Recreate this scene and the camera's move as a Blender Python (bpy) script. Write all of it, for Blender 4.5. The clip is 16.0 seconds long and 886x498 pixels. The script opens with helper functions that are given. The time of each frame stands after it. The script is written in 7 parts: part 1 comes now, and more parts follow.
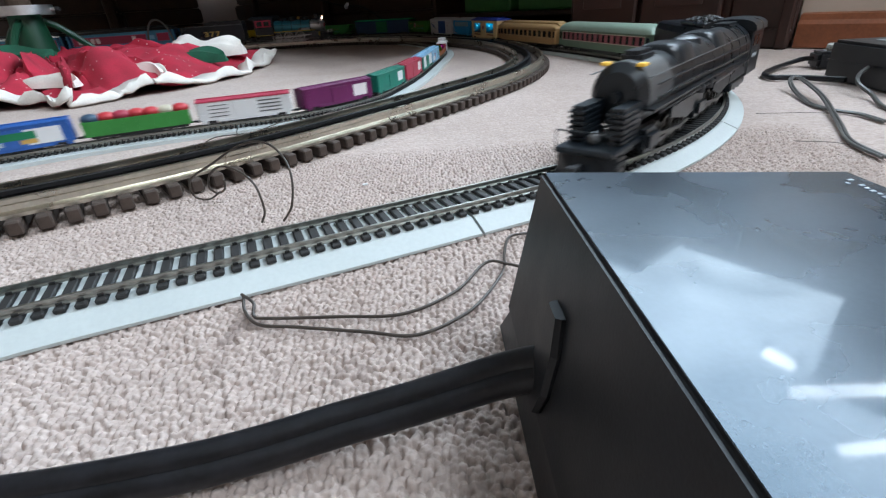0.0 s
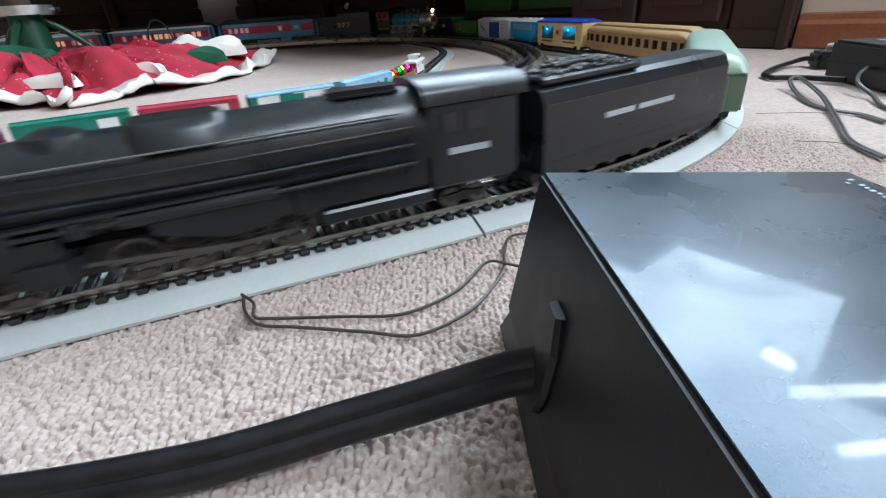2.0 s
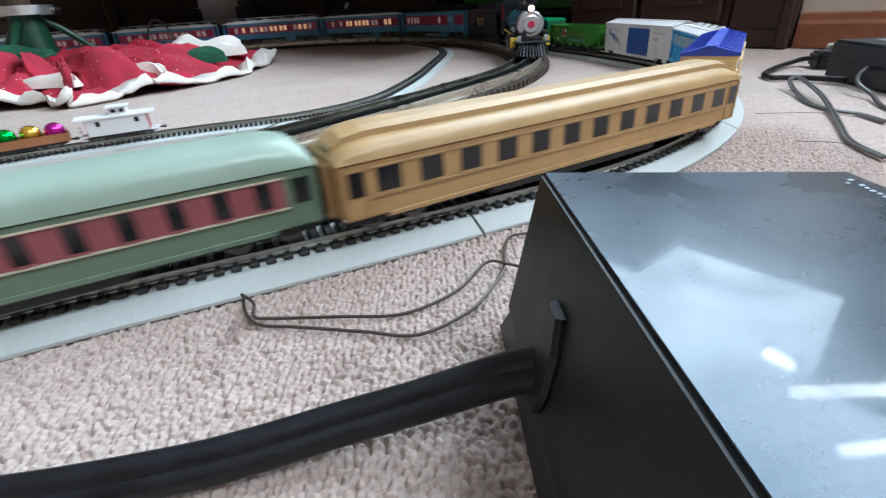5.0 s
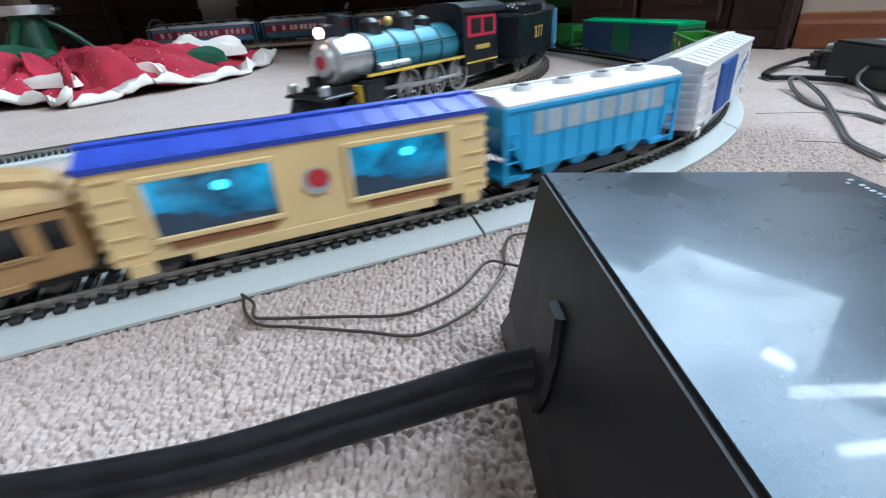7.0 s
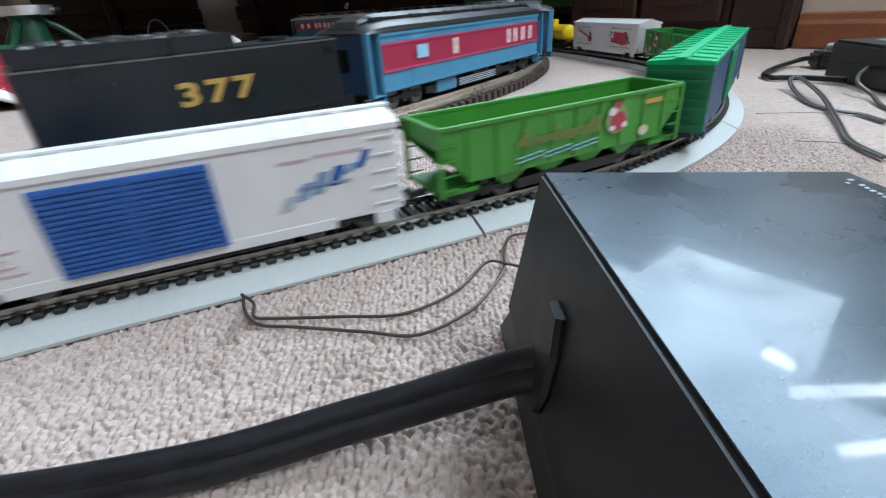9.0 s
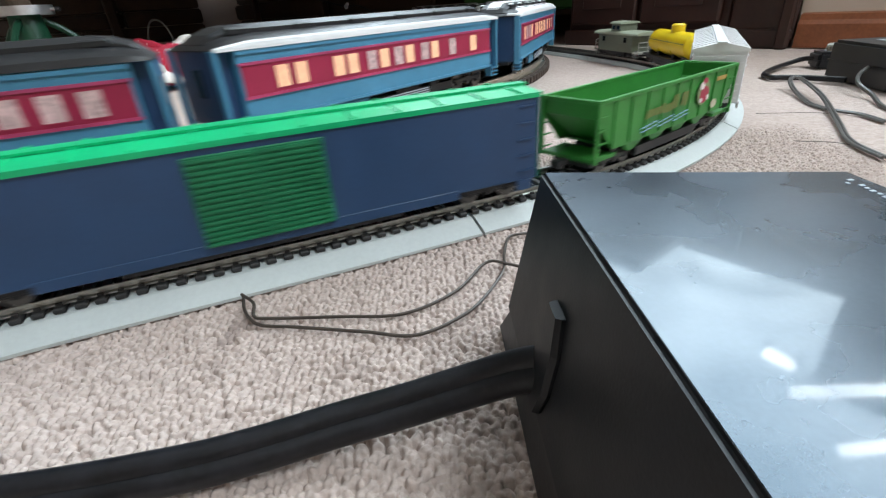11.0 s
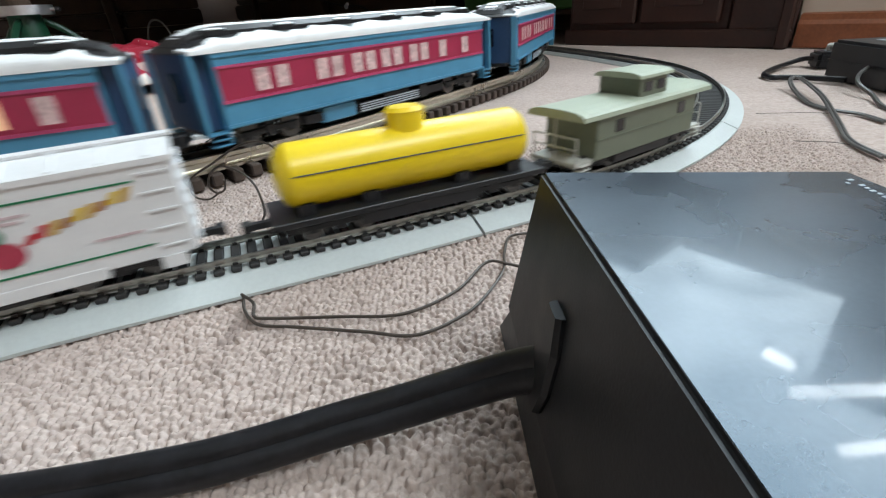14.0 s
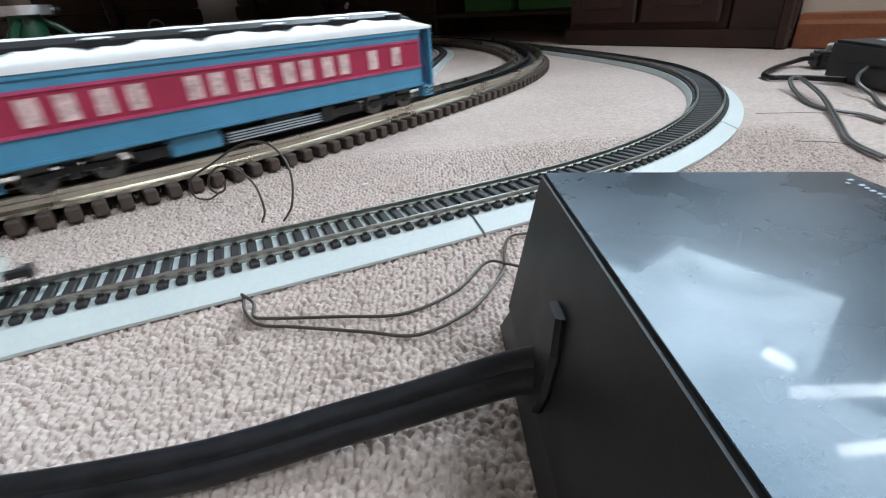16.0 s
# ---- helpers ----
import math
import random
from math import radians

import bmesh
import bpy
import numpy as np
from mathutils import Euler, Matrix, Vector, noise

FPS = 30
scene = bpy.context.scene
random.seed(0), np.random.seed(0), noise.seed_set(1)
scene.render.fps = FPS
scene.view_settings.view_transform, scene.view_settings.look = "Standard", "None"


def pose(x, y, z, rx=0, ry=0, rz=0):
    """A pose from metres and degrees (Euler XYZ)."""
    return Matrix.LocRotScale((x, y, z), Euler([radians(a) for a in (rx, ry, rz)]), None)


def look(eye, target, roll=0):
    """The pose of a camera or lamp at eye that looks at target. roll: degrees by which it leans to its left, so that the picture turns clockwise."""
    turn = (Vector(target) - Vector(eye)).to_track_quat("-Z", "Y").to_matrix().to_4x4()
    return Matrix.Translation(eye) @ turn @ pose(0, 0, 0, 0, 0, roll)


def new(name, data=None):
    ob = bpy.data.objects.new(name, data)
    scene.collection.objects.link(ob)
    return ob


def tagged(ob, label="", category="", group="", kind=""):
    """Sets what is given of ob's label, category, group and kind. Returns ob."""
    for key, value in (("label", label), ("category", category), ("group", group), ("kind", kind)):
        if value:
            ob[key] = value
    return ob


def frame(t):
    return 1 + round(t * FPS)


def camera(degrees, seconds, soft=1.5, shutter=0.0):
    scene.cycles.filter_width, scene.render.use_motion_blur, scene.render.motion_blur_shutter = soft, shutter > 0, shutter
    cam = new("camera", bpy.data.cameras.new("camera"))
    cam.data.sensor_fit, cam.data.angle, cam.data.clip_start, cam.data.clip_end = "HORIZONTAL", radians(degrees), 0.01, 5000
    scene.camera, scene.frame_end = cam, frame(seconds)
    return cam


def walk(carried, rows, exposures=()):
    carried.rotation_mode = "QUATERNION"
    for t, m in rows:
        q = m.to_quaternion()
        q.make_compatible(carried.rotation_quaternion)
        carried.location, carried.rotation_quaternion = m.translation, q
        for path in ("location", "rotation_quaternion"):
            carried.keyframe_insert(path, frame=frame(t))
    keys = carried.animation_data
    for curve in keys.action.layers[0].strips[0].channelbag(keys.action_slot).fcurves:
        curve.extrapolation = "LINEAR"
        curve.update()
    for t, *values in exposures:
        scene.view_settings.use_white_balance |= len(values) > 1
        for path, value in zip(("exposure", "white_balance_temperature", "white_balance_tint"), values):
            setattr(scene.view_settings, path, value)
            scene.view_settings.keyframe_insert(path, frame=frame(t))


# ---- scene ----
cam = camera(87.10, 16.0, soft=1.25, shutter=0.7)
CAM_POSE = look((0, 0, 0.10046), (0, 0.88540, -0.36437), -4.033)
walk(cam, [(0.0, CAM_POSE), (16.0, CAM_POSE)], [(0.0, -0.05, 5950, 9), (1.2, 0.04, 5950, 9), (2.3, 0.20, 5980, 9), (3.5, 0.14, 6000, 9), (4.2, 0.11, 6000, 9), (6.5, 0.05, 5700, 7), (9.0, 0.02, 5900, 8), (11.4, 0.10, 6350, 8), (13.2, 0.02, 6400, 8), (14.5, -0.2, 6300, 8), (16.0, -0.12, 6050, 8)])

# ---- world and lights ----
world = bpy.data.worlds.new("world")
scene.world = world
world.use_nodes = True
sky = world.node_tree.nodes.new("ShaderNodeTexSky")
sky.sky_type = "NISHITA"
sky.sun_disc = False
sky.sun_elevation, sky.sun_rotation = radians(40), radians(120)
world.node_tree.links.new(sky.outputs[0], world.node_tree.nodes["Background"].inputs[0])
world.node_tree.nodes["Background"].inputs[1].default_value = 0.1


def area_lamp(name, at, target, size_x, size_y, watts, rgb):
    data = bpy.data.lights.new(name, "AREA")
    data.shape, data.size, data.size_y, data.energy, data.color = "RECTANGLE", size_x, size_y, watts, rgb
    ob = new(name, data)
    ob.matrix_world = look(at, target)
    return ob


# daylight through the window of the long wall, plus an added overhead fill
ROOM = pose(0.60, 0.82, 0, 0, 0, 128)
area_lamp("window_daylight", ROOM @ Vector((0.25, -0.035, 1.06)), ROOM @ Vector((0.25, 3.0, 0.85)), 1.84, 1.0, 52, (0.80, 0.93, 1.0))
area_lamp("overhead_fill", ROOM @ Vector((-1.6, 0.6, 2.34)), ROOM @ Vector((-1.0, 0.9, 0)), 1.2, 0.5, 52, (0.86, 0.95, 1.0))


# ---- materials ----
def material(name, rgb, rough=0.6, metal=0.0, var=0.18, size=0.02, bump=0.15, fine=0.002, coat=0.0, alt=None, glow=None):
    """Paint or plastic with colour drift at two scales and a fine relief; sizes in metres."""
    m = bpy.data.materials.new(name)
    m.use_nodes = True
    nt = m.node_tree
    b = nt.nodes["Principled BSDF"]
    co = nt.nodes.new("ShaderNodeTexCoord")
    n1, n2 = nt.nodes.new("ShaderNodeTexNoise"), nt.nodes.new("ShaderNodeTexNoise")
    n1.inputs["Scale"].default_value, n2.inputs["Scale"].default_value = 1 / size, 1 / fine
    n1.inputs["Detail"].default_value = 5
    for n in (n1, n2):
        nt.links.new(co.outputs["Object"], n.inputs["Vector"])
    mixf = nt.nodes.new("ShaderNodeMath")
    mixf.operation = "MULTIPLY_ADD"
    mixf.inputs[1].default_value = 0.35
    nt.links.new(n2.outputs[0], mixf.inputs[0])
    half = nt.nodes.new("ShaderNodeMath")
    half.operation = "MULTIPLY"
    half.inputs[1].default_value = 0.65
    nt.links.new(n1.outputs[0], half.inputs[0])
    nt.links.new(half.outputs[0], mixf.inputs[2])
    ramp = nt.nodes.new("ShaderNodeValToRGB")
    ramp.color_ramp.elements[0].position, ramp.color_ramp.elements[1].position = 0.33, 0.68
    lo = tuple(c * (1 - var) for c in rgb)
    hi = tuple(min(1, c * (1 + var)) for c in rgb) if alt is None else alt
    ramp.color_ramp.elements[0].color, ramp.color_ramp.elements[1].color = (*lo, 1), (*hi, 1)
    nt.links.new(mixf.outputs[0], ramp.inputs[0])
    nt.links.new(ramp.outputs[0], b.inputs["Base Color"])
    rr = nt.nodes.new("ShaderNodeMapRange")
    rr.inputs[3].default_value, rr.inputs[4].default_value = max(0.03, rough - 0.12), min(1, rough + 0.12)
    nt.links.new(n1.outputs[0], rr.inputs[0])
    nt.links.new(rr.outputs[0], b.inputs["Roughness"])
    b.inputs["Metallic"].default_value = metal
    b.inputs["Coat Weight"].default_value = coat
    if bump:
        bp = nt.nodes.new("ShaderNodeBump")
        bp.inputs["Strength"].default_value, bp.inputs["Distance"].default_value = bump, fine * 0.5
        nt.links.new(mixf.outputs[0], bp.inputs["Height"])
        nt.links.new(bp.outputs[0], b.inputs["Normal"])
    if glow:
        b.inputs["Emission Color"].default_value, b.inputs["Emission Strength"].default_value = (*glow[:3], 1), glow[3]
    return m


def glow_patch(m):
    """A lamp behind the pane: brightest near its top, fading unevenly through the water."""
    nt = m.node_tree
    b = nt.nodes["Principled BSDF"]
    co = nt.nodes.new("ShaderNodeTexCoord")
    n = nt.nodes.new("ShaderNodeTexNoise")
    n.inputs["Scale"].default_value, n.inputs["Detail"].default_value = 75, 3
    nt.links.new(co.outputs["Object"], n.inputs["Vector"])
    sep = nt.nodes.new("ShaderNodeSeparateXYZ")
    nt.links.new(co.outputs["Object"], sep.inputs[0])
    up = nt.nodes.new("ShaderNodeMapRange")
    up.inputs[1].default_value, up.inputs[2].default_value = 0.020, 0.041
    nt.links.new(sep.outputs[2], up.inputs[0])
    cut = nt.nodes.new("ShaderNodeMapRange")
    cut.inputs[1].default_value, cut.inputs[2].default_value, cut.inputs[4].default_value = 0.34, 0.66, 1.0
    nt.links.new(n.outputs[0], cut.inputs[0])
    mul = nt.nodes.new("ShaderNodeMath")
    mul.operation = "MULTIPLY"
    nt.links.new(up.outputs[0], mul.inputs[0])
    nt.links.new(cut.outputs[0], mul.inputs[1])
    nt.links.new(mul.outputs[0], b.inputs["Emission Strength"])
    b.inputs["Emission Color"].default_value = (0.02, 0.45, 0.80, 1)


BLACK = material("black_plastic", (0.012, 0.012, 0.014), 0.45)
ENGINE = material("engine_black", (0.008, 0.011, 0.015), 0.31, var=0.3)
SMOKEBOX = material("graphite_paint", (0.15, 0.155, 0.16), 0.30, 0.4)
COAL = material("coal", (0.012, 0.012, 0.013), 0.35, size=0.006, var=0.6)
STEEL = material("rail_steel", (0.40, 0.40, 0.37), 0.36, 1.0, size=0.03)
TINRAIL = material("tubular_rail", (0.62, 0.58, 0.50), 0.3, 1.0, size=0.03)
WHEEL = material("wheel_steel", (0.12, 0.115, 0.11), 0.4, 0.8)
SPOKE = material("nickel_spokes", (0.42, 0.42, 0.42), 0.35, 0.7)
TIE = material("tie_plastic", (0.022, 0.021, 0.021), 0.6)
WOODTIE = material("wooden_tie", (0.055, 0.038, 0.030), 0.8, size=0.01, var=0.35)
BED = material("grey_roadbed", (0.50, 0.535, 0.53), 0.6, size=0.05, var=0.07, bump=0.05)
WHITE = material("white_paint", (0.70, 0.70, 0.71), 0.42, var=0.05)
WHITE_PINK = material("white_blush", (0.74, 0.68, 0.68), 0.5, var=0.06)
BLUE_DOOR = material("blue_door", (0.025, 0.10, 0.36), 0.45)
GREY_BLUE = material("grey_blue_print", (0.34, 0.42, 0.47), 0.5, var=0.25)
SKY_BLUE = material("bright_blue", (0.03, 0.36, 0.70), 0.45, var=0.12)
PALE_GREY = material("pale_grey", (0.42, 0.46, 0.50), 0.5)
YELLOW_TAN = material("butter_yellow", (0.80, 0.60, 0.30), 0.5, var=0.06)
ROOF_BLUE = material("royal_blue_roof", (0.025, 0.06, 0.42), 0.45)
AQUA = material("aquarium_pane", (0.03, 0.10, 0.22), 0.15, size=0.012, var=0.5, alt=(0.05, 0.22, 0.40))
glow_patch(AQUA)
AQUA_GLOW = material("aquarium_lamp", (0.1, 0.6, 0.8), 0.2, glow=(0.1, 0.75, 1.0, 1.6))
SILHOUETTE = material("dark_print", (0.035, 0.07, 0.12), 0.5)
RED = material("red_print", (0.48, 0.03, 0.04), 0.5)
GOLD = material("gold_print", (0.55, 0.36, 0.10), 0.45, 0.3)
SCRIPT_DULL = material("faded_print", (0.17, 0.21, 0.06), 0.55)
EMBLEM_PALE = material("emblem_ground", (0.22, 0.30, 0.14), 0.55)
FAINT_PRINT = material("faint_rose_print", (0.55, 0.43, 0.45), 0.5)
FAINT_BLUE = material("faint_blue_print", (0.22, 0.32, 0.50), 0.5, var=0.3)
BROWN_PRINT = material("brown_print", (0.30, 0.12, 0.05), 0.55)
HOP_GREEN = material("grass_green", (0.04, 0.23, 0.04), 0.45, var=0.15)
HOP_GREEN2 = material("leaf_green", (0.055, 0.25, 0.03), 0.45, var=0.12)
MID_GREEN = material("signal_green", (0.005, 0.42, 0.16), 0.42, var=0.1)
DOOR_GREEN = material("door_green", (0.01, 0.17, 0.07), 0.5)
NAVY = material("navy_blue", (0.018, 0.055, 0.135), 0.5, var=0.12)
COACH_GREEN = material("coach_green", (0.13, 0.19, 0.13), 0.42, var=0.1)
COACH_ROOF = material("sage_roof", (0.30, 0.40, 0.33), 0.36, var=0.06)
MAROON = material("maroon_band", (0.26, 0.07, 0.08), 0.5)
CREAM = material("cream_line", (0.55, 0.50, 0.38), 0.5)
TAN = material("tan_plastic", (0.42, 0.25, 0.105), 0.5, var=0.12)
TAN_ROOF = material("tan_roof", (0.44, 0.29, 0.135), 0.42, var=0.12)
TANK = material("tank_yellow", (0.85, 0.62, 0.012), 0.32, var=0.05)
OLIVE = material("olive_grey", (0.15, 0.17, 0.125), 0.55, var=0.1)
OLIVE_ROOF = material("olive_roof", (0.34, 0.38, 0.29), 0.5, var=0.08)
GREY_STEP = material("pale_plastic", (0.5, 0.5, 0.46), 0.5)
DARK_GLASS = material("dark_window", (0.012, 0.012, 0.014), 0.15)
P_BLUE = material("coach_blue", (0.075, 0.25, 0.40), 0.42, var=0.1)
P_RED = material("coach_red", (0.34, 0.022, 0.065), 0.42, var=0.1)
P_LINE = material("rose_line", (0.42, 0.055, 0.14), 0.42)
P_ROOF = material("black_roof", (0.014, 0.014, 0.016), 0.4)
SNOW = material("moulded_snow", (0.78, 0.79, 0.80), 0.5, var=0.04)
LIT_WARM = material("lit_window_warm", (0.7, 0.45, 0.3), 0.4, glow=(1.0, 0.50, 0.26, 0.42), var=0.25, size=0.008)
LIT_PALE = material("lit_window_pale", (0.50, 0.36, 0.36), 0.4, glow=(1.0, 0.66, 0.62, 0.10), var=0.55, size=0.008)
L_BLUE = material("boiler_blue", (0.055, 0.25, 0.34), 0.34, 0.15, var=0.1)
SILVER = material("silver_smokebox", (0.55, 0.56, 0.58), 0.3, 0.7)
CAB_RED = material("cab_window_red", (0.50, 0.02, 0.06), 0.45)
STRIPE = material("yellow_stripe", (0.65, 0.45, 0.05), 0.45)
LAMP_GLOW = material("headlamp", (1, 0.9, 0.8), 0.3, glow=(1.0, 0.62, 0.42, 9.0))
NUMBER_GLOW = material("number_board", (0.8, 0.5, 0.08), 0.4, glow=(1.0, 0.55, 0.04, 0.25))
PURPLE = material("plum", (0.13, 0.012, 0.085), 0.5)
TEAL = material("teal_green", (0.01, 0.17, 0.12), 0.5)
CRIMSON = material("crimson", (0.38, 0.035, 0.07), 0.5)
PALE_BLUE = material("pale_blue", (0.28, 0.48, 0.66), 0.5, var=0.2)
FOIL_RED = material("foil_red", (0.6, 0.01, 0.02), 0.12, 0.9)
FOIL_GREEN = material("foil_green", (0.01, 0.4, 0.04), 0.12, 0.9)
FOIL_GOLD = material("foil_gold", (0.75, 0.48, 0.06), 0.12, 0.9)
FOIL_PINK = material("foil_magenta", (0.6, 0.03, 0.35), 0.12, 0.9)
CASE = material("transformer_case", (0.014, 0.020, 0.030), 0.28, 0.0, var=0.3, size=0.02, bump=0.015, fine=0.001, coat=0.4, alt=(0.022, 0.028, 0.040))
CASE.node_tree.nodes["Principled BSDF"].inputs["Coat Roughness"].default_value = 0.045
CASE.node_tree.nodes["Principled BSDF"].inputs["Specular Tint"].default_value = (0.58, 0.80, 1.0, 1)
CASE_SIDE = material("transformer_side", (0.009, 0.010, 0.012), 0.45, var=0.4, size=0.015, bump=0.2, fine=0.0008)


def smudged(m):
    """Dust and finger smears: the gloss comes and goes over the lid."""
    nt = m.node_tree
    co = nt.nodes.new("ShaderNodeTexCoord")
    n = nt.nodes.new("ShaderNodeTexNoise")
    n.inputs["Scale"].default_value, n.inputs["Detail"].default_value, n.inputs["Distortion"].default_value = 52, 7, 0.9
    nt.links.new(co.outputs["Object"], n.inputs["Vector"])
    r = nt.nodes.new("ShaderNodeMapRange")
    r.inputs[1].default_value, r.inputs[2].default_value, r.inputs[3].default_value, r.inputs[4].default_value = 0.3, 0.7, 0.15, 0.58
    nt.links.new(n.outputs[0], r.inputs[0])
    nt.links.new(r.outputs[0], nt.nodes["Principled BSDF"].inputs["Coat Weight"])


smudged(CASE)
CORD = material("black_rubber", (0.007, 0.007, 0.009), 0.40, var=0.7, size=0.012)
CASE_SIDE.node_tree.nodes["Principled BSDF"].inputs["Specular IOR Level"].default_value = 0.28
CORD.node_tree.nodes["Principled BSDF"].inputs["Specular IOR Level"].default_value = 0.35
WIRE = material("copper_brown_wire", (0.05, 0.038, 0.030), 0.4)
WIRE_GREY = material("grey_wire", (0.10, 0.095, 0.09), 0.35)
DARKWOOD = material("dark_wood", (0.0553, 0.0260, 0.0130), 0.5, var=0.45, size=0.12, fine=0.008)
CABINET = material("mahogany_cabinet", (0.0325, 0.0111, 0.0072), 0.42, var=0.35, size=0.10, fine=0.006)
BASEBOARD = material("cherry_baseboard", (0.26, 0.085, 0.035), 0.42, var=0.25, size=0.08, fine=0.004)
WALL = material("beige_wall", (0.60, 0.50, 0.42), 0.8, var=0.06, size=0.4)
CEIL = material("white_ceiling", (0.80, 0.80, 0.78), 0.9, var=0.04, size=0.5)
NEEDLES = material("fir_needles", (0.022, 0.055, 0.020), 0.6, var=0.4, size=0.05, bump=0)
STAND_GREEN = material("stand_green", (0.009, 0.055, 0.026), 0.4)
GALV = material("galvanised_ring", (0.62, 0.62, 0.62), 0.35, 0.9, var=0.2)
BARK = material("bark", (0.10, 0.065, 0.045), 0.9, size=0.01)
CLOTH_WHITE = material("white_fleece", (0.74, 0.69, 0.64), 0.9, var=0.1, size=0.03, bump=0.5, fine=0.003)
CLOTH_GREEN = material("green_felt", (0.010, 0.085, 0.045), 0.9, var=0.25)
STREAK_GLOW = material("streak_glow", (0.9, 0.9, 0.9), 0.5, glow=(0.94, 0.98, 1.0, 30.0))
PLASTIC_GREEN = material("green_box", (0.05, 0.20, 0.04), 0.5)


def carpet_material():
    m = material("berber_carpet", (0.48, 0.40, 0.365), 0.95, var=0.14, size=0.004, bump=0.25, fine=0.0010)
    nt = m.node_tree
    b = nt.nodes["Principled BSDF"]
    at = nt.nodes.new("ShaderNodeAttribute")
    at.attribute_name = "tuft"
    ramp = nt.nodes.new("ShaderNodeValToRGB")
    e = ramp.color_ramp.elements
    e[0].color, e[1].color = (0.26, 0.205, 0.185, 1), (0.60, 0.505, 0.465, 1)
    mid = e.new(0.45)
    mid.color = (0.50, 0.415, 0.375, 1)
    nt.links.new(at.outputs["Fac"], ramp.inputs[0])
    old = b.inputs["Base Color"].links[0].from_socket
    mx = nt.nodes.new("ShaderNodeMix")
    mx.data_type = "RGBA"
    mx.inputs[0].default_value = 0.35
    nt.links.new(ramp.outputs[0], mx.inputs[6])
    nt.links.new(old, mx.inputs[7])
    # broad stains and trodden lanes
    co = nt.nodes.new("ShaderNodeTexCoord")
    n = nt.nodes.new("ShaderNodeTexNoise")
    n.inputs["Scale"].default_value, n.inputs["Detail"].default_value = 5.0, 4
    nt.links.new(co.outputs["Object"], n.inputs["Vector"])
    r2 = nt.nodes.new("ShaderNodeValToRGB")
    r2.color_ramp.elements[0].position, r2.color_ramp.elements[1].position = 0.3, 0.6
    r2.color_ramp.elements[0].color, r2.color_ramp.elements[1].color = (0.86, 0.84, 0.82, 1), (1, 1, 1, 1)
    nt.links.new(n.outputs[0], r2.inputs[0])
    mul = nt.nodes.new("ShaderNodeMix")
    mul.data_type, mul.blend_type = "RGBA", "MULTIPLY"
    mul.inputs[0].default_value = 1.0
    nt.links.new(mx.outputs[2], mul.inputs[6])
    nt.links.new(r2.outputs[0], mul.inputs[7])
    nt.links.new(mul.outputs[2], b.inputs["Base Color"])
    b.inputs["Specular IOR Level"].default_value = 0.1
    # single loops, in tone and relief
    v = nt.nodes.new("ShaderNodeTexVoronoi")
    v.inputs["Scale"].default_value = 360
    nt.links.new(co.outputs["Object"], v.inputs["Vector"])
    sep = nt.nodes.new("ShaderNodeSeparateColor")
    nt.links.new(v.outputs["Color"], sep.inputs[0])
    r3 = nt.nodes.new("ShaderNodeValToRGB")
    r3.color_ramp.elements[0].color, r3.color_ramp.elements[1].color = (0.88, 0.86, 0.85, 1), (1.06, 1.06, 1.06, 1)
    nt.links.new(sep.outputs[0], r3.inputs[0])
    mul2 = nt.nodes.new("ShaderNodeMix")
    mul2.data_type, mul2.blend_type = "RGBA", "MULTIPLY"
    mul2.inputs[0].default_value = 1.0
    nt.links.new(mul.outputs[2], mul2.inputs[6])
    nt.links.new(r3.outputs[0], mul2.inputs[7])
    nt.links.new(mul2.outputs[2], b.inputs["Base Color"])
    bp = nt.nodes.new("ShaderNodeBump")
    bp.invert = True
    bp.inputs["Strength"].default_value, bp.inputs["Distance"].default_value = 0.35, 0.0016
    nt.links.new(v.outputs["Distance"], bp.inputs["Height"])
    old_n = b.inputs["Normal"].links[0].from_socket
    nt.links.new(old_n, bp.inputs["Normal"])
    nt.links.new(bp.outputs[0], b.inputs["Normal"])
    return m


CARPET = carpet_material()


def skirt_material():
    m = material("red_print_cloth", (0.36, 0.012, 0.035), 0.9, var=0.3, size=0.04, bump=0.4, fine=0.002)
    nt = m.node_tree
    b = nt.nodes["Principled BSDF"]
    co = nt.nodes.new("ShaderNodeTexCoord")
    v = nt.nodes.new("ShaderNodeTexVoronoi")
    v.inputs["Scale"].default_value = 70
    nt.links.new(co.outputs["Object"], v.inputs["Vector"])
    cut = nt.nodes.new("ShaderNodeMath")
    cut.operation = "LESS_THAN"
    cut.inputs[1].default_value = 0.11
    nt.links.new(v.outputs["Distance"], cut.inputs[0])
    mx = nt.nodes.new("ShaderNodeMix")
    mx.data_type = "RGBA"
    old = b.inputs["Base Color"].links[0].from_socket
    nt.links.new(cut.outputs[0], mx.inputs[0])
    nt.links.new(old, mx.inputs[6])
    mx.inputs[7].default_value = (0.62, 0.50, 0.44, 1)
    nt.links.new(mx.outputs[2], b.inputs["Base Color"])
    return m


SKIRT_RED = skirt_material()


# ---- mesh helpers ----
def part(name, bm, mat, parent=None, label="", m=None, smooth=False):
    me = bpy.data.meshes.new(name)
    bmesh.ops.recalc_face_normals(bm, faces=bm.faces)
    bm.to_mesh(me)
    bm.free()
    me.materials.append(mat)
    if smooth:
        for p in me.polygons:
            p.use_smooth = True
        me.set_sharp_from_angle(angle=radians(35))
    ob = new(name, me)
    ob.parent = parent
    if m is not None:
        ob.matrix_basis = m
    if label:
        ob["label"] = label
    return ob


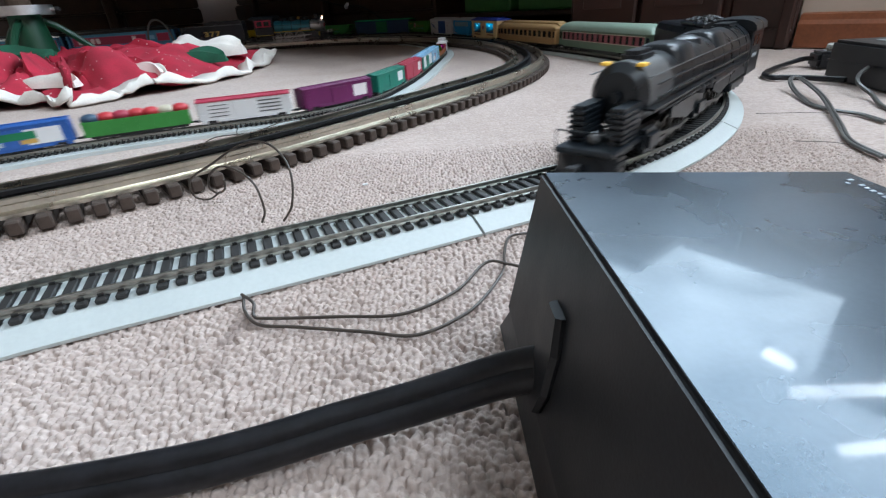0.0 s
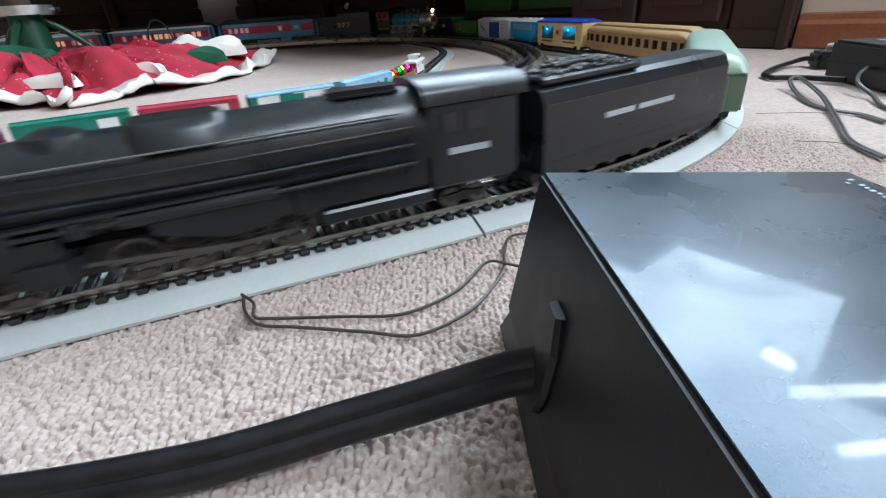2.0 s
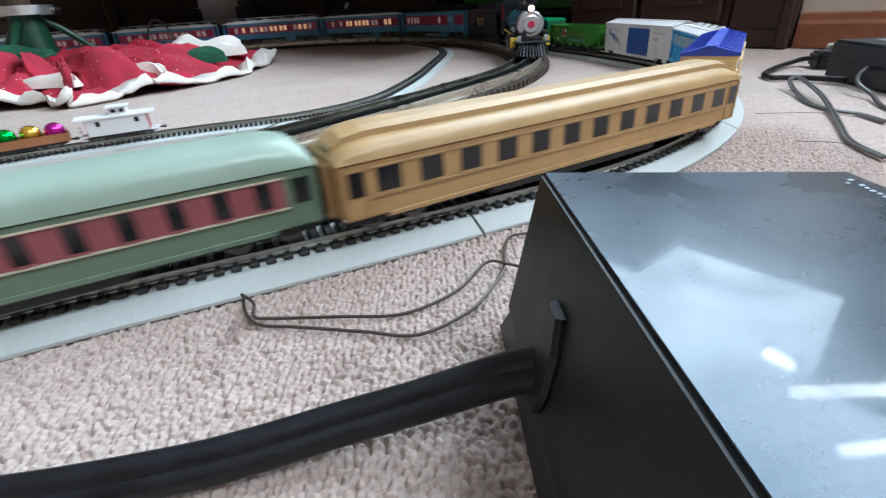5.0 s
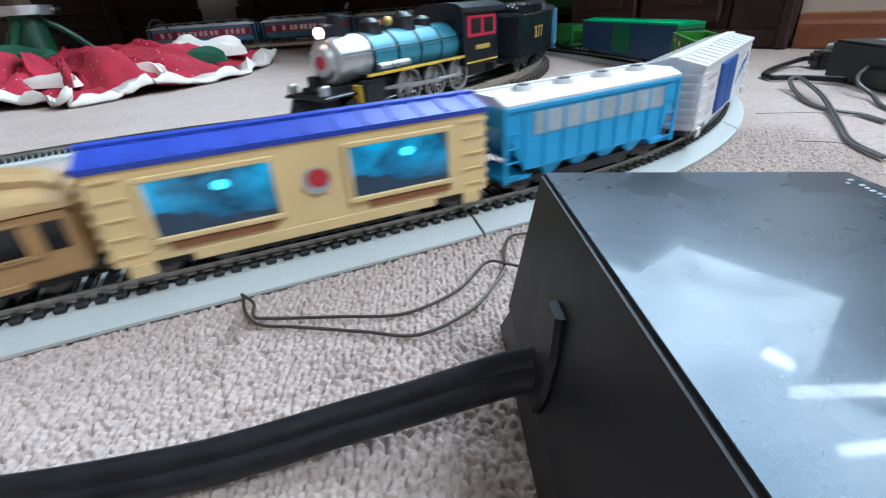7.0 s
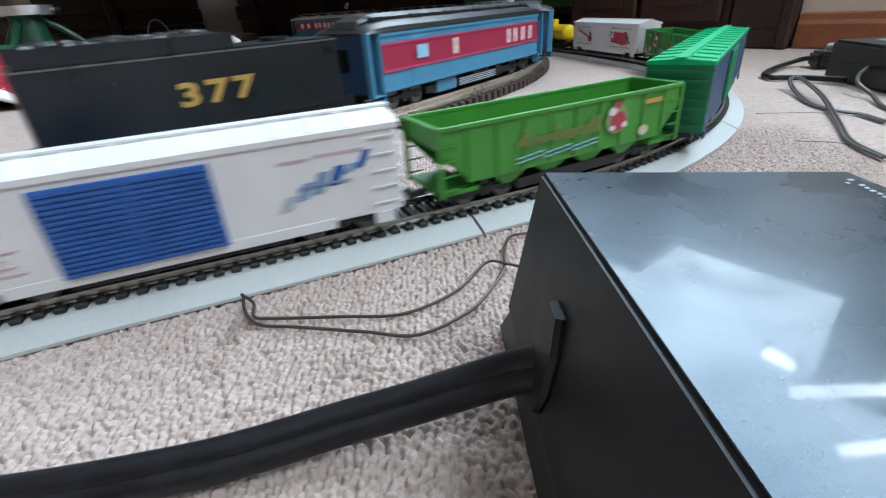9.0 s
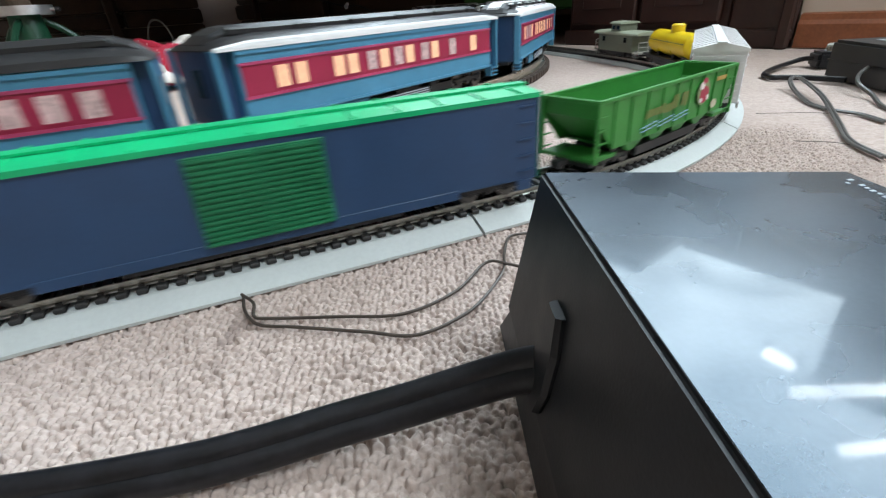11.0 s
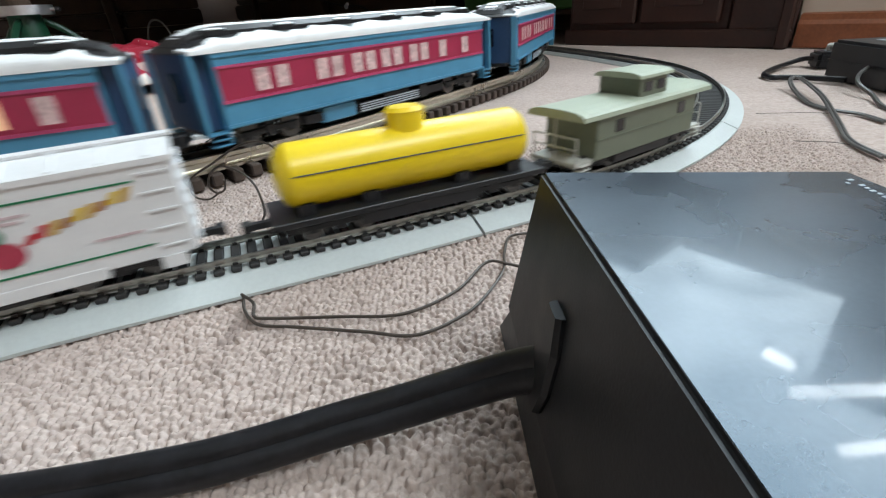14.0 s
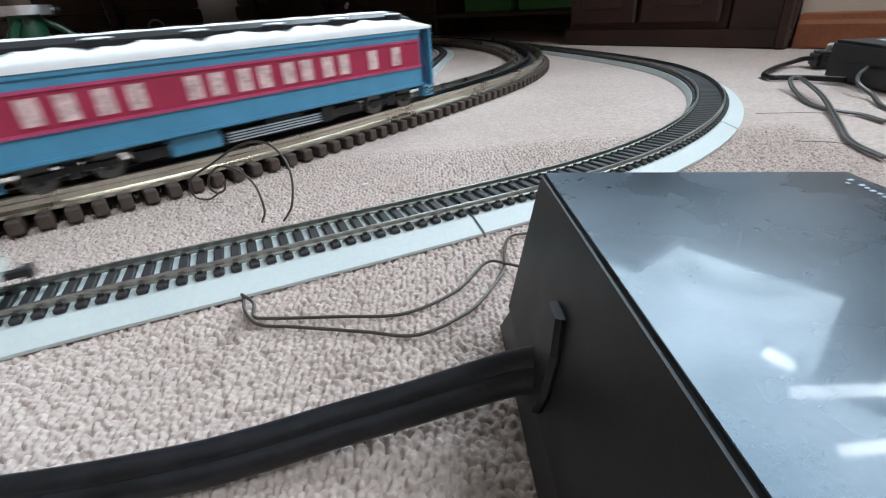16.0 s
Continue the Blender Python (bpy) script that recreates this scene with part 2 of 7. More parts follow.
def again(ob, m, parent=None):
    """Another object on the same mesh."""
    o = new(ob.name.split(".")[0], ob.data)
    o.parent = parent or ob.parent
    o.matrix_basis = m
    return o


def box(bm, x0, x1, y0, y1, z0, z1, bev=0.0, seg=1):
    r = bmesh.ops.create_cube(bm, size=1)
    vs = r["verts"]
    for v in vs:
        v.co = Vector(((x0 + x1) / 2 + v.co.x * (x1 - x0), (y0 + y1) / 2 + v.co.y * (y1 - y0), (z0 + z1) / 2 + v.co.z * (z1 - z0)))
    if bev:
        es = {e for v in vs for e in v.link_edges}
        bmesh.ops.bevel(bm, geom=list(es), offset=bev, segments=seg, affect="EDGES", clamp_overlap=True)
    return bm


def cyl(bm, p, q, r, r2=None, n=16, cap=True):
    p, q = Vector(p), Vector(q)
    d = q - p
    m = Matrix.Translation((p + q) / 2) @ d.to_track_quat("Z", "Y").to_matrix().to_4x4()
    bmesh.ops.create_cone(bm, cap_ends=cap, segments=n, radius1=r, radius2=r if r2 is None else r2, depth=d.length, matrix=m)
    return bm


def ball(bm, c, r, sx=1, sy=1, sz=1, n=12):
    bmesh.ops.create_uvsphere(bm, u_segments=n, v_segments=max(6, n // 2), radius=r, matrix=Matrix.Translation(c) @ Matrix.Diagonal((sx, sy, sz, 1)))
    return bm


def loft(bm, rings, close=True, caps=True):
    """Skin rings of equal length (lists of 3D points)."""
    rows = [[bm.verts.new(p) for p in ring] for ring in rings]
    n = len(rows[0])
    for a, b in zip(rows, rows[1:]):
        for i in range(n if close else n - 1):
            j = (i + 1) % n
            bm.faces.new((a[i], a[j], b[j], b[i]))
    if caps and close:
        bm.faces.new(rows[0])
        bm.faces.new(rows[-1])
    return bm


def prism(bm, outline, x0, x1):
    """An outline of (y, z) drawn out along x."""
    return loft(bm, [[(x0, y, z) for y, z in outline], [(x1, y, z) for y, z in outline]])


def smooth_line(pts, n=8):
    """Catmull-Rom through points."""
    pts = [Vector(p) for p in pts]
    ext = [2 * pts[0] - pts[1]] + pts + [2 * pts[-1] - pts[-2]]
    out = []
    for i in range(1, len(ext) - 2):
        a, b, c, d = ext[i - 1:i + 3]
        for k in range(n):
            t = k / n
            out.append(0.5 * (2 * b + (c - a) * t + (2 * a - 5 * b + 4 * c - d) * t * t + (3 * b - a - 3 * c + d) * t ** 3))
    return out + [pts[-1]]


def tube(bm, pts, r, n=8, flat=1.0):
    pts = [Vector(p) for p in pts]
    rings = []
    for i, p in enumerate(pts):
        d = (pts[min(i + 1, len(pts) - 1)] - pts[max(i - 1, 0)]).normalized()
        side = d.cross(Vector((0, 0, 1)))
        side = side.normalized() if side.length > 1e-4 else Vector((1, 0, 0))
        up = side.cross(d)
        rings.append([p + side * math.cos(a) * r * flat + up * math.sin(a) * r for a in (2 * math.pi * k / n for k in range(n))])
    return loft(bm, rings)


def empty(name, label, category, group="", kind="", at=None):
    ob = new(name)
    ob.empty_display_size = 0.02
    if at is not None:
        ob.matrix_basis = at
    return tagged(ob, label, category, group, kind)


B = bmesh.new


# ---- track plans: start pose, stretches of (length, curvature), and the way back behind the start ----
def plan(x, y, th, segs, behind, step=0.005):
    fwd, px, py, pt, s = [(0.0, x, y, th)], x, y, th, 0.0
    for length, k in segs:
        n = max(1, round(length / step))
        h = length / n
        for _ in range(n):
            px, py, pt, s = px + h * math.cos(pt + k * h / 2), py + h * math.sin(pt + k * h / 2), pt + k * h, s + h
            fwd.append((s, px, py, pt))
    px, py, pt, s = x, y, th, 0.0
    back = []
    for length, k in behind:
        n = max(1, round(length / step))
        h = length / n
        for _ in range(n):
            px, py, pt, s = px - h * math.cos(pt - k * h / 2), py - h * math.sin(pt - k * h / 2), pt - k * h, s - h
            back.append((s, px, py, pt))
    return np.array(back[::-1] + fwd)


def on(path, s, off=0.0, z=0.0):
    x, y, th = (np.interp(s, path[:, 0], path[:, i]) for i in (1, 2, 3))
    return Vector((x - off * math.sin(th), y + off * math.cos(th), z)), th


HO = plan(-0.2187, 0.1281, 0.5551, [(0.092, -2.1012), (0.2, 0.2705), (0.2, 2.3219), (0.2, 2.1614), (0.2, 2.1514), (0.2, 0.5914), (0.2, -0.2465), (0.2, 0.3585), (0.42, 0.1), (0.35, 2.2), (1.2, 0.1)], [(1.3, 0), (1.5, 1.7), (0.6, 0)])
OG = plan(-0.4252, 0.1975, 0.2418, [(0.384, 1.5555), (0.256, 0.3407), (0.32, 1.8216), (0.384, 1.1429), (0.384, 1.171), (0.5, 1.7483), (0.5, -0.0352), (0.6, 0.2), (1.4, 1.1)], [(0.7, 0), (1.4, 1.9), (0.5, 0)])
NG = plan(-0.574, 0.1766, 1.1036, [(0.32, -1.6714), (0.19, -1.6725), (0.19, 5.3662), (0.19, 0.7292), (0.256, 0.0688), (0.256, 1.6655), (0.384, 0.7624), (0.4, 2.2), (0.8, 0.4)], [(0.01, 0)])
_k = NG[:, 0] >= 0.27
NG = np.vstack([plan(*NG[_k][0][1:], [], [(0.25, 2.2), (0.7, 0.5), (0.7, 2.6), (1.2, 0)]) + [0.27, 0, 0, 0], NG[_k][1:]])


def ribbon(path, s0, s1, outline, step=0.01):
    """An outline of (offset, z) drawn along a plan."""
    n = max(2, int((s1 - s0) / step))
    bm = B()
    loft(bm, [[on(path, s0 + (s1 - s0) * i / n, o, z)[0] for o, z in outline] for i in range(n + 1)])
    return bm


def rail_outline(c, w, z0, z1, foot):
    return [(c - foot, z0), (c + foot, z0), (c + foot, z0 + (z1 - z0) * 0.2), (c + w * 0.35, z0 + (z1 - z0) * 0.35), (c + w * 0.35, z1 - (z1 - z0) * 0.35), (c + w, z1 - (z1 - z0) * 0.25),
            (c + w, z1), (c - w, z1), (c - w, z1 - (z1 - z0) * 0.25), (c - w * 0.35, z1 - (z1 - z0) * 0.35), (c - w * 0.35, z0 + (z1 - z0) * 0.35), (c - foot, z0 + (z1 - z0) * 0.2)]


def lay_track(name, label, path, s0, s1, gauge, rail_w, z_tie, z_rail, tie_len, tie_w, tie_gap, tie_mat, rail_mat, near, middle=False, clip_mat=None):
    t = empty(name, label, "model railway track")
    for c in (-gauge / 2, gauge / 2) + ((0.0,) if middle else ()):
        part("rail", ribbon(path, s0, s1, rail_outline(c, rail_w, z_tie[1], z_rail, rail_w * 2.0)), rail_mat if c or not middle else BLACK, t)
    bm = B()
    box(bm, -tie_w / 2, tie_w / 2, -tie_len / 2, tie_len / 2, z_tie[0], z_tie[1], tie_w * 0.12)
    if not middle:
        for c in (-gauge / 2, gauge / 2):
            for sgn in (-1, 1):
                box(bm, -tie_w * 0.25, tie_w * 0.25, c + sgn * rail_w * 2.6 - 0.0004, c + sgn * rail_w * 2.6 + 0.0004, z_tie[1], z_tie[1] + 0.0012)
    first = None
    far = B()
    s = s0
    while s < s1:
        p, th = on(path, s)
        m = Matrix.Translation(p) @ pose(0, 0, 0, 0, 0, math.degrees(th) + random.uniform(-0.5, 0.5))
        if near[0] <= s <= near[1]:
            if first is None:
                first = part("tie", bm, tie_mat, t, m=m)
            else:
                again(first, m)
        else:
            vs = box(far, -tie_w / 2, tie_w / 2, -tie_len / 2, tie_len / 2, z_tie[0], z_tie[1]).verts
            far.verts.ensure_lookup_table()
            for v in far.verts[-8:]:
                v.co = m @ v.co
        s += tie_gap
    tagged(part("far_ties", far, tie_mat, t), kind="stuff")
    return t


# ---- the room ----
def carpet():
    """Looped pile as real relief where the camera is near, one sheet with the plain rest of the floor."""
    x0, x1, y0, y1, h, cell = -0.34, 0.29, 0.0, 0.37, 0.00047, 0.0021
    nx, ny = int((x1 - x0) / h) + 1, int((y1 - y0) / h) + 1
    X, Y = np.meshgrid(np.linspace(x0, x1, nx), np.linspace(y0, y1, ny))
    rng = np.random.default_rng(4)
    cx, cy = int((x1 - x0) / cell) + 4, int((y1 - y0) / cell) + 4
    jx, jy, tone, tall, ang = (rng.random((cy, cx)) for _ in range(5))
    gi, gj = ((X - x0) / cell).astype(int) + 1, ((Y - y0) / cell).astype(int) + 1
    best, bt, bh = np.full(X.shape, 9.0), np.zeros(X.shape), np.zeros(X.shape)
    for di in (-1, 0, 1):
        for dj in (-1, 0, 1):
            i, j = gi + di, gj + dj
            px, py = x0 + (i - 1 + 0.14 + 0.72 * jx[j, i]) * cell, y0 + (j - 1 + 0.14 + 0.72 * jy[j, i]) * cell
            a = ang[j, i] * math.pi
            u, w = (X - px) * np.cos(a) + (Y - py) * np.sin(a), -(X - px) * np.sin(a) + (Y - py) * np.cos(a)
            d = np.sqrt((u / 1.12) ** 2 + (w * 1.12) ** 2) / cell
            m = d < best
            best[m], bt[m], bh[m] = d[m], tone[j, i][m], tall[j, i][m]
    edge = np.clip(np.minimum.reduce([X - x0, x1 - X, Y - y0, y1 - Y]) / 0.03, 0, 1)
    Z = (np.clip(1 - (best / 0.70) ** 2, 0, 1) ** 0.38 * (0.0026 + 0.0010 * bh) - 0.0034) * edge
    co = np.stack([X, Y, Z], -1).reshape(-1, 3)
    q = np.arange(nx * ny).reshape(ny, nx)
    faces = np.stack([q[:-1, :-1], q[:-1, 1:], q[1:, 1:], q[1:, :-1]], -1).reshape(-1, 4)
    R = 8.0
    outer = np.array([(-R, -R, 0), (R, -R, 0), (R, R, 0), (-R, R, 0)])
    n = len(co)
    a, b, c, d = q[0, 0], q[0, -1], q[-1, -1], q[-1, 0]
    co = np.vstack([co, outer])
    ring = [list(q[0, :][::-1]) + [n, n + 1], list(q[:, -1][::-1]) + [n + 1, n + 2], list(q[-1, :]) + [n + 2, n + 3], list(q[:, 0]) + [n + 3, n]]
    me = bpy.data.meshes.new("floor")
    loops = np.concatenate([faces.ravel()] + [np.array(r) for r in ring])
    starts = np.concatenate([np.arange(len(faces)) * 4, len(faces) * 4 + np.cumsum([0] + [len(r) for r in ring[:-1]])])
    me.vertices.add(len(co))
    me.vertices.foreach_set("co", co.ravel())
    me.loops.add(len(loops))
    me.loops.foreach_set("vertex_index", loops.astype(np.int32))
    me.polygons.add(len(starts))
    me.polygons.foreach_set("loop_start", starts.astype(np.int32))
    me.update(calc_edges=True)
    me.polygons.foreach_set("use_smooth", np.ones(len(starts), bool))
    at = me.attributes.new("tuft", "FLOAT", "POINT")
    # two small spills
    bt = bt * 0.40 + 0.36
    bt = bt - 0.75 * np.exp(-(((X + 0.0785) / 0.0035) ** 2 + ((Y - 0.139) / 0.009) ** 2)) - 0.22 * np.exp(-(((X + 0.032) / 0.014) ** 2 + ((Y - 0.115) / 0.008) ** 2)) - 0.18 * np.exp(-(((X + 0.082) / 0.012) ** 2 + ((Y - 0.120) / 0.010) ** 2))
    at.data.foreach_set("value", np.concatenate([np.clip(bt, 0.0, 1.0).ravel() * edge.ravel() + 0.5 * (1 - edge.ravel()), [0.5] * 4]))
    me.materials.append(CARPET)
    tagged(new("floor", me), "beige-pink berber loop pile carpet, slightly stained", "carpet", kind="structure")


carpet()

# ---- shell: a frame along the long wall, x along it, y into the room ----
WALL_H = 2.4


def slab(name, x0, x1, y0, y1, z0, z1, mat, label, cat="wall", kind="structure", bev=0.0, parent=None):
    ob = part(name, box(B(), x0, x1, y0, y1, z0, z1, bev), mat, parent, m=None if parent else ROOM)
    return ob if parent else tagged(ob, label, cat, kind=kind)


def wall_with_window(name, x0, x1, y0, y1, wx0, wx1, wz0, wz1):
    bm = B()
    box(bm, x0, wx0, y0, y1, 0, WALL_H)
    box(bm, wx1, x1, y0, y1, 0.5, WALL_H)
    box(bm, wx0, 0.0, y0, y1, 0, wz0)
    box(bm, 0.0, wx1, y0, y1, 0.502, wz0)
    box(bm, wx0, wx1, y0, y1, wz1, WALL_H)
    tagged(part(name, bm, WALL, m=ROOM), "beige painted plaster wall with a window", "wall", kind="structure")


wall_with_window("wall_north", -2.6, 3.34, -0.12, 0.0, -0.70, 1.20, 0.52, 1.6)
slab("wall_alcove", 0.0, 3.34, -0.55, -0.43, 0.0, 0.5, WALL, "beige painted plaster wall behind low furniture")
slab("wall_return", 0.003, 0.08, -0.43, -0.125, 0.0, 0.5, WALL, "beige painted plaster wall return")
slab("wall_west", -2.7, -2.6, 0.0, 4.8, 0, WALL_H, WALL, "beige painted plaster wall")
slab("wall_east", 3.34, 3.44, -0.55, 4.8, 0, WALL_H, WALL, "beige painted plaster wall")
slab("wall_south", -2.7, 3.44, 4.8, 4.9, 0, WALL_H, WALL, "beige painted plaster wall")
slab("ceiling", -2.7, 3.44, -0.6, 4.9, WALL_H, WALL_H + 0.1, CEIL, "white painted ceiling", "ceiling")
for wn, (x0, x1, y, z0, z1) in (("window_1", (-0.70, 1.20, -0.07, 0.52, 1.6)),):
    w = empty(wn, "white framed window with daylight behind it", "window", kind="structure", at=ROOM)
    bm = B()
    for a, b, c, d in ((x0, x1, z0, z0 + 0.04), (x0, x1, z1 - 0.04, z1), (x0, x0 + 0.04, z0 + 0.04, z1 - 0.04), (x1 - 0.04, x1, z0 + 0.04, z1 - 0.04), ((x0 + x1) / 2 + 0.3, (x0 + x1) / 2 + 0.32, z0 + 0.04, z1 - 0.04)):
        box(bm, a, b, y - 0.02, y + 0.02, c, d)
    part("window_frame", bm, WHITE, w)
    # deep unseen sill, added to keep window light off the far track
    part("window_sill", box(B(), 0.10, x1 + 0.08, 0.002, 0.20, z0 - 0.030, z0 - 0.004, 0.004), WHITE, w, "white board added to shade the far track")

# unseen glowing tubes, added to put bright streaks into the lid's reflection
for a, b in (((-0.102, 0.04, 0.679), (-0.156, 0.04, 0.688)), ((-0.167, 0.04, 0.744), (-0.302, 0.04, 0.639)), ((-0.267, 0.04, 0.821), (-0.356, 0.04, 0.722))):
    lamp = empty("streak_tube", "unseen glowing white tube added for streaks in the lid", "wall lamp", "strip lamps on the wall", at=ROOM)
    part("tube", cyl(B(), a, b, 0.011, n=14), STREAK_GLOW, lamp, smooth=True)
    for p in (a, b):
        part("bracket", box(B(), p[0] - 0.006, p[0] + 0.006, 0.001, 0.040, p[2] - 0.006, p[2] + 0.006, 0.001), WHITE, lamp)

# unseen dark box under the window, added to darken part of the lid's reflection
wc = empty("dark_panel", "unseen dark flat box added for the dark shape in the lid", "cabinet", at=ROOM)
part("body", box(B(), -0.72, -0.185, 0.002, 0.03, 0.30, 0.72, 0.004), BLACK, wc)
part("door", box(B(), -0.70, -0.22, 0.0305, 0.036, 0.38, 0.68, 0.003), BLACK, wc)

# cherry baseboard along the open wall
bm = B()
prism(bm, [(0.0, 0.002), (0.014, 0.002), (0.014, 0.036), (0.010, 0.042), (0.008, 0.05), (0.0, 0.052)], -2.6, -0.004)
tagged(part("baseboard", bm, BASEBOARD, m=ROOM), "reddish cherry-stained wooden baseboard", "baseboard", kind="structure")


def sideboard():
    c = empty("sideboard", "dark mahogany sideboard with panelled front against the wall", "sideboard", at=ROOM)
    part("body", box(B(), 0.10, 0.44, -0.40, 0.01, 0.012, 0.5, 0.004), CABINET, c)
    part("side_panel", box(B(), 0.0, 0.0995, 0.002, 0.016, 0.012, 0.5, 0.003), CABINET, c)
    part("plinth", box(B(), 0.0, 0.44, 0.0165, 0.026, 0.0, 0.030, 0.003), CABINET, c)
    for a, b in ((0.115, 0.265), (0.275, 0.425)):
        d = part("door", box(B(), a, b, 0.0105, 0.024, 0.04, 0.47, 0.004), CABINET, c)
        part("panel", box(B(), a + 0.03, b - 0.03, 0.0245, 0.028, 0.07, 0.44, 0.003), CABINET, d)
    part("post", box(B(), 0.0, 0.018, 0.0265, 0.034, 0.0, 0.5, 0.003), CABINET, c)


sideboard()


def dark_shelf():
    c = empty("low_shelf", "dark wooden low open shelf unit holding green boxes", "shelf", at=ROOM)
    # top carried far out, unseen, to shade the trains near the wall
    part("shade_board", box(B(), 0.445, 1.15, -0.40, 0.42, 0.24, 0.265, 0.003), DARKWOOD, c)
    part("lower_board", box(B(), 0.475, 1.13, -0.389, -0.14, 0.055, 0.068, 0.003), DARKWOOD, c)
    for x in (0.445, 1.13):
        part("side_board", box(B(), x, x + 0.02, -0.40, -0.165, 0.0, 0.2395, 0.002), DARKWOOD, c)
    part("back_board", box(B(), 0.47, 1.128, -0.40, -0.39, 0.0, 0.239), DARKWOOD, c)
    for x, w, z in ((0.49, 0.26, 0.075), (0.78, 0.2, 0.062)):
        g = tagged(part("storage_box", box(B(), x, x + w, -0.35, -0.16, 0.0685, 0.0685 + z, 0.004), PLASTIC_GREEN, m=ROOM), "dull green plastic storage box on the dark shelf", "box")
        part("lid", box(B(), x - 0.004, x + w + 0.004, -0.354, -0.156, 0.0690 + z, 0.078 + z, 0.003), PLASTIC_GREEN, g)


dark_shelf()


def log_chest():
    """Rough timber planks, their ends and seams showing."""
    c = empty("timber_bench", "low bench of rough brown timber planks against the wall", "bench", at=ROOM)
    rng = random.Random(3)
    x = 1.16
    for row, (z0, z1) in enumerate(((0.012, 0.085), (0.088, 0.17), (0.173, 0.27), (0.273, 0.36))):
        x = 1.16 - 0.2 * row * (row % 2)
        while x < 3.1:
            w = rng.uniform(0.35, 0.7)
            y1 = -0.175 + rng.uniform(-0.012, 0.012)
            part("plank", box(B(), max(1.16, x), min(3.2, x + w) - 0.004, -0.42, y1, z0, z1, 0.008, 2), DARKWOOD, c)
            x += w
    for row, (z0, z1) in enumerate(((0.012, 0.085), (0.088, 0.17), (0.173, 0.27), (0.273, 0.36))):
        y = 0.03 - 0.15 * (row % 2)
        while y < 4.6:
            w = rng.uniform(0.35, 0.7)
            x0 = 3.25 + rng.uniform(-0.02, 0.02)
            part("plank", box(B(), x0, 3.33, max(0.03, y), min(4.7, y + w) - 0.004, z0, z1, 0.008, 2), DARKWOOD, c)
            y += w
    for y in (0.5, 1.3, 2.1):
        part("upright", box(B(), 3.18, 3.225, y, y + 0.05, 0.0, 0.36, 0.006), DARKWOOD, c)
    for x in (1.9, 2.75):
        part("upright", box(B(), x, x + 0.05, -0.162, -0.126, 0.0, 0.399, 0.006), DARKWOOD, c)
    # unseen overhang added above the far track to keep it in shade
    part("shade_board", box(B(), 1.16, 3.17, -0.125, 0.85, 0.300, 0.325, 0.004), DARKWOOD, c)


log_chest()

# ---- tracks ----
HO_TOP, OG_TOP, NG_TOP = 0.0115, 0.0195, 0.0085
ho_bed = empty("track_board", "pale grey plastic strip boards under the track", "track board")
s = -2.75
while s < 3.2:
    part("board_section", ribbon(HO, s, s + 0.2485, [(-0.0272, 0.0), (0.0185, 0.0), (0.0185, 0.0014), (0.0160, 0.0058), (-0.0165, 0.0058), (-0.0272, 0.0014)], 0.012), BED, ho_bed)
    s += 0.25
lay_track("model_track", "black-tied two-rail model railway track on grey boards", HO, -2.85, 3.3, 0.0215, 0.00055, (0.0060, 0.0082), HO_TOP, 0.030, 0.0041, 0.00705, TIE, STEEL, (-0.08, 1.7))
lay_track("tinplate_track", "three-rail track with bright tubular rails on dark wooden ties", OG, -1.85, 4.6, 0.042, 0.0022, (0.001, 0.0095), OG_TOP, 0.066, 0.0076, 0.0129, WOODTIE, TINRAIL, (-0.1, 2.4), middle=True)
n_bed = empty("narrow_track_board", "pale grey plastic strip boards under the small track", "track board")
s = -1.9
while s < 2.4:
    part("board_section", ribbon(NG, s, s + 0.1985, [(-0.023, 0.0), (0.014, 0.0), (0.014, 0.0030), (-0.0225, 0.0032)], 0.012), BED, n_bed)
    s += 0.2
lay_track("small_track", "fine black-tied small-gauge model railway track on grey boards", NG, -1.95, 2.6, 0.0098, 0.0005, (0.0034, 0.0056), NG_TOP, 0.017, 0.0022, 0.0048, TIE, STEEL, (0.1, 1.4))


# ---- rolling stock: x to the rear, the camera's side is -y, z from the rail top ----
def truck(parent, x, gauge, r, wb, frame_mat=BLACK, depth=None):
    t = part("truck", B(), frame_mat, parent)
    bm = B()
    y = gauge / 2 + r * 0.30
    for sg in (-1, 1):
        box(bm, x - wb / 2 - r * 0.7, x + wb / 2 + r * 0.7, sg * y - r * 0.12, sg * y + r * 0.12, r * 0.85, r * 1.35, r * 0.08)
        for dx in (-wb / 2, wb / 2):
            box(bm, x + dx - r * 0.35, x + dx + r * 0.35, sg * y - r * 0.16, sg * y + r * 0.16, r * 0.6, r * 1.3, r * 0.06)
        box(bm, x - r * 0.45, x + r * 0.45, sg * y - r * 0.18, sg * y + r * 0.18, r * 0.55, r * 1.5, r * 0.06)
    box(bm, x - r * 0.5, x + r * 0.5, -y, y, r * 0.9, r * 2.0)
    bm.to_mesh(t.data)
    bm.free()
    bm = B()
    cyl(bm, (0, -0.0012 * r / 0.0055, 0), (0, 0.0012 * r / 0.0055, 0), r, n=14)
    cyl(bm, (0, -0.002 * r / 0.0055, 0), (0, 0.002 * r / 0.0055, 0), r * 0.35, n=8)
    w = None
    for dx in (-wb / 2, wb / 2):
        for sg in (-1, 1):
            m = pose(x + dx, sg * gauge / 2, r)
            w = part("wheel", bm, WHEEL, t, m=m) if w is None else again(w, m)
    return t


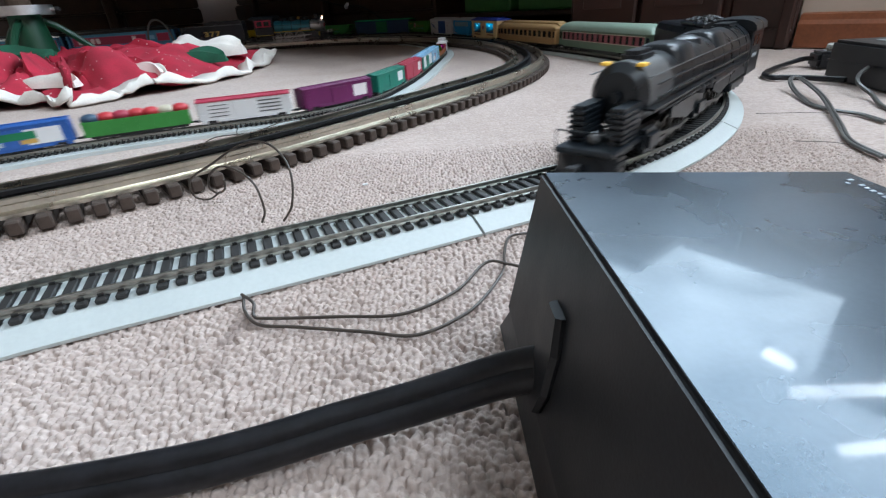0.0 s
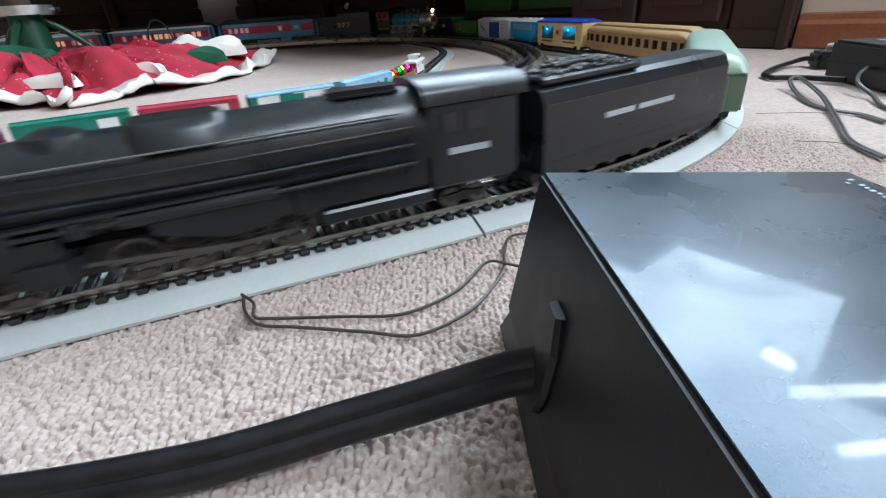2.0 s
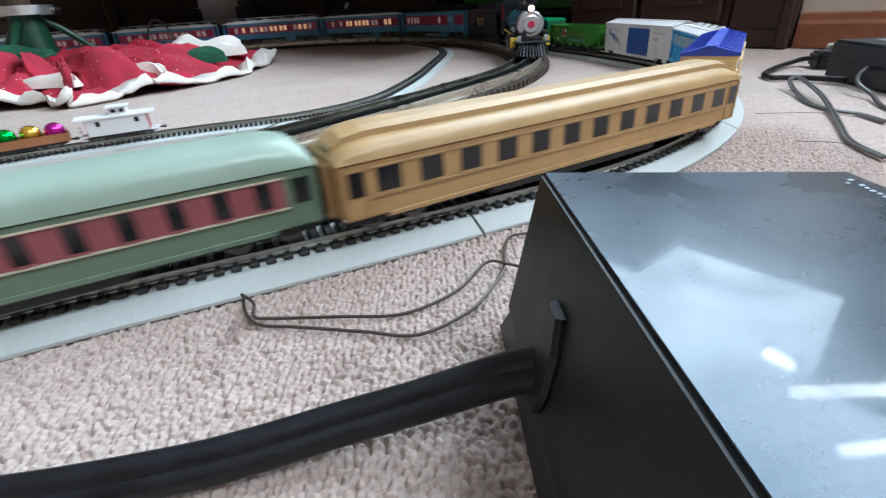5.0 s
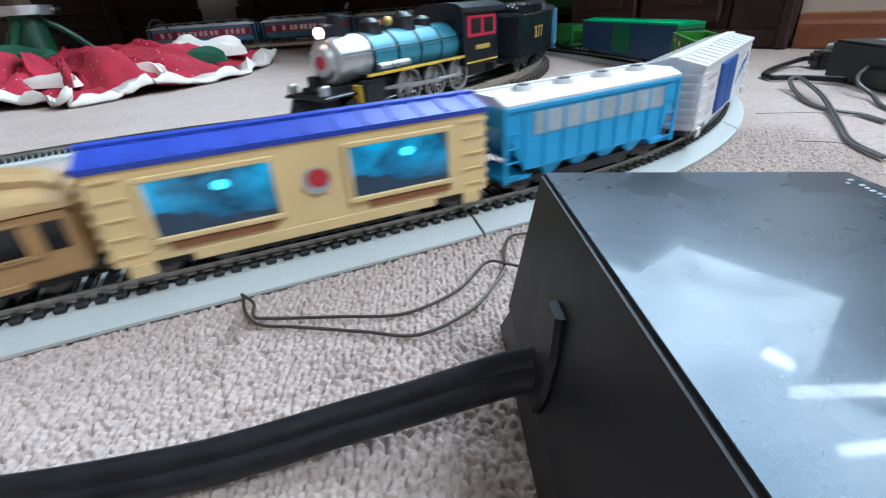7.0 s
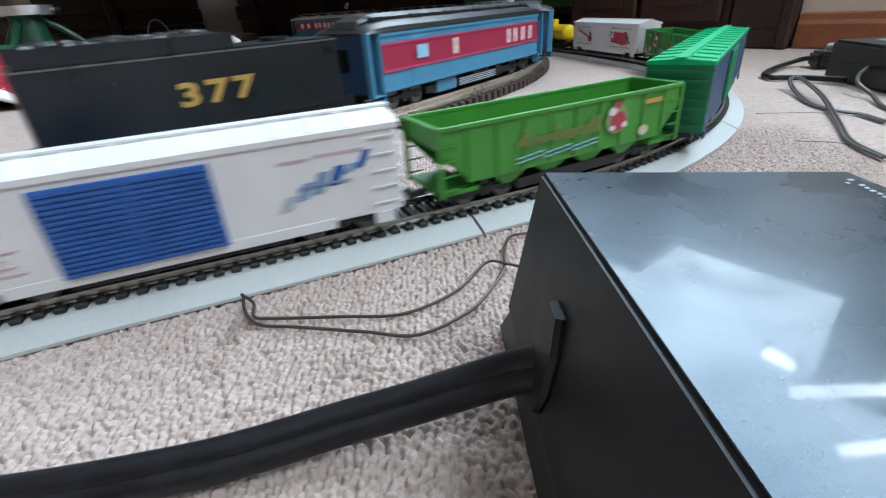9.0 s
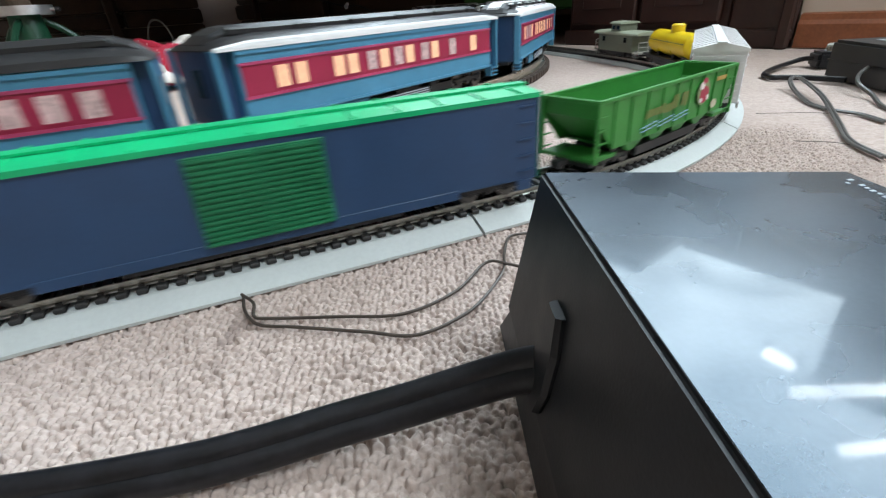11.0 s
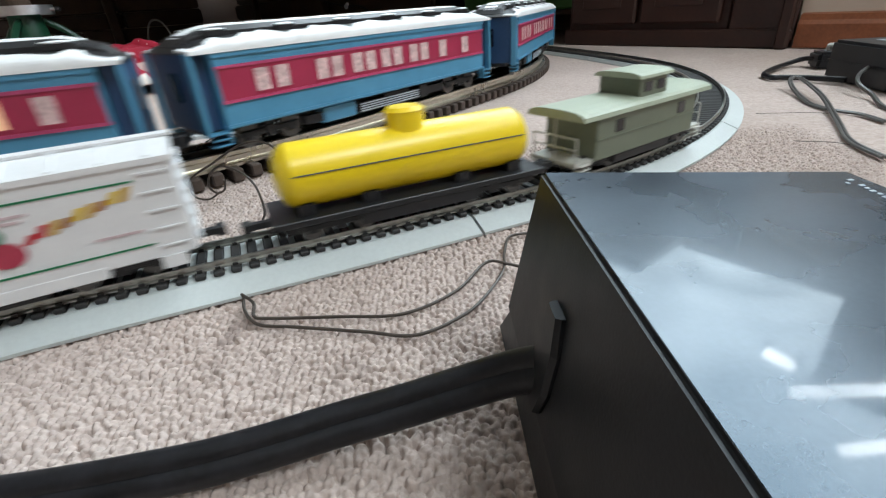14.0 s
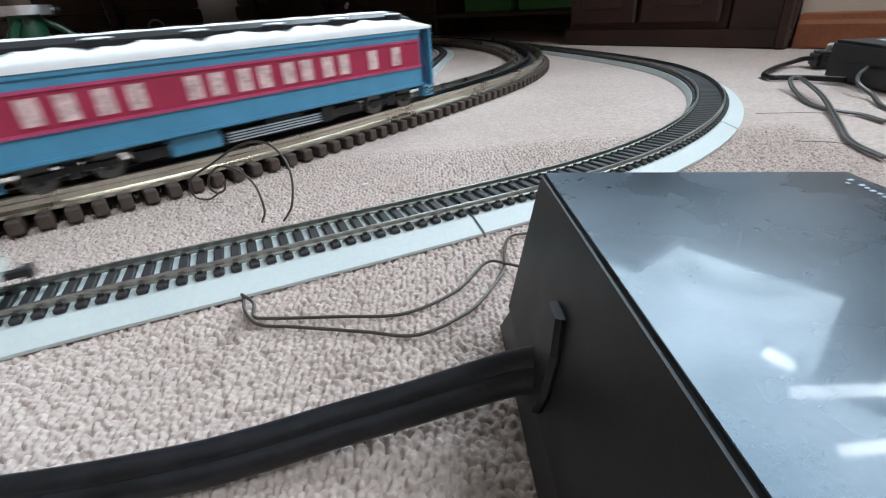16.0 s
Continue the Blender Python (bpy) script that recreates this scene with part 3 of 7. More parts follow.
def coupler(parent, x, sg, z, k=1.0, mat=BLACK):
    bm = B()
    box(bm, min(x, x + sg * 0.008 * k), max(x, x + sg * 0.008 * k), -0.0016 * k, 0.0016 * k, z - 0.0014 * k, z + 0.0014 * k)
    box(bm, min(x + sg * 0.006 * k, x + sg * 0.010 * k), max(x + sg * 0.006 * k, x + sg * 0.010 * k), -0.003 * k, 0.003 * k, z - 0.0022 * k, z + 0.0022 * k, 0.0005 * k)
    part("coupler", bm, mat, parent)


def mark(name, parent, mat, x0, x1, z0, z1, W, both=True, t=0.0003, y=None, slant=0.0):
    """A flat printed patch lying on the side."""
    for sg in (-1, 1) if both else (-1,):
        bm = B()
        y0 = (W / 2 if y is None else y) + 0.00005
        loft(bm, [[(x0, sg * y0, z0), (x1, sg * y0, z0), (x1 + slant, sg * y0, z1), (x0 + slant, sg * y0, z1)],
                  [(x0, sg * (y0 + t), z0), (x1, sg * (y0 + t), z0), (x1 + slant, sg * (y0 + t), z1), (x0 + slant, sg * (y0 + t), z1)]])
        part(name, bm, mat, parent)


def disc(name, parent, mat, x, z, r, W, sx=1.0, both=True):
    for sg in (-1, 1) if both else (-1,):
        bm = B()
        cyl(bm, (0, 0, 0), (0, sg * 0.0004, 0), r, n=20)
        part(name, bm, mat, parent, m=Matrix.Translation((x, sg * (W / 2 + 0.0003), z)) @ Matrix.Diagonal((sx, 1, 1, 1)))


def underframe(c, L, W, gauge, r, z0, k=1.0):
    # wide black middle block stands in for the shade under the car
    part("frame", box(box(B(), -L / 2 + 0.004 * k, L / 2 - 0.004 * k, -W * 0.34, W * 0.34, z0 - 0.0045 * k, z0 - 0.0002), -L * 0.22, L * 0.22, -W * 0.44, W * 0.44, z0 - 0.0055 * k, z0 - 0.0003), BLACK, c)
    for sg in (-1, 1):
        truck(c, sg * (L / 2 - 0.025 * k), gauge, r, 0.021 * k)
        coupler(c, sg * L / 2, sg, z0 - 0.001 * k, k)


GH, GO, GN = 0.0215, 0.042, 0.0098


def boxcar(name, label, L, body, roof, end=None, door=None, W=0.036, z0=0.0085, ze=0.046, zr=0.052, k=1.0, gauge=GH, rw=0.0055, doorw=0.24, ribs=True, steps=WHITE, door_x=0.0):
    c = empty(name, label, "model train car")
    part("body", box(B(), -L / 2, L / 2, -W / 2, W / 2, z0, ze, 0.0006 * k), body, c)
    ov = 0.0008 * k
    bm = prism(B(), [(-W / 2 - ov, ze - 0.001 * k), (W / 2 + ov, ze - 0.001 * k), (W / 2 + ov, ze + 0.0012 * k), (W * 0.12, zr - 0.0012 * k), (-W * 0.12, zr - 0.0012 * k), (-W / 2 - ov, ze + 0.0012 * k)], -L / 2 - ov, L / 2 + ov)
    r = part("roof", bm, roof, c)
    bm = B()
    n = 13
    for i in range(n):
        x = -L / 2 + L * (i + 0.5) / n
        for sg in (-1, 1):
            loft(bm, [[(x - 0.0006 * k, sg * W / 2, ze + 0.0012 * k), (x + 0.0006 * k, sg * W / 2, ze + 0.0012 * k), (x + 0.0006 * k, sg * W * 0.12, zr - 0.0012 * k), (x - 0.0006 * k, sg * W * 0.12, zr - 0.0012 * k)],
                      [(x - 0.0006 * k, sg * W / 2, ze + 0.0020 * k), (x + 0.0006 * k, sg * W / 2, ze + 0.0020 * k), (x + 0.0006 * k, sg * W * 0.12, zr - 0.0004 * k), (x - 0.0006 * k, sg * W * 0.12, zr - 0.0004 * k)]])
    part("seam", bm, roof, r)
    part("running_board", box(B(), -L / 2 - 0.002 * k, L / 2 + 0.002 * k, -W * 0.09, W * 0.09, zr - 0.0010 * k, zr), roof, c)
    part("sill", box(B(), -L * 0.33, L * 0.33, -W / 2 - 0.0002, W / 2 + 0.0002, z0 - 0.003 * k, z0 + 0.002 * k, 0.0004 * k), body, c)
    if end:
        for sg in (-1, 1):
            part("end_panel", box(B(), min(sg * L / 2, sg * (L / 2 + 0.0006)), max(sg * L / 2, sg * (L / 2 + 0.0006)), -W / 2 - 0.0005, W / 2 + 0.0005, z0, ze), end, c)
    for sg in (-1, 1):
        bm = B()
        for i in range(7):
            z = z0 + (ze - z0) * (i + 0.7) / 7.6
            x = sg * (L / 2 + 0.0008)
            box(bm, min(x, x + sg * 0.0010 * k), max(x, x + sg * 0.0010 * k), -W * 0.44, W * 0.44, z - 0.0008 * k, z + 0.0008 * k)
        part("end_corrugation", bm, end or body, c)
        for sy in (-1, 1):
            for j in range(5):
                z = z0 + (ze - z0) * (j + 0.6) / 5.2
                part("grab_iron", box(B(), sg * L / 2 - sg * 0.0065 * k - 0.0045 * k, sg * L / 2 - sg * 0.0065 * k + 0.0045 * k, sy * (W / 2 + 0.0004 * k) - 0.0004 * k, sy * (W / 2 + 0.0004 * k) + 0.0004 * k, z, z + 0.0007 * k), steps, c)
            part("stirrup_step", box(B(), sg * L / 2 - sg * 0.008 * k - 0.004 * k, sg * L / 2 - sg * 0.008 * k + 0.004 * k, sy * W / 2 - 0.0012 * k, sy * W / 2, z0 - 0.0045 * k, z0 + 0.0005), steps, c)
    if door:
        dl = L * doorw
        for sg in (-1, 1):
            d = part("door", box(B(), door_x - dl / 2, door_x + dl / 2, min(sg * W / 2, sg * (W / 2 + 0.0012 * k)), max(sg * W / 2, sg * (W / 2 + 0.0012 * k)), z0 + 0.0006, ze - 0.0035 * k, 0.0003 * k), door, c)
            if ribs:
                bm = B()
                for i in range(16):
                    z = z0 + 0.002 * k + (ze - z0 - 0.007 * k) * i / 15
                    for a, b in ((door_x - dl / 2 + 0.001 * k, door_x - 0.0008 * k), (door_x + 0.0008 * k, door_x + dl / 2 - 0.001 * k)):
                        box(bm, a, b, min(sg * (W / 2 + 0.0012 * k), sg * (W / 2 + 0.0019 * k)), max(sg * (W / 2 + 0.0012 * k), sg * (W / 2 + 0.0019 * k)), z - 0.0006 * k, z + 0.0006 * k)
                part("rib", bm, door, d)
    underframe(c, L, W, gauge, rw, z0, k)
    return c


def hopper(name, label, L, body, lower=None, covered=None, W=0.036, z0=0.0095, ze=0.044, open_top=True):
    c = empty(name, label, "model train car")
    e = L * 0.13
    bm = B()
    t = 0.0009
    for sg in (-1, 1):
        y0, y1 = sorted((sg * (W / 2 - t), sg * W / 2))
        # side sheet with slanting ends
        loft(bm, [[(-L / 2 + e * 0.75, y0, z0 + 0.004), (L / 2 - e * 0.75, y0, z0 + 0.004), (L / 2, y0, ze - 0.010), (L / 2, y0, ze), (-L / 2, y0, ze), (-L / 2, y0, ze - 0.010)],
                  [(-L / 2 + e * 0.75, y1, z0 + 0.004), (L / 2 - e * 0.75, y1, z0 + 0.004), (L / 2, y1, ze - 0.010), (L / 2, y1, ze), (-L / 2, y1, ze), (-L / 2, y1, ze - 0.010)]])
    part("body", bm, body, c)
    for sg in (-1, 1):
        bm = B()
        yy = W / 2 - t
        loft(bm, [[(sg * (L / 2 - e * 1.3), -yy, z0 + 0.003), (sg * (L / 2 - e * 1.3), yy, z0 + 0.003), (sg * (L / 2 - 0.001), yy, ze - 0.009), (sg * (L / 2 - 0.001), yy, ze), (sg * (L / 2 - 0.001), -yy, ze), (sg * (L / 2 - 0.001), -yy, ze - 0.009)],
                  [(sg * (L / 2 - e * 1.3 - 0.001), -yy, z0 + 0.003), (sg * (L / 2 - e * 1.3 - 0.001), yy, z0 + 0.003), (sg * (L / 2 - 0.002), yy, ze - 0.009), (sg * (L / 2 - 0.002), yy, ze), (sg * (L / 2 - 0.002), -yy, ze), (sg * (L / 2 - 0.002), -yy, ze - 0.009)]])
        part("slope_sheet", bm, body, c)
        for sy in (-1, 1):
            part("corner_post", box(B(), sg * L / 2 - 0.0012, sg * L / 2 + 0.0008, sy * W / 2 - 0.001, sy * W / 2 + 0.0003, z0 - 0.001, ze), body, c)
            for j in range(4):
                z = z0 + 0.002 + j * 0.0068
                part("grab_iron", box(B(), sg * L / 2 - 0.008 if sg > 0 else -L / 2 + 0.0008, sg * L / 2 - 0.0008 if sg > 0 else -L / 2 + 0.008, sy * (W / 2 + 0.0003) - 0.0004, sy * (W / 2 + 0.0003) + 0.0004, z, z + 0.0008), body, c)
        part("end_platform", box(B(), min(sg * (L / 2 - e), sg * L / 2), max(sg * (L / 2 - e), sg * L / 2), -W * 0.47, W * 0.47, z0 - 0.001, z0 + 0.001), body, c)
    # floor and discharge bays
    part("floor_sheet", box(B(), -L / 2 + e, L / 2 - e, -W / 2 + t, W / 2 - t, z0 + 0.0035, z0 + 0.0045), body, c)
    for i in range(4):
        x = (i - 1.5) * (L * 0.165)
        w = L * 0.07
        bm = B()
        loft(bm, [[(x - w, -W * 0.46, z0 + 0.0042), (x + w, -W * 0.46, z0 + 0.0042), (x + w, W * 0.46, z0 + 0.0042), (x - w, W * 0.46, z0 + 0.0042)],
                  [(x - w * 0.25, -W * 0.4, z0 - 0.0025), (x + w * 0.25, -W * 0.4, z0 - 0.0025), (x + w * 0.25, W * 0.4, z0 - 0.0025), (x - w * 0.25, W * 0.4, z0 - 0.0025)]])
        part("discharge_bay", bm, body, c)
    for sy in (-1, 1):
        part("top_rim", box(B(), -L / 2, L / 2, sy * W / 2 - 0.0012, sy * W / 2 + 0.0008, ze - 0.0012, ze + 0.0008, 0.0003), body, c)
        n = 9
        for i in range(n):
            x = -L / 2 + L * (i + 0.9) / (n + 0.8)
            part("side_stake", box(B(), x - 0.0007, x + 0.0007, sy * W / 2 - 0.0001 if sy > 0 else -W / 2 - 0.0009, sy * W / 2 + 0.0009 if sy > 0 else -W / 2 + 0.0001, z0 + 0.005, ze - 0.0012), body, c)
    for sg in (-1, 1):
        part("top_rim", box(B(), sg * L / 2 - 0.0012, sg * L / 2 + 0.0008, -W / 2, W / 2, ze - 0.0012, ze + 0.0008, 0.0003), body, c)
    if covered:
        roof, upper = covered
        part("roof", prism(B(), [(-W / 2 - 0.0006, ze + 0.0009), (W / 2 + 0.0006, ze + 0.0009), (W / 2 + 0.0006, ze + 0.002), (W * 0.3, ze + 0.0052), (-W * 0.3, ze + 0.0052), (-W / 2 - 0.0006, ze + 0.002)], -L / 2 - 0.0004, L / 2 + 0.0004), roof, c)
        for i in range(4):
            x = (i - 1.5) * L * 0.22
            h = part("hatch", cyl(B(), (x, -0.004, ze + 0.0048), (x, -0.004, ze + 0.0074), 0.0058, 0.0050, n=18), roof, c)
            part("hatch_ring", cyl(B(), (x, -0.004, ze + 0.0074), (x, -0.004, ze + 0.0080), 0.0034, n=14), SMOKEBOX, h)
        part("running_board", box(B(), -L / 2, L / 2, W * 0.18, W * 0.28, ze + 0.0053, ze + 0.0060), roof, c)
        mark("upper_panel", c, upper, -L / 2 + 0.017, L / 2 - 0.010, z0 + (ze - z0) * 0.60, ze - 0.0030, W, y=W / 2 + 0.0002)
    underframe(c, L, W, GH, 0.0055, z0 - 0.001)
    return c


def arch_roof(W, ze, zr, n=10, ov=0.0008, flat=0.7):
    """Outline of an arched roof, low at the eaves."""
    pts = []
    for i in range(n + 1):
        a = math.pi * i / n
        y, z = math.cos(a), math.sin(a)
        pts.append(((W / 2 + ov) * math.copysign(abs(y) ** flat, y), ze + (zr - ze) * z ** flat))
    return pts


def shaped_roof(L, W, ze, zr, taper=0.018, ov=0.0008, drop=0.6):
    """Arched roof whose ends curve down."""
    rings = []
    for x, f in ((-L / 2 - ov, 0.10), (-L / 2 + taper * 0.12, 0.55), (-L / 2 + taper * 0.45, 0.86), (-L / 2 + taper, 1.0), (L / 2 - taper, 1.0), (L / 2 - taper * 0.45, 0.86), (L / 2 - taper * 0.12, 0.55), (L / 2 + ov, 0.10)):
        rings.append([(x, y, z) for y, z in arch_roof(W, ze, ze + (zr - ze) * f, ov=ov)])
    return loft(B(), rings)


def coach_ho(name, label, L, body, roof, band, line, wins, W=0.037, z0=0.0085, ze=0.0345, zr=0.0462, clerestory=False, glass=DARK_GLASS, hw=0.0030):
    c = empty(name, label, "model train car")
    part("body", box(B(), -L / 2, L / 2, -W / 2, W / 2, z0, ze, 0.0012, 2), body, c)
    part("roof", shaped_roof(L, W, ze - 0.0005, zr if not clerestory else zr - 0.004), roof, c, smooth=True)
    if clerestory:
        rings = []
        for x, f in ((-L / 2 + 0.001, 0.15), (-L / 2 + 0.006, 0.7), (-L / 2 + 0.016, 1), (L / 2 - 0.016, 1), (L / 2 - 0.006, 0.7), (L / 2 - 0.001, 0.15)):
            zt = zr - 0.007 + 0.007 * f
            rings.append([(x, W * 0.26, zr - 0.008), (x, W * 0.26, zt - 0.002 * f), (x, W * 0.16, zt), (x, -W * 0.16, zt), (x, -W * 0.26, zt - 0.002 * f), (x, -W * 0.26, zr - 0.008)])
        part("clerestory", loft(B(), rings), roof, c)
    part("floor_sill", box(B(), -L / 2 + 0.02, L / 2 - 0.02, -W / 2 - 0.0003, W / 2 + 0.0003, z0 - 0.0012, z0 + 0.0012, 0.0003), body, c)
    part("equipment_box", box(B(), -0.03, 0.035, -W * 0.40, W * 0.40, z0 - 0.007, z0 - 0.0012, 0.001), body if clerestory is False else BLACK, c)
    zl, zh = z0 + (ze - z0) * 0.42, z0 + (ze - z0) * 0.83
    mark("window_band", c, band, -L / 2 + 0.014, L / 2 - 0.014, zl - 0.0012, zh + 0.0010, W)
    for z in (zl - 0.0012, zh + 0.0010):
        mark("trim_line", c, line, -L / 2 + 0.013, L / 2 - 0.013, z - 0.0004, z + 0.0004, W, y=W / 2 + 0.0003, t=0.0006)
    for i in range(wins):
        x = -L / 2 + 0.022 + (L - 0.044) * i / (wins - 1)
        for sg in (-1, 1):
            w = part("window", box(B(), x - hw, x + hw, sg * (W / 2 + 0.0004) - 0.0001, sg * (W / 2 + 0.0004) + 0.0001 + 0.0002, zl + 0.0002, zh, 0), glass, c)
            part("window_sill", box(B(), x - hw - 0.0004, x + hw + 0.0004, sg * (W / 2 + 0.0008) - 0.0004, sg * (W / 2 + 0.0008) + 0.0004, zl - 0.0006, zl + 0.0001), band, w)
    for sg in (-1, 1):
        for sy in (-1, 1):
            x = sg * (L / 2 - 0.007)
            part("vestibule_window", box(B(), x - 0.0034, x + 0.0034, sy * (W / 2 + 0.0002) - 0.0002, sy * (W / 2 + 0.0002) + 0.0002, zl, zh), glass, c)
            part("door_frame", box(box(B(), x - 0.0050, x - 0.0042, sy * (W / 2 + 0.0003) - 0.0003, sy * (W / 2 + 0.0003) + 0.0003, z0 + 0.001, zh + 0.002), x + 0.0042, x + 0.0050, sy * (W / 2 + 0.0003) - 0.0003, sy * (W / 2 + 0.0003) + 0.0003, z0 + 0.001, zh + 0.002), body, c)
        part("diaphragm", box(B(), min(sg * L / 2, sg * (L / 2 + 0.003)), max(sg * L / 2, sg * (L / 2 + 0.003)), -W * 0.22, W * 0.22, z0, ze - 0.002, 0.0006), body, c)
    underframe(c, L, W, GH, 0.0055, z0)
    return c


def aquarium_car():
    L, W, z0, ze = 0.146, 0.037, 0.0085, 0.0455
    c = boxcar("aquarium_car", "butter-yellow boxcar with blue roof and lit aquarium windows", L, YELLOW_TAN, ROOF_BLUE, steps=YELLOW_TAN)
    for sg in (-1, 1):
        for xc in (-0.036, 0.034):
            hw, zl, zh = 0.0205, z0 + 0.0095, ze - 0.0060
            y = sg * W / 2
            w = part("aquarium_window", box(B(), xc - hw, xc + hw, min(y * 0.97, y + sg * 0.0002), max(y * 0.97, y + sg * 0.0002), zl, zh), AQUA, c)
            bm = B()
            for a, b, p, q in ((xc - hw - 0.0022, xc + hw + 0.0022, zl - 0.0022, zl), (xc - hw - 0.0022, xc + hw + 0.0022, zh, zh + 0.0022), (xc - hw - 0.0022, xc - hw, zl, zh), (xc + hw, xc + hw + 0.0022, zl, zh)):
                box(bm, a, b, min(y, y + sg * 0.0014), max(y, y + sg * 0.0014), p, q, 0.0003)
            part("window_surround", bm, YELLOW_TAN, w)
            part("light_patch", cyl(B(), (0, 0, 0), (0, sg * 0.0002, 0), 0.0021, n=18), AQUA_GLOW, w, m=Matrix.Translation((xc + 0.003, y + sg * 0.0003, zh - 0.0055)) @ Matrix.Diagonal((1.4, 1, 0.9, 1)))
            bm = B()
            top = [(-1.0, 0.0085), (-0.8, 0.0095), (-0.55, 0.0070), (-0.3, 0.0075), (-0.05, 0.0035), (0.2, 0.0025), (0.45, 0.0035), (0.75, 0.0022), (1.0, 0.0030)]
            outline = [(xc + hw, zl), (xc - hw, zl)] + [(xc + f * hw, zl + z) for f, z in top]
            loft(bm, [[(x, y + sg * d, z) for x, z in outline] for d in (0.00025, 0.0004)])
            part("seabed_picture", bm, SILHOUETTE, w)
    disc("round_emblem", c, PALE_GREY, 0.0, z0 + 0.020, 0.0056, W + 0.0002)
    disc("emblem_heart", c, RED, 0.0006, z0 + 0.0212, 0.0038, W + 0.0014, 1.15)
    for x in (-0.036, 0.037):
        for i in range(1):
            mark("lettering_bar", c, BROWN_PRINT, x - 0.018, x + 0.018, z0 + 0.0038, z0 + 0.0066, W)
    return c


def tank_car():
    L = 0.118
    c = empty("tank_car", "bright yellow model tank car on a black frame", "model train car")
    r, zc, Lt = 0.0143, 0.0268, 0.108
    rings = []
    for x, f in ((-Lt / 2, 0.05), (-Lt / 2 + 0.001, 0.55), (-Lt / 2 + 0.003, 0.85), (-Lt / 2 + 0.006, 1), (-Lt / 2 + 0.0064, 1), (Lt / 2 - 0.006, 1), (Lt / 2 - 0.003, 0.85), (Lt / 2 - 0.001, 0.55), (Lt / 2, 0.05)):
        rings.append([(x, r * f * math.cos(a), zc + r * f * math.sin(a)) for a in (2 * math.pi * i / 32 for i in range(32))])
    t = part("tank", loft(B(), rings), TANK, c, smooth=True)
    for sg in (-1, 1):
        part("tank_seam", box(B(), -Lt / 2 + 0.006, Lt / 2 - 0.006, sg * (r * 0.985) - 0.0003, sg * (r * 0.985) + 0.0003, zc + 0.0030, zc + 0.0034), SILHOUETTE, t)
    d = part("dome", cyl(B(), (0.0, 0, zc + r - 0.003), (0.0, 0, zc + r + 0.0066), 0.0078, n=28), TANK, c, smooth=True)
    part("dome_lid", cyl(B(), (0, 0, zc + r + 0.0066), (0, 0, zc + r + 0.0082), 0.0082, 0.0064, n=28), TANK, d, smooth=True)
    part("frame", box(box(B(), -L / 2, L / 2, -0.016, 0.016, 0.0085, 0.0115, 0.0004), -L / 2, L / 2, -0.005, 0.005, 0.006, 0.0085), BLACK, c)
    for x in (-0.045, -0.02, 0.02, 0.045):
        part("saddle", box(B(), x - 0.003, x + 0.003, -0.012, 0.012, 0.0115, 0.0165), BLACK, c)
    underframe(c, L, 0.034, GH, 0.0055, 0.0085)
    return c


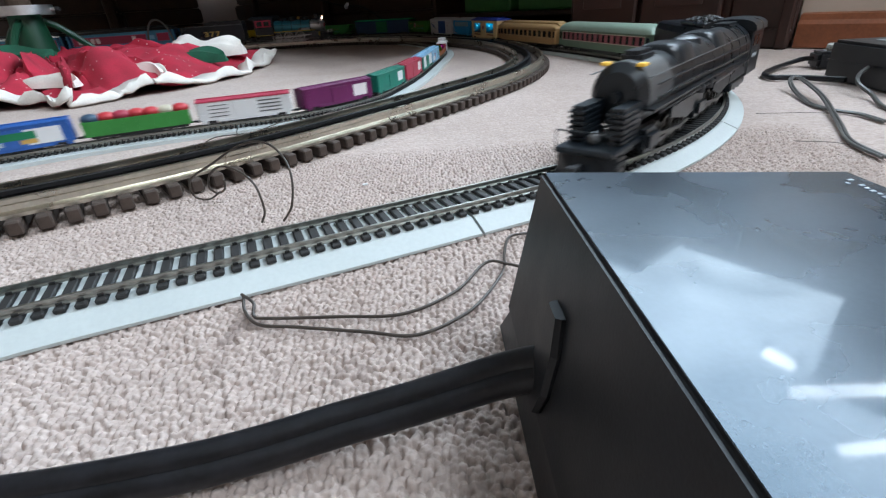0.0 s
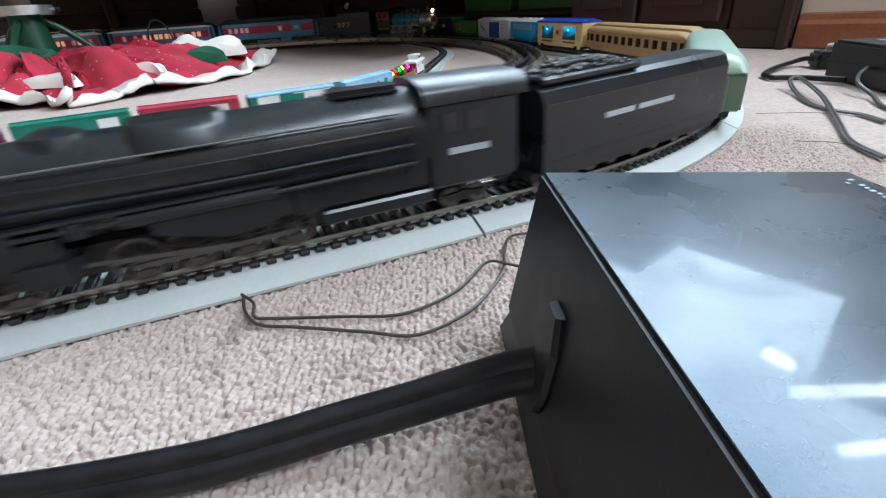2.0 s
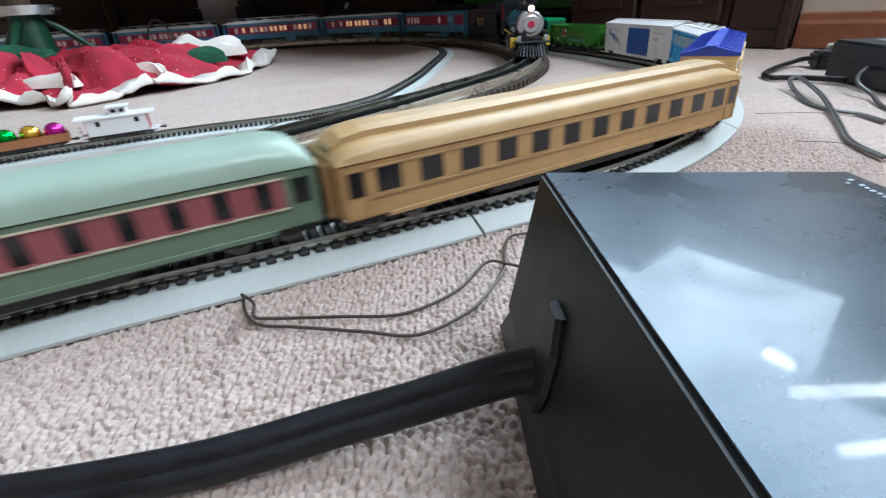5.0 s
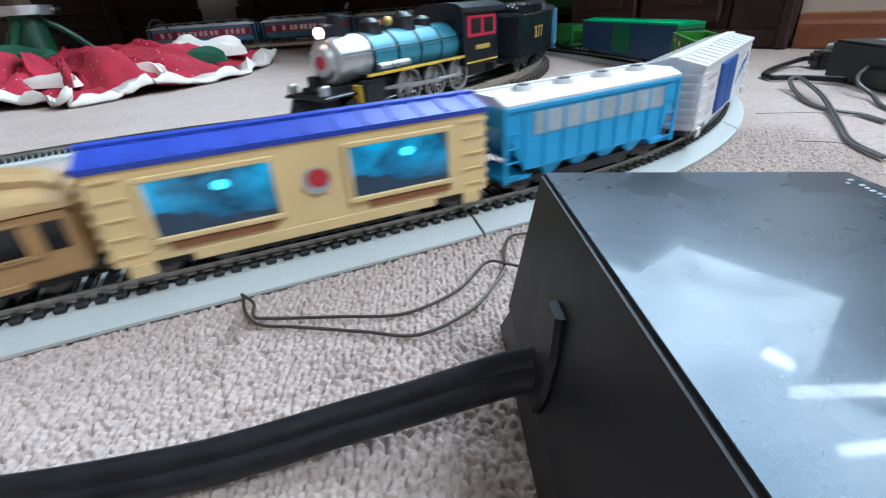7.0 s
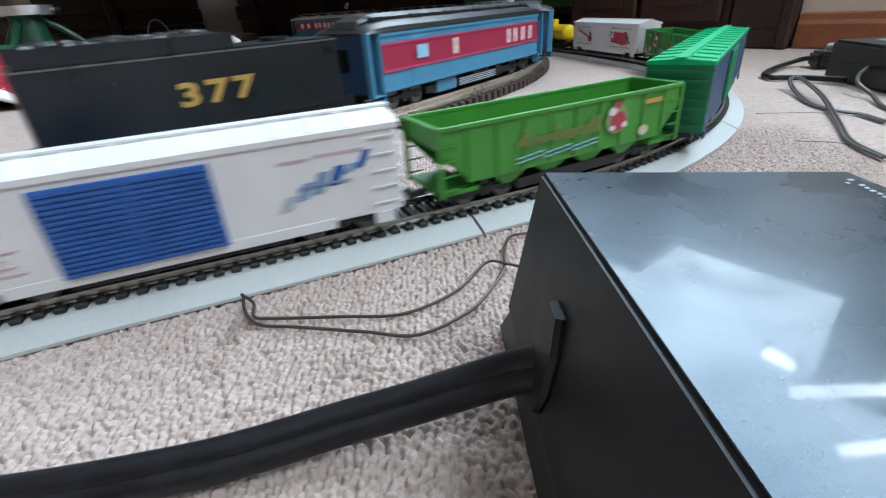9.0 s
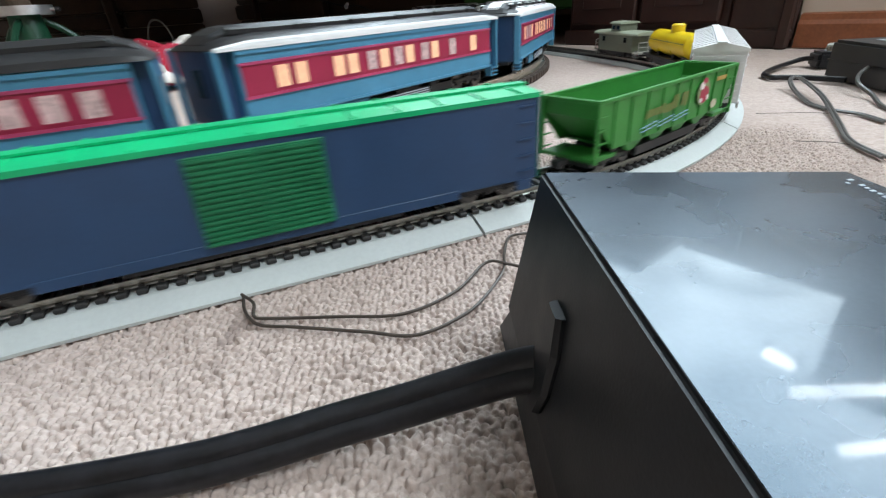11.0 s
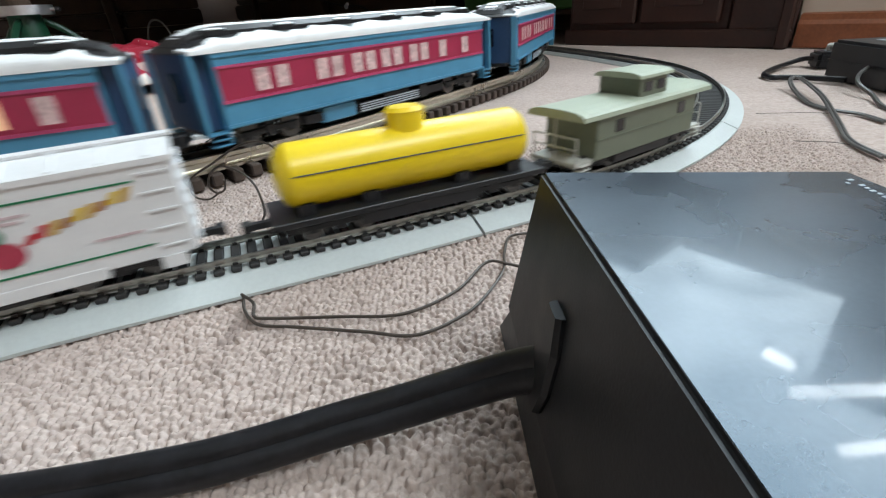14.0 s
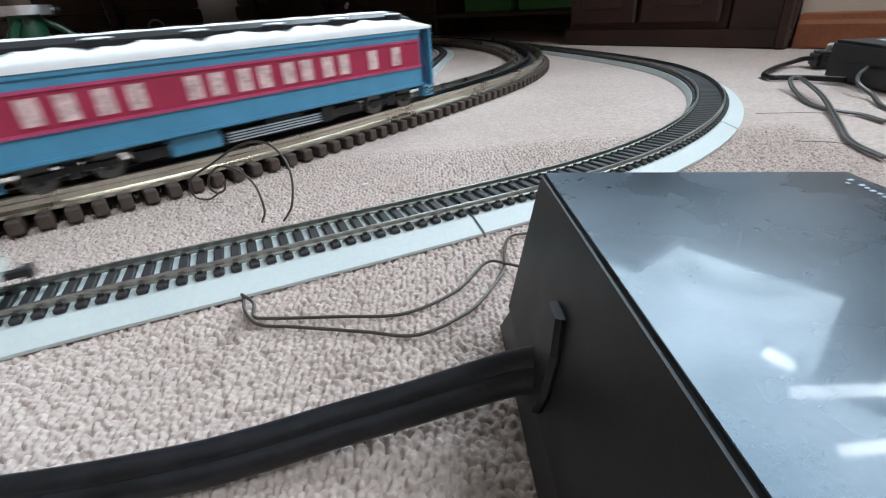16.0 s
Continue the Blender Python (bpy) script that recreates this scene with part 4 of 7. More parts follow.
def caboose(name, label, L, body, roofm, W=0.036, k=1.0, gauge=GH, rw=0.0055, z0=0.0085, ze=0.033, end=None, steps=GREY_STEP):
    c = empty(name, label, "model train car")
    Lb = L * 0.77
    part("body", box(B(), -Lb / 2, Lb / 2, -W / 2, W / 2, z0, ze, 0.0006 * k), body, c)
    part("belt_rail", box(B(), -Lb / 2, Lb / 2, -W / 2 - 0.0004 * k, W / 2 + 0.0004 * k, z0 + (ze - z0) * 0.48, z0 + (ze - z0) * 0.51), body, c)
    part("roof", prism(B(), arch_roof(W, ze, ze + 0.005 * k, ov=0.002 * k), -L / 2 + 0.001 * k, L / 2 - 0.001 * k), roofm, c)
    cw = W * 0.78
    xc = 0.006 * k
    cu = part("cupola", box(B(), xc - 0.013 * k, xc + 0.013 * k, -cw / 2, cw / 2, ze + 0.003 * k, ze + 0.0145 * k, 0.0008 * k), body, c)
    part("cupola_roof", prism(B(), arch_roof(cw, ze + 0.0142 * k, ze + 0.0175 * k, ov=0.0015 * k), xc - 0.016 * k, xc + 0.016 * k), roofm, cu)
    for sy in (-1, 1):
        for x in (-0.006, 0.006):
            part("cupola_window", box(B(), xc + (x - 0.0035) * k, xc + (x + 0.0035) * k, sy * (cw / 2 + 0.0001) - 0.0003 * k, sy * (cw / 2 + 0.0001) + 0.0003 * k, ze + 0.0068 * k, ze + 0.012 * k), DARK_GLASS, cu)
        for x in (-0.30, 0.33):
            w = part("window", box(B(), x * Lb - 0.0036 * k, x * Lb + 0.0036 * k, sy * W / 2 - 0.0004 * k, sy * W / 2 + 0.0004 * k, z0 + (ze - z0) * 0.58, z0 + (ze - z0) * 0.86), DARK_GLASS, c)
    for sg in (-1, 1):
        part("platform", box(B(), min(sg * Lb / 2, sg * L / 2), max(sg * Lb / 2, sg * L / 2), -W * 0.45, W * 0.45, z0 - 0.001 * k, z0 + 0.0012 * k), steps, c)
        if end:
            part("end_wall", box(B(), sg * Lb / 2 - 0.0002, sg * Lb / 2 + 0.0004 * k, -W / 2, W / 2, z0, ze), end, c)
        bm = B()
        for sy in (-1, 0, 1):
            x = sg * (L / 2 - 0.0015 * k)
            cyl(bm, (x, sy * W * 0.42, z0), (x, sy * W * 0.42, z0 + 0.014 * k if sy else ze + 0.004 * k), 0.0005 * k, n=6)
        cyl(bm, (x, -W * 0.42, z0 + 0.014 * k), (x, W * 0.42, z0 + 0.014 * k), 0.0005 * k, n=6)
        cyl(bm, (x, -W * 0.42, z0 + 0.008 * k), (x, W * 0.42, z0 + 0.008 * k), 0.0004 * k, n=6)
        part("end_railing", bm, steps, c)
        for sy in (-1, 1):
            bm = B()
            for i in range(3):
                box(bm, sg * (L / 2 - 0.006 * k) - 0.004 * k, sg * (L / 2 - 0.006 * k) + 0.004 * k, sy * W * 0.44 - 0.0025 * k, sy * W * 0.44 + 0.0025 * k, z0 - 0.0055 * k + i * 0.0024 * k, z0 - 0.005 * k + i * 0.0024 * k)
            part("step", bm, steps, c)
    underframe(c, L, W, gauge, rw, z0, k)
    return c


def spoked_wheel(r, w, n=12, rim=0.16):
    bm = B()
    N = 28
    outer, inner = r, r * (1 - rim)
    rings = []
    for rad, y in ((outer, -w / 2), (outer, w / 2), (inner, w / 2), (inner, -w / 2)):
        rings.append([(rad * math.cos(2 * math.pi * i / N), y, rad * math.sin(2 * math.pi * i / N)) for i in range(N)])
    loft(bm, rings + [rings[0]], caps=False)
    bmesh.ops.remove_doubles(bm, verts=bm.verts, dist=1e-6)
    loft(bm, [[(r * 0.9 * math.cos(a), y, r * 0.9 * math.sin(a)) for a in [math.radians(q) for q in range(235, 306, 10)]] + [(r * 0.55 * math.cos(a), y, r * 0.55 * math.sin(a)) for a in (math.radians(300), math.radians(240))] for y in (-w * 0.3, w * 0.3)])
    return bm


SPOKES = {}


def spokes(wheel, r, w, n, rim, mat):
    """Hub and spokes of a wheel, on meshes that all wheels of that size share."""
    a, b = r * 0.18, r * (1 - rim) * 1.02
    if r not in SPOKES:
        hub = part("hub", cyl(B(), (0, -w * 0.6, 0), (0, w * 0.6, 0), r * 0.24, n=12), mat, wheel, m=Matrix.Translation((0.00001, 0, 0)))
        SPOKES[r] = (hub.data, part("spoke", cyl(B(), (-(b - a) / 2, 0, 0), ((b - a) / 2, 0, 0), r * 0.045, n=5), mat, wheel, m=Matrix.Translation(((a + b) / 2, 0, 0))).data)
        first = 1
    else:
        o = new("hub", SPOKES[r][0])
        o.parent, o.matrix_basis = wheel, Matrix.Translation((0.00001, 0, 0))
        first = 0
    for i in range(first, n):
        o = new("spoke", SPOKES[r][1])
        o.parent, o.matrix_basis = wheel, Matrix.Rotation(2 * math.pi * i / n, 4, "Y") @ Matrix.Translation(((a + b) / 2, 0, 0))


def tapered_barrel(sections, n=32):
    """A turned body along x: (x, radius, centre height)."""
    return loft(B(), [[(x, r * math.cos(2 * math.pi * i / n), z + r * math.sin(2 * math.pi * i / n)) for i in range(n)] for x, r, z in sections])


DRIVERS = []


def big_engine(L=0.300):
    """Long articulated steam engine; front at -x."""
    c = empty("steam_engine", "large black articulated model steam engine with graphite smokebox", "model train engine")
    a = -L / 2
    part("boiler", tapered_barrel([(a + 0.062, 0.0150, 0.0345), (a + 0.064, 0.0168, 0.0345), (a + 0.16, 0.0178, 0.0345), (a + 0.23, 0.0192, 0.0340), (a + 0.262, 0.0192, 0.0340)]), ENGINE, c, smooth=True)
    part("smokebox", tapered_barrel([(a + 0.030, 0.0020, 0.0345), (a + 0.0305, 0.0120, 0.0345), (a + 0.032, 0.0145, 0.0345), (a + 0.0335, 0.0165, 0.0345), (a + 0.066, 0.0172, 0.0345)]), SMOKEBOX, c, smooth=True)
    for x in (0.085, 0.105, 0.126, 0.15, 0.176, 0.2, 0.222, 0.245):
        rb = float(np.interp(x, (0.064, 0.16, 0.23), (0.0168, 0.0178, 0.0192))) + 0.0002
        part("boiler_band", tapered_barrel([(a + x, rb, 0.0344), (a + x + 0.0010, rb + 0.00001, 0.0344)]), ENGINE, c, smooth=True)
    part("smokebox_door", cyl(B(), (a + 0.0322, 0, 0.0345), (a + 0.0280, 0, 0.0345), 0.0163, 0.0120, n=28), ENGINE, c, smooth=True)
    part("firebox", box(B(), a + 0.205, a + 0.262, -0.0190, 0.0190, 0.0135, 0.034, 0.002), ENGINE, c)
    # stack and domes
    part("chimney", box(B(), a + 0.040, a + 0.062, -0.006, 0.006, 0.0485, 0.0548, 0.002, 2), ENGINE, c)
    for x0, x1 in ((0.080, 0.112), (0.158, 0.190)):
        rings = []
        for z, f in ((0.0445, 1.35), (0.0500, 1.12), (0.0528, 0.95), (0.0540, 0.7)):
            m, hw = (x0 + x1) / 2, (x1 - x0) / 2 * (0.75 + 0.25 * f)
            rings.append([(a + m + hw * math.copysign(abs(math.cos(q)) ** 0.5, math.cos(q)), 0.0125 * f * math.copysign(abs(math.sin(q)) ** 0.5, math.sin(q)), z) for q in (2 * math.pi * i / 24 for i in range(24))])
        part("sand_dome", loft(B(), rings), ENGINE, c, smooth=True)
    part("steam_dome", loft(B(), [[(a + 0.138 + 0.010 * f * math.cos(q), 0.010 * f * math.sin(q), z) for q in (2 * math.pi * i / 20 for i in range(20))] for z, f in ((0.048, 1.1), (0.0525, 0.9), (0.0545, 0.4))]), ENGINE, c, smooth=True)
    part("turret_cover", box(B(), a + 0.226, a + 0.256, -0.008, 0.008, 0.0505, 0.0548, 0.0018, 2), ENGINE, c)
    # number boards and headlamp
    for sy in (-1, 1):
        part("number_board", box(B(), a + 0.031, a + 0.0365, sy * 0.0100 - 0.0022, sy * 0.0100 + 0.0022, 0.0488, 0.0504, 0.0003), NUMBER_GLOW, c)
    part("headlamp", cyl(B(), (a + 0.0245, 0, 0.0345), (a + 0.0290, 0, 0.0345), 0.0026, n=16), ENGINE, c)
    # running boards, pipes
    for sy in (-1, 1):
        rb = part("running_board", box(B(), a + 0.030, a + 0.235, sy * 0.0175 - 0.0035, sy * 0.0175 + 0.0035, 0.0285, 0.0296), ENGINE, c)
        for z, y, r in ((0.0335, 0.0188, 0.0007), (0.040, 0.0182, 0.0005), (0.0262, 0.0196, 0.0009)):
            part("pipe", tube(B(), smooth_line([(a + 0.04, sy * y, z), (a + 0.10, sy * (y + 0.0006), z + 0.0006), (a + 0.17, sy * (y + 0.001), z - 0.0006), (a + 0.255, sy * (y + 0.001), z)]), r, 6), ENGINE, c)
        part("handrail", cyl(B(), (a + 0.03, sy * 0.0166, 0.0445), (a + 0.25, sy * 0.0176, 0.0455), 0.0004, n=6), SMOKEBOX, c)
        for x in (0.118, 0.138):
            part("air_pump", cyl(B(), (a + x, sy * 0.0185, 0.0235), (a + x, sy * 0.0185, 0.0285), 0.004, n=12), ENGINE, c)
        part("air_tank", cyl(B(), (a + 0.15, sy * 0.0185, 0.0255), (a + 0.2, sy * 0.0185, 0.0255), 0.0030, n=14), ENGINE, c)
        part("ash_pan", box(B(), a + 0.215, a + 0.262, sy * 0.0165 - 0.003, sy * 0.0165 + 0.003, 0.0075, 0.0135, 0.001), ENGINE, c)
    # cab
    cab = part("cab", box(B(), a + 0.262, a + 0.304, -0.0200, 0.0200, 0.0125, 0.0475, 0.0012), ENGINE, c)
    part("cab_roof", prism(B(), arch_roof(0.041, 0.047, 0.0560), a + 0.260, a + 0.308), ENGINE, c, smooth=True)
    for sy in (-1, 1):
        for x in (0.271, 0.283):
            part("cab_window", box(B(), a + x - 0.004, a + x + 0.004, sy * 0.0201 - 0.0002, sy * 0.0201 + 0.0002, 0.0355, 0.0435), DARK_GLASS, cab)
        mark("lettering_bar", cab, PALE_GREY, a + 0.270, a + 0.289, 0.0265, 0.0292, 0.040, both=False) if sy < 0 else None
    # front deck
    part("front_deck", box(B(), a - 0.008, a + 0.036, -0.0165, 0.0165, 0.0135, 0.0165, 0.0008), ENGINE, c)
    for sy in (-1, 1):
        bm = B()
        for i in range(6):
            box(bm, a + 0.004, a + 0.024, sy * 0.0105 - 0.0045, sy * 0.0105 + 0.0045, 0.0175 + i * 0.0026, 0.0186 + i * 0.0026)
        box(bm, a + 0.006, a + 0.030, sy * 0.0105 - 0.0035, sy * 0.0105 + 0.0035, 0.0165, 0.0335)
        part("cooler_grille", bm, ENGINE, c)
    part("front_bell", ball(B(), (a + 0.004, 0, 0.0195), 0.0034), SMOKEBOX, c, smooth=True)
    bm = B()
    loft(bm, [[(a - 0.011, -0.004, 0.003), (a - 0.011, 0.004, 0.003), (a - 0.004, 0.0165, 0.0025), (a - 0.004, -0.0165, 0.0025)], [(a - 0.006, -0.006, 0.0150), (a - 0.006, 0.006, 0.0150), (a - 0.003, 0.0165, 0.0140), (a - 0.003, -0.0165, 0.0140)]])
    part("pilot", bm, ENGINE, c)
    coupler(c, a - 0.010, -1, 0.009)
    bm = B()
    for sy in (-1, 1):
        cyl(bm, (a - 0.008, sy * 0.015, 0.0165), (a - 0.008, sy * 0.015, 0.025), 0.0004, n=6)
    cyl(bm, (a - 0.008, -0.015, 0.025), (a - 0.008, 0.015, 0.025), 0.0004, n=6)
    part("front_railing", bm, ENGINE, c)
    # two sets of cylinders, drivers and rods
    part("frame", box(B(), a + 0.012, a + 0.285, -0.0070, 0.0070, 0.005, 0.016), BLACK, c)
    wheel = None
    for k, x0 in enumerate((0.060, 0.150)):
        for sy in (-1, 1):
            part("cylinder_block", box(B(), a + x0 - 0.034, a + x0 - 0.014, sy * 0.0165 - 0.0045, sy * 0.0165 + 0.0045, 0.0075, 0.0195, 0.0028, 2), ENGINE, c)
            part("side_rod", box(B(), a + x0 - 0.002, a + x0 + 0.054, sy * 0.0160 - 0.0005, sy * 0.0160 + 0.0005, 0.0068, 0.0086), WHEEL, c)
            part("main_rod", loft(B(), [[(a + x0 - 0.016, sy * 0.0175 + d, 0.0125), (a + x0 - 0.016, sy * 0.0175 + d, 0.0138), (a + x0 + 0.035, sy * 0.0175 + d, 0.0088), (a + x0 + 0.035, sy * 0.0175 + d, 0.0068)] for d in (-0.0005, 0.0005)]), WHEEL, c)
            for j in range(4):
                m = pose(a + x0 + j * 0.0178, sy * 0.0118, 0.0094)
                wheel = part("driving_wheel", spoked_wheel(0.0094, 0.0026, 14), WHEEL, c, m=m) if wheel is None else again(wheel, m, c)
                spokes(wheel, 0.0094, 0.0026, 14, 0.16, WHEEL)
    for sy in (-1, 1):
        for x0, x1 in ((0.066, 0.132), (0.158, 0.205)):
            part("valve_gear", loft(B(), [[(a + x0, sy * 0.0182 + d, 0.0185), (a + (x0 + x1) / 2, sy * 0.0182 + d, 0.0120), (a + x1, sy * 0.0182 + d, 0.0160), (a + x1, sy * 0.0182 + d, 0.0240), (a + x0, sy * 0.0182 + d, 0.0240)] for d in (-0.0006, 0.0006)]), ENGINE, c)
    for x in (0.006, 0.276):
        truck(c, a + x + 0.004, GH, 0.0050, 0.014)
    return c


def big_tender(L=0.155):
    c = empty("tender", "long black model tender with coal load and pale lettering", "model train engine")
    W, a = 0.038, -L / 2
    # rounded tank, coal bunker higher at the front
    prof = [(-W / 2, 0.0095), (W / 2, 0.0095), (W / 2, 0.040), (W / 2 - 0.003, 0.0455), (W / 2 - 0.007, 0.0475), (-W / 2 + 0.007, 0.0475), (-W / 2 + 0.003, 0.0455), (-W / 2, 0.040)]
    part("tank", prism(B(), prof, a + 0.004, a + L), ENGINE, c)
    part("coal_bunker", box(B(), a + 0.006, a + 0.075, -0.015, 0.015, 0.0474, 0.0510, 0.001), ENGINE, c)
    bm = B()
    rng = random.Random(5)
    for i in range(170):
        x, y = a + rng.uniform(0.010, 0.072), rng.uniform(-0.013, 0.013)
        z = 0.0505 + 0.004 * (1 - (y / 0.014) ** 2) * math.sin(math.pi * (x - a - 0.008) / 0.066)
        bmesh.ops.create_icosphere(bm, subdivisions=1, radius=rng.uniform(0.0012, 0.0024), matrix=Matrix.Translation((x, y, z)) @ Euler((rng.random() * 6, rng.random() * 6, 0)).to_matrix().to_4x4())
    tagged(part("coal", bm, COAL, c), kind="stuff")
    for z in (0.014, 0.0395):
        part("rivet_strip", box(B(), a + 0.006, a + L - 0.002, -W / 2 - 0.0002, W / 2 + 0.0002, z, z + 0.0006), ENGINE, c)
    mark("lettering_bar", c, PALE_GREY, -0.032, -0.010, 0.0282, 0.0308, W)
    mark("lettering_bar", c, PALE_GREY, -0.006, 0.024, 0.0282, 0.0308, W)
    part("frame", box(box(B(), a, a + L, -0.016, 0.016, 0.0065, 0.0095), a + 0.006, a + L - 0.006, -0.0182, 0.0182, 0.0055, 0.0094), BLACK, c)
    for x in (0.018, 0.055, 0.092, 0.130):
        truck(c, a + x, GH, 0.0052, 0.017)
    coupler(c, a + L, 1, 0.0085)
    coupler(c, a, -1, 0.0085)
    for sy in (-1, 1):
        part("ladder", box(box(B(), a + L, a + L + 0.0006, sy * 0.012 - 0.003, sy * 0.012 - 0.0024, 0.009, 0.046), a + L, a + L + 0.0006, sy * 0.012 + 0.0024, sy * 0.012 + 0.003, 0.009, 0.046), ENGINE, c)
    return c


# ---- the wide-gauge lit train ----
def polar_coach(name, label, L, pattern, lit, W=0.062, z0=0.0165, ze=0.064, zr=0.0755, baggage=False, snow=2):
    c = empty(name, label, "model train car", "blue lit passenger cars")
    part("body", box(B(), -L / 2 + 0.012, L / 2 - 0.012, -W / 2, W / 2, z0, ze, 0.001), P_BLUE, c)
    # end vestibules, darker and set in
    for sg in (-1, 1):
        x0, x1 = sorted((sg * (L / 2 - 0.012), sg * (L / 2)))
        part("vestibule", box(B(), x0, x1, -W * 0.40, W * 0.40, z0, ze, 0.001), NAVY, c)
        for sy in (-1, 1):
            part("corner_post", box(B(), sg * L / 2 - 0.0022, sg * L / 2 + 0.0008, sy * W * 0.47 - 0.003, sy * W * 0.47 + 0.003, z0 - 0.002, ze, 0.0004), P_BLUE, c)
            bm = B()
            for i in range(3):
                box(bm, sg * (L / 2 - 0.006) - 0.0055, sg * (L / 2 - 0.006) + 0.0055, sy * (W * 0.46) - 0.004, sy * (W * 0.46) + 0.004, z0 - 0.009 + i * 0.0038, z0 - 0.008 + i * 0.0038)
            box(bm, sg * (L / 2 - 0.012) - 0.0005, sg * (L / 2 - 0.012) + 0.0005, sy * W * 0.46 - 0.004, sy * W * 0.46 + 0.004, z0 - 0.009, z0 + 0.002)
            part("step", bm, P_BLUE, c)
        part("vestibule_light", box(B(), sg * L / 2 - 0.0005, sg * L / 2 + 0.0009, -0.006, 0.006, z0 + 0.018, z0 + 0.036), DARK_GLASS, c)
    zl, zh = z0 + (ze - z0) * 0.36, z0 + (ze - z0) * 0.80
    mark("window_band", c, P_RED, -L / 2 + 0.014, L / 2 - 0.014, zl, zh, W, t=0.0005)
    for z in (zl, zh):
        mark("band_moulding", c, P_LINE, -L / 2 + 0.013, L / 2 - 0.013, z - 0.0009, z + 0.0009, W, t=0.0012)
    mark("sill_moulding", c, P_BLUE, -L / 2 + 0.012, L / 2 - 0.012, z0 + 0.0012, z0 + 0.003, W, t=0.0012)
    mark("letter_board", c, P_BLUE, -L / 2 + 0.012, L / 2 - 0.012, ze - 0.0036, ze - 0.0012, W, t=0.0010)
    rng = random.Random(len(label))
    for x, w in pattern:
        for sy in (-1, 1):
            y = sy * (W / 2 + 0.0006)
            p = part("window_pane", box(B(), x * L - w / 2, x * L + w / 2, y - 0.0002, y + 0.0003, zl + 0.0035, zh - 0.0032), lit if rng.random() < 0.7 else LIT_PALE, c)
            bm = B()
            for s0, s1, p0, p1 in ((x * L - w / 2 - 0.0009, x * L + w / 2 + 0.0009, zl + 0.0026, zl + 0.0035), (x * L - w / 2 - 0.0009, x * L + w / 2 + 0.0009, zh - 0.0032, zh - 0.0024), (x * L - w / 2 - 0.0009, x * L - w / 2, zl + 0.0035, zh - 0.0032), (x * L + w / 2, x * L + w / 2 + 0.0009, zl + 0.0035, zh - 0.0032)):
                box(bm, s0, s1, y - 0.0003, y + 0.0007, p0, p1)
            part("window_frame", bm, P_RED, p)
    if baggage:
        for sy in (-1, 1):
            d = part("baggage_door", box(B(), -L * 0.34, -L * 0.24, sy * W / 2 - 0.0005, sy * W / 2 + 0.0016, z0 + 0.002, zh + 0.004, 0.0006), P_BLUE, c)
            part("door_pane", box(B(), -L * 0.315, -L * 0.265, sy * (W / 2 + 0.0017) - 0.0002, sy * (W / 2 + 0.0017) + 0.0002, zl + 0.006, zh - 0.004), PALE_BLUE, d)
    # roof: dark arch, raised middle, snow along its edges
    part("roof", shaped_roof(L, W, ze - 0.0005, zr - 0.003, taper=0.03, ov=0.0016), P_ROOF, c, smooth=True)
    rings = []
    for x, f in ((-L / 2 + 0.002, 0.1), (-L / 2 + 0.008, 0.55), (-L / 2 + 0.02, 0.9), (-L / 2 + 0.03, 1), (L / 2 - 0.03, 1), (L / 2 - 0.02, 0.9), (L / 2 - 0.008, 0.55), (L / 2 - 0.002, 0.1)):
        zt = zr - 0.009 + 0.011 * f
        rings.append([(x, W * 0.27, zr - 0.010), (x, W * 0.27, zt - 0.003 * f), (x, W * 0.2, zt), (x, -W * 0.2, zt), (x, -W * 0.27, zt - 0.003 * f), (x, -W * 0.27, zr - 0.010)])
    part("clerestory", loft(B(), rings), P_ROOF, c)
    n = 44
    for sy in (-1, 1) if snow else ():
        bm = B()
        rings = []
        for i in range(n + 1):
            x = -L / 2 - 0.001 + (L + 0.002) * i / n
            wv = (0.35 if snow == 2 else -0.22) + 0.16 * math.sin(i * 0.9 + sy) + 0.10 * math.sin(i * 2.3 + 1)
            pts = arch_roof(W, ze - 0.0005, zr - 0.003, n=24, ov=0.0016)
            if sy < 0:
                pts = [(-y, z) for y, z in pts]
            m = max(2, int(12 * min(0.75, wv + 0.22)))
            line = [pts[int(round(j * m / 8))] for j in range(9)]
            endf = min(1.0, (min(i, n - i) + 0.6) / 4.0)
            line = [(y, ze - 0.0005 + (z - ze + 0.0005) * endf) for y, z in line]
            rings.append([Vector((x, -y if sy > 0 else -y, z + 0.0013)) for y, z in line] + [Vector((x, -y, z - 0.0005)) for y, z in line[::-1]])
        part("snow_edge", loft(bm, rings), SNOW, c, smooth=True)
    for i in range(6):
        x = -L / 2 + L * (i + 0.5) / 6
        for sy in (-1, 1):
            part("roof_vent", box(B(), x - 0.008, x + 0.008, sy * W * 0.25 - 0.003, sy * W * 0.25 + 0.003, zr - 0.0045, zr + 0.0002, 0.0010), P_ROOF, c)
            if snow == 2:
                part("snow_patch", ball(B(), (x, sy * W * 0.26, zr + 0.0002), 0.006, 1.4, 0.55, 0.16), SNOW, c, smooth=True)
    rings = []
    for i in range(41):
        x = (-0.5 + i / 40) * (L - 0.014)
        f = min(1.0, (min(i, 40 - i) + 0.4) / 3)
        zt, zb = zr - 0.0045 + 0.0076 * f + 0.0003 * math.sin(i * 1.7), zr - 0.006 + 0.0078 * f
        h = W * (0.140 + 0.012 * math.sin(i * 0.8))
        rings.append([(x, h, zb), (x, h * 0.8, zt), (x, -h * 0.8, zt), (x, -h, zb)])
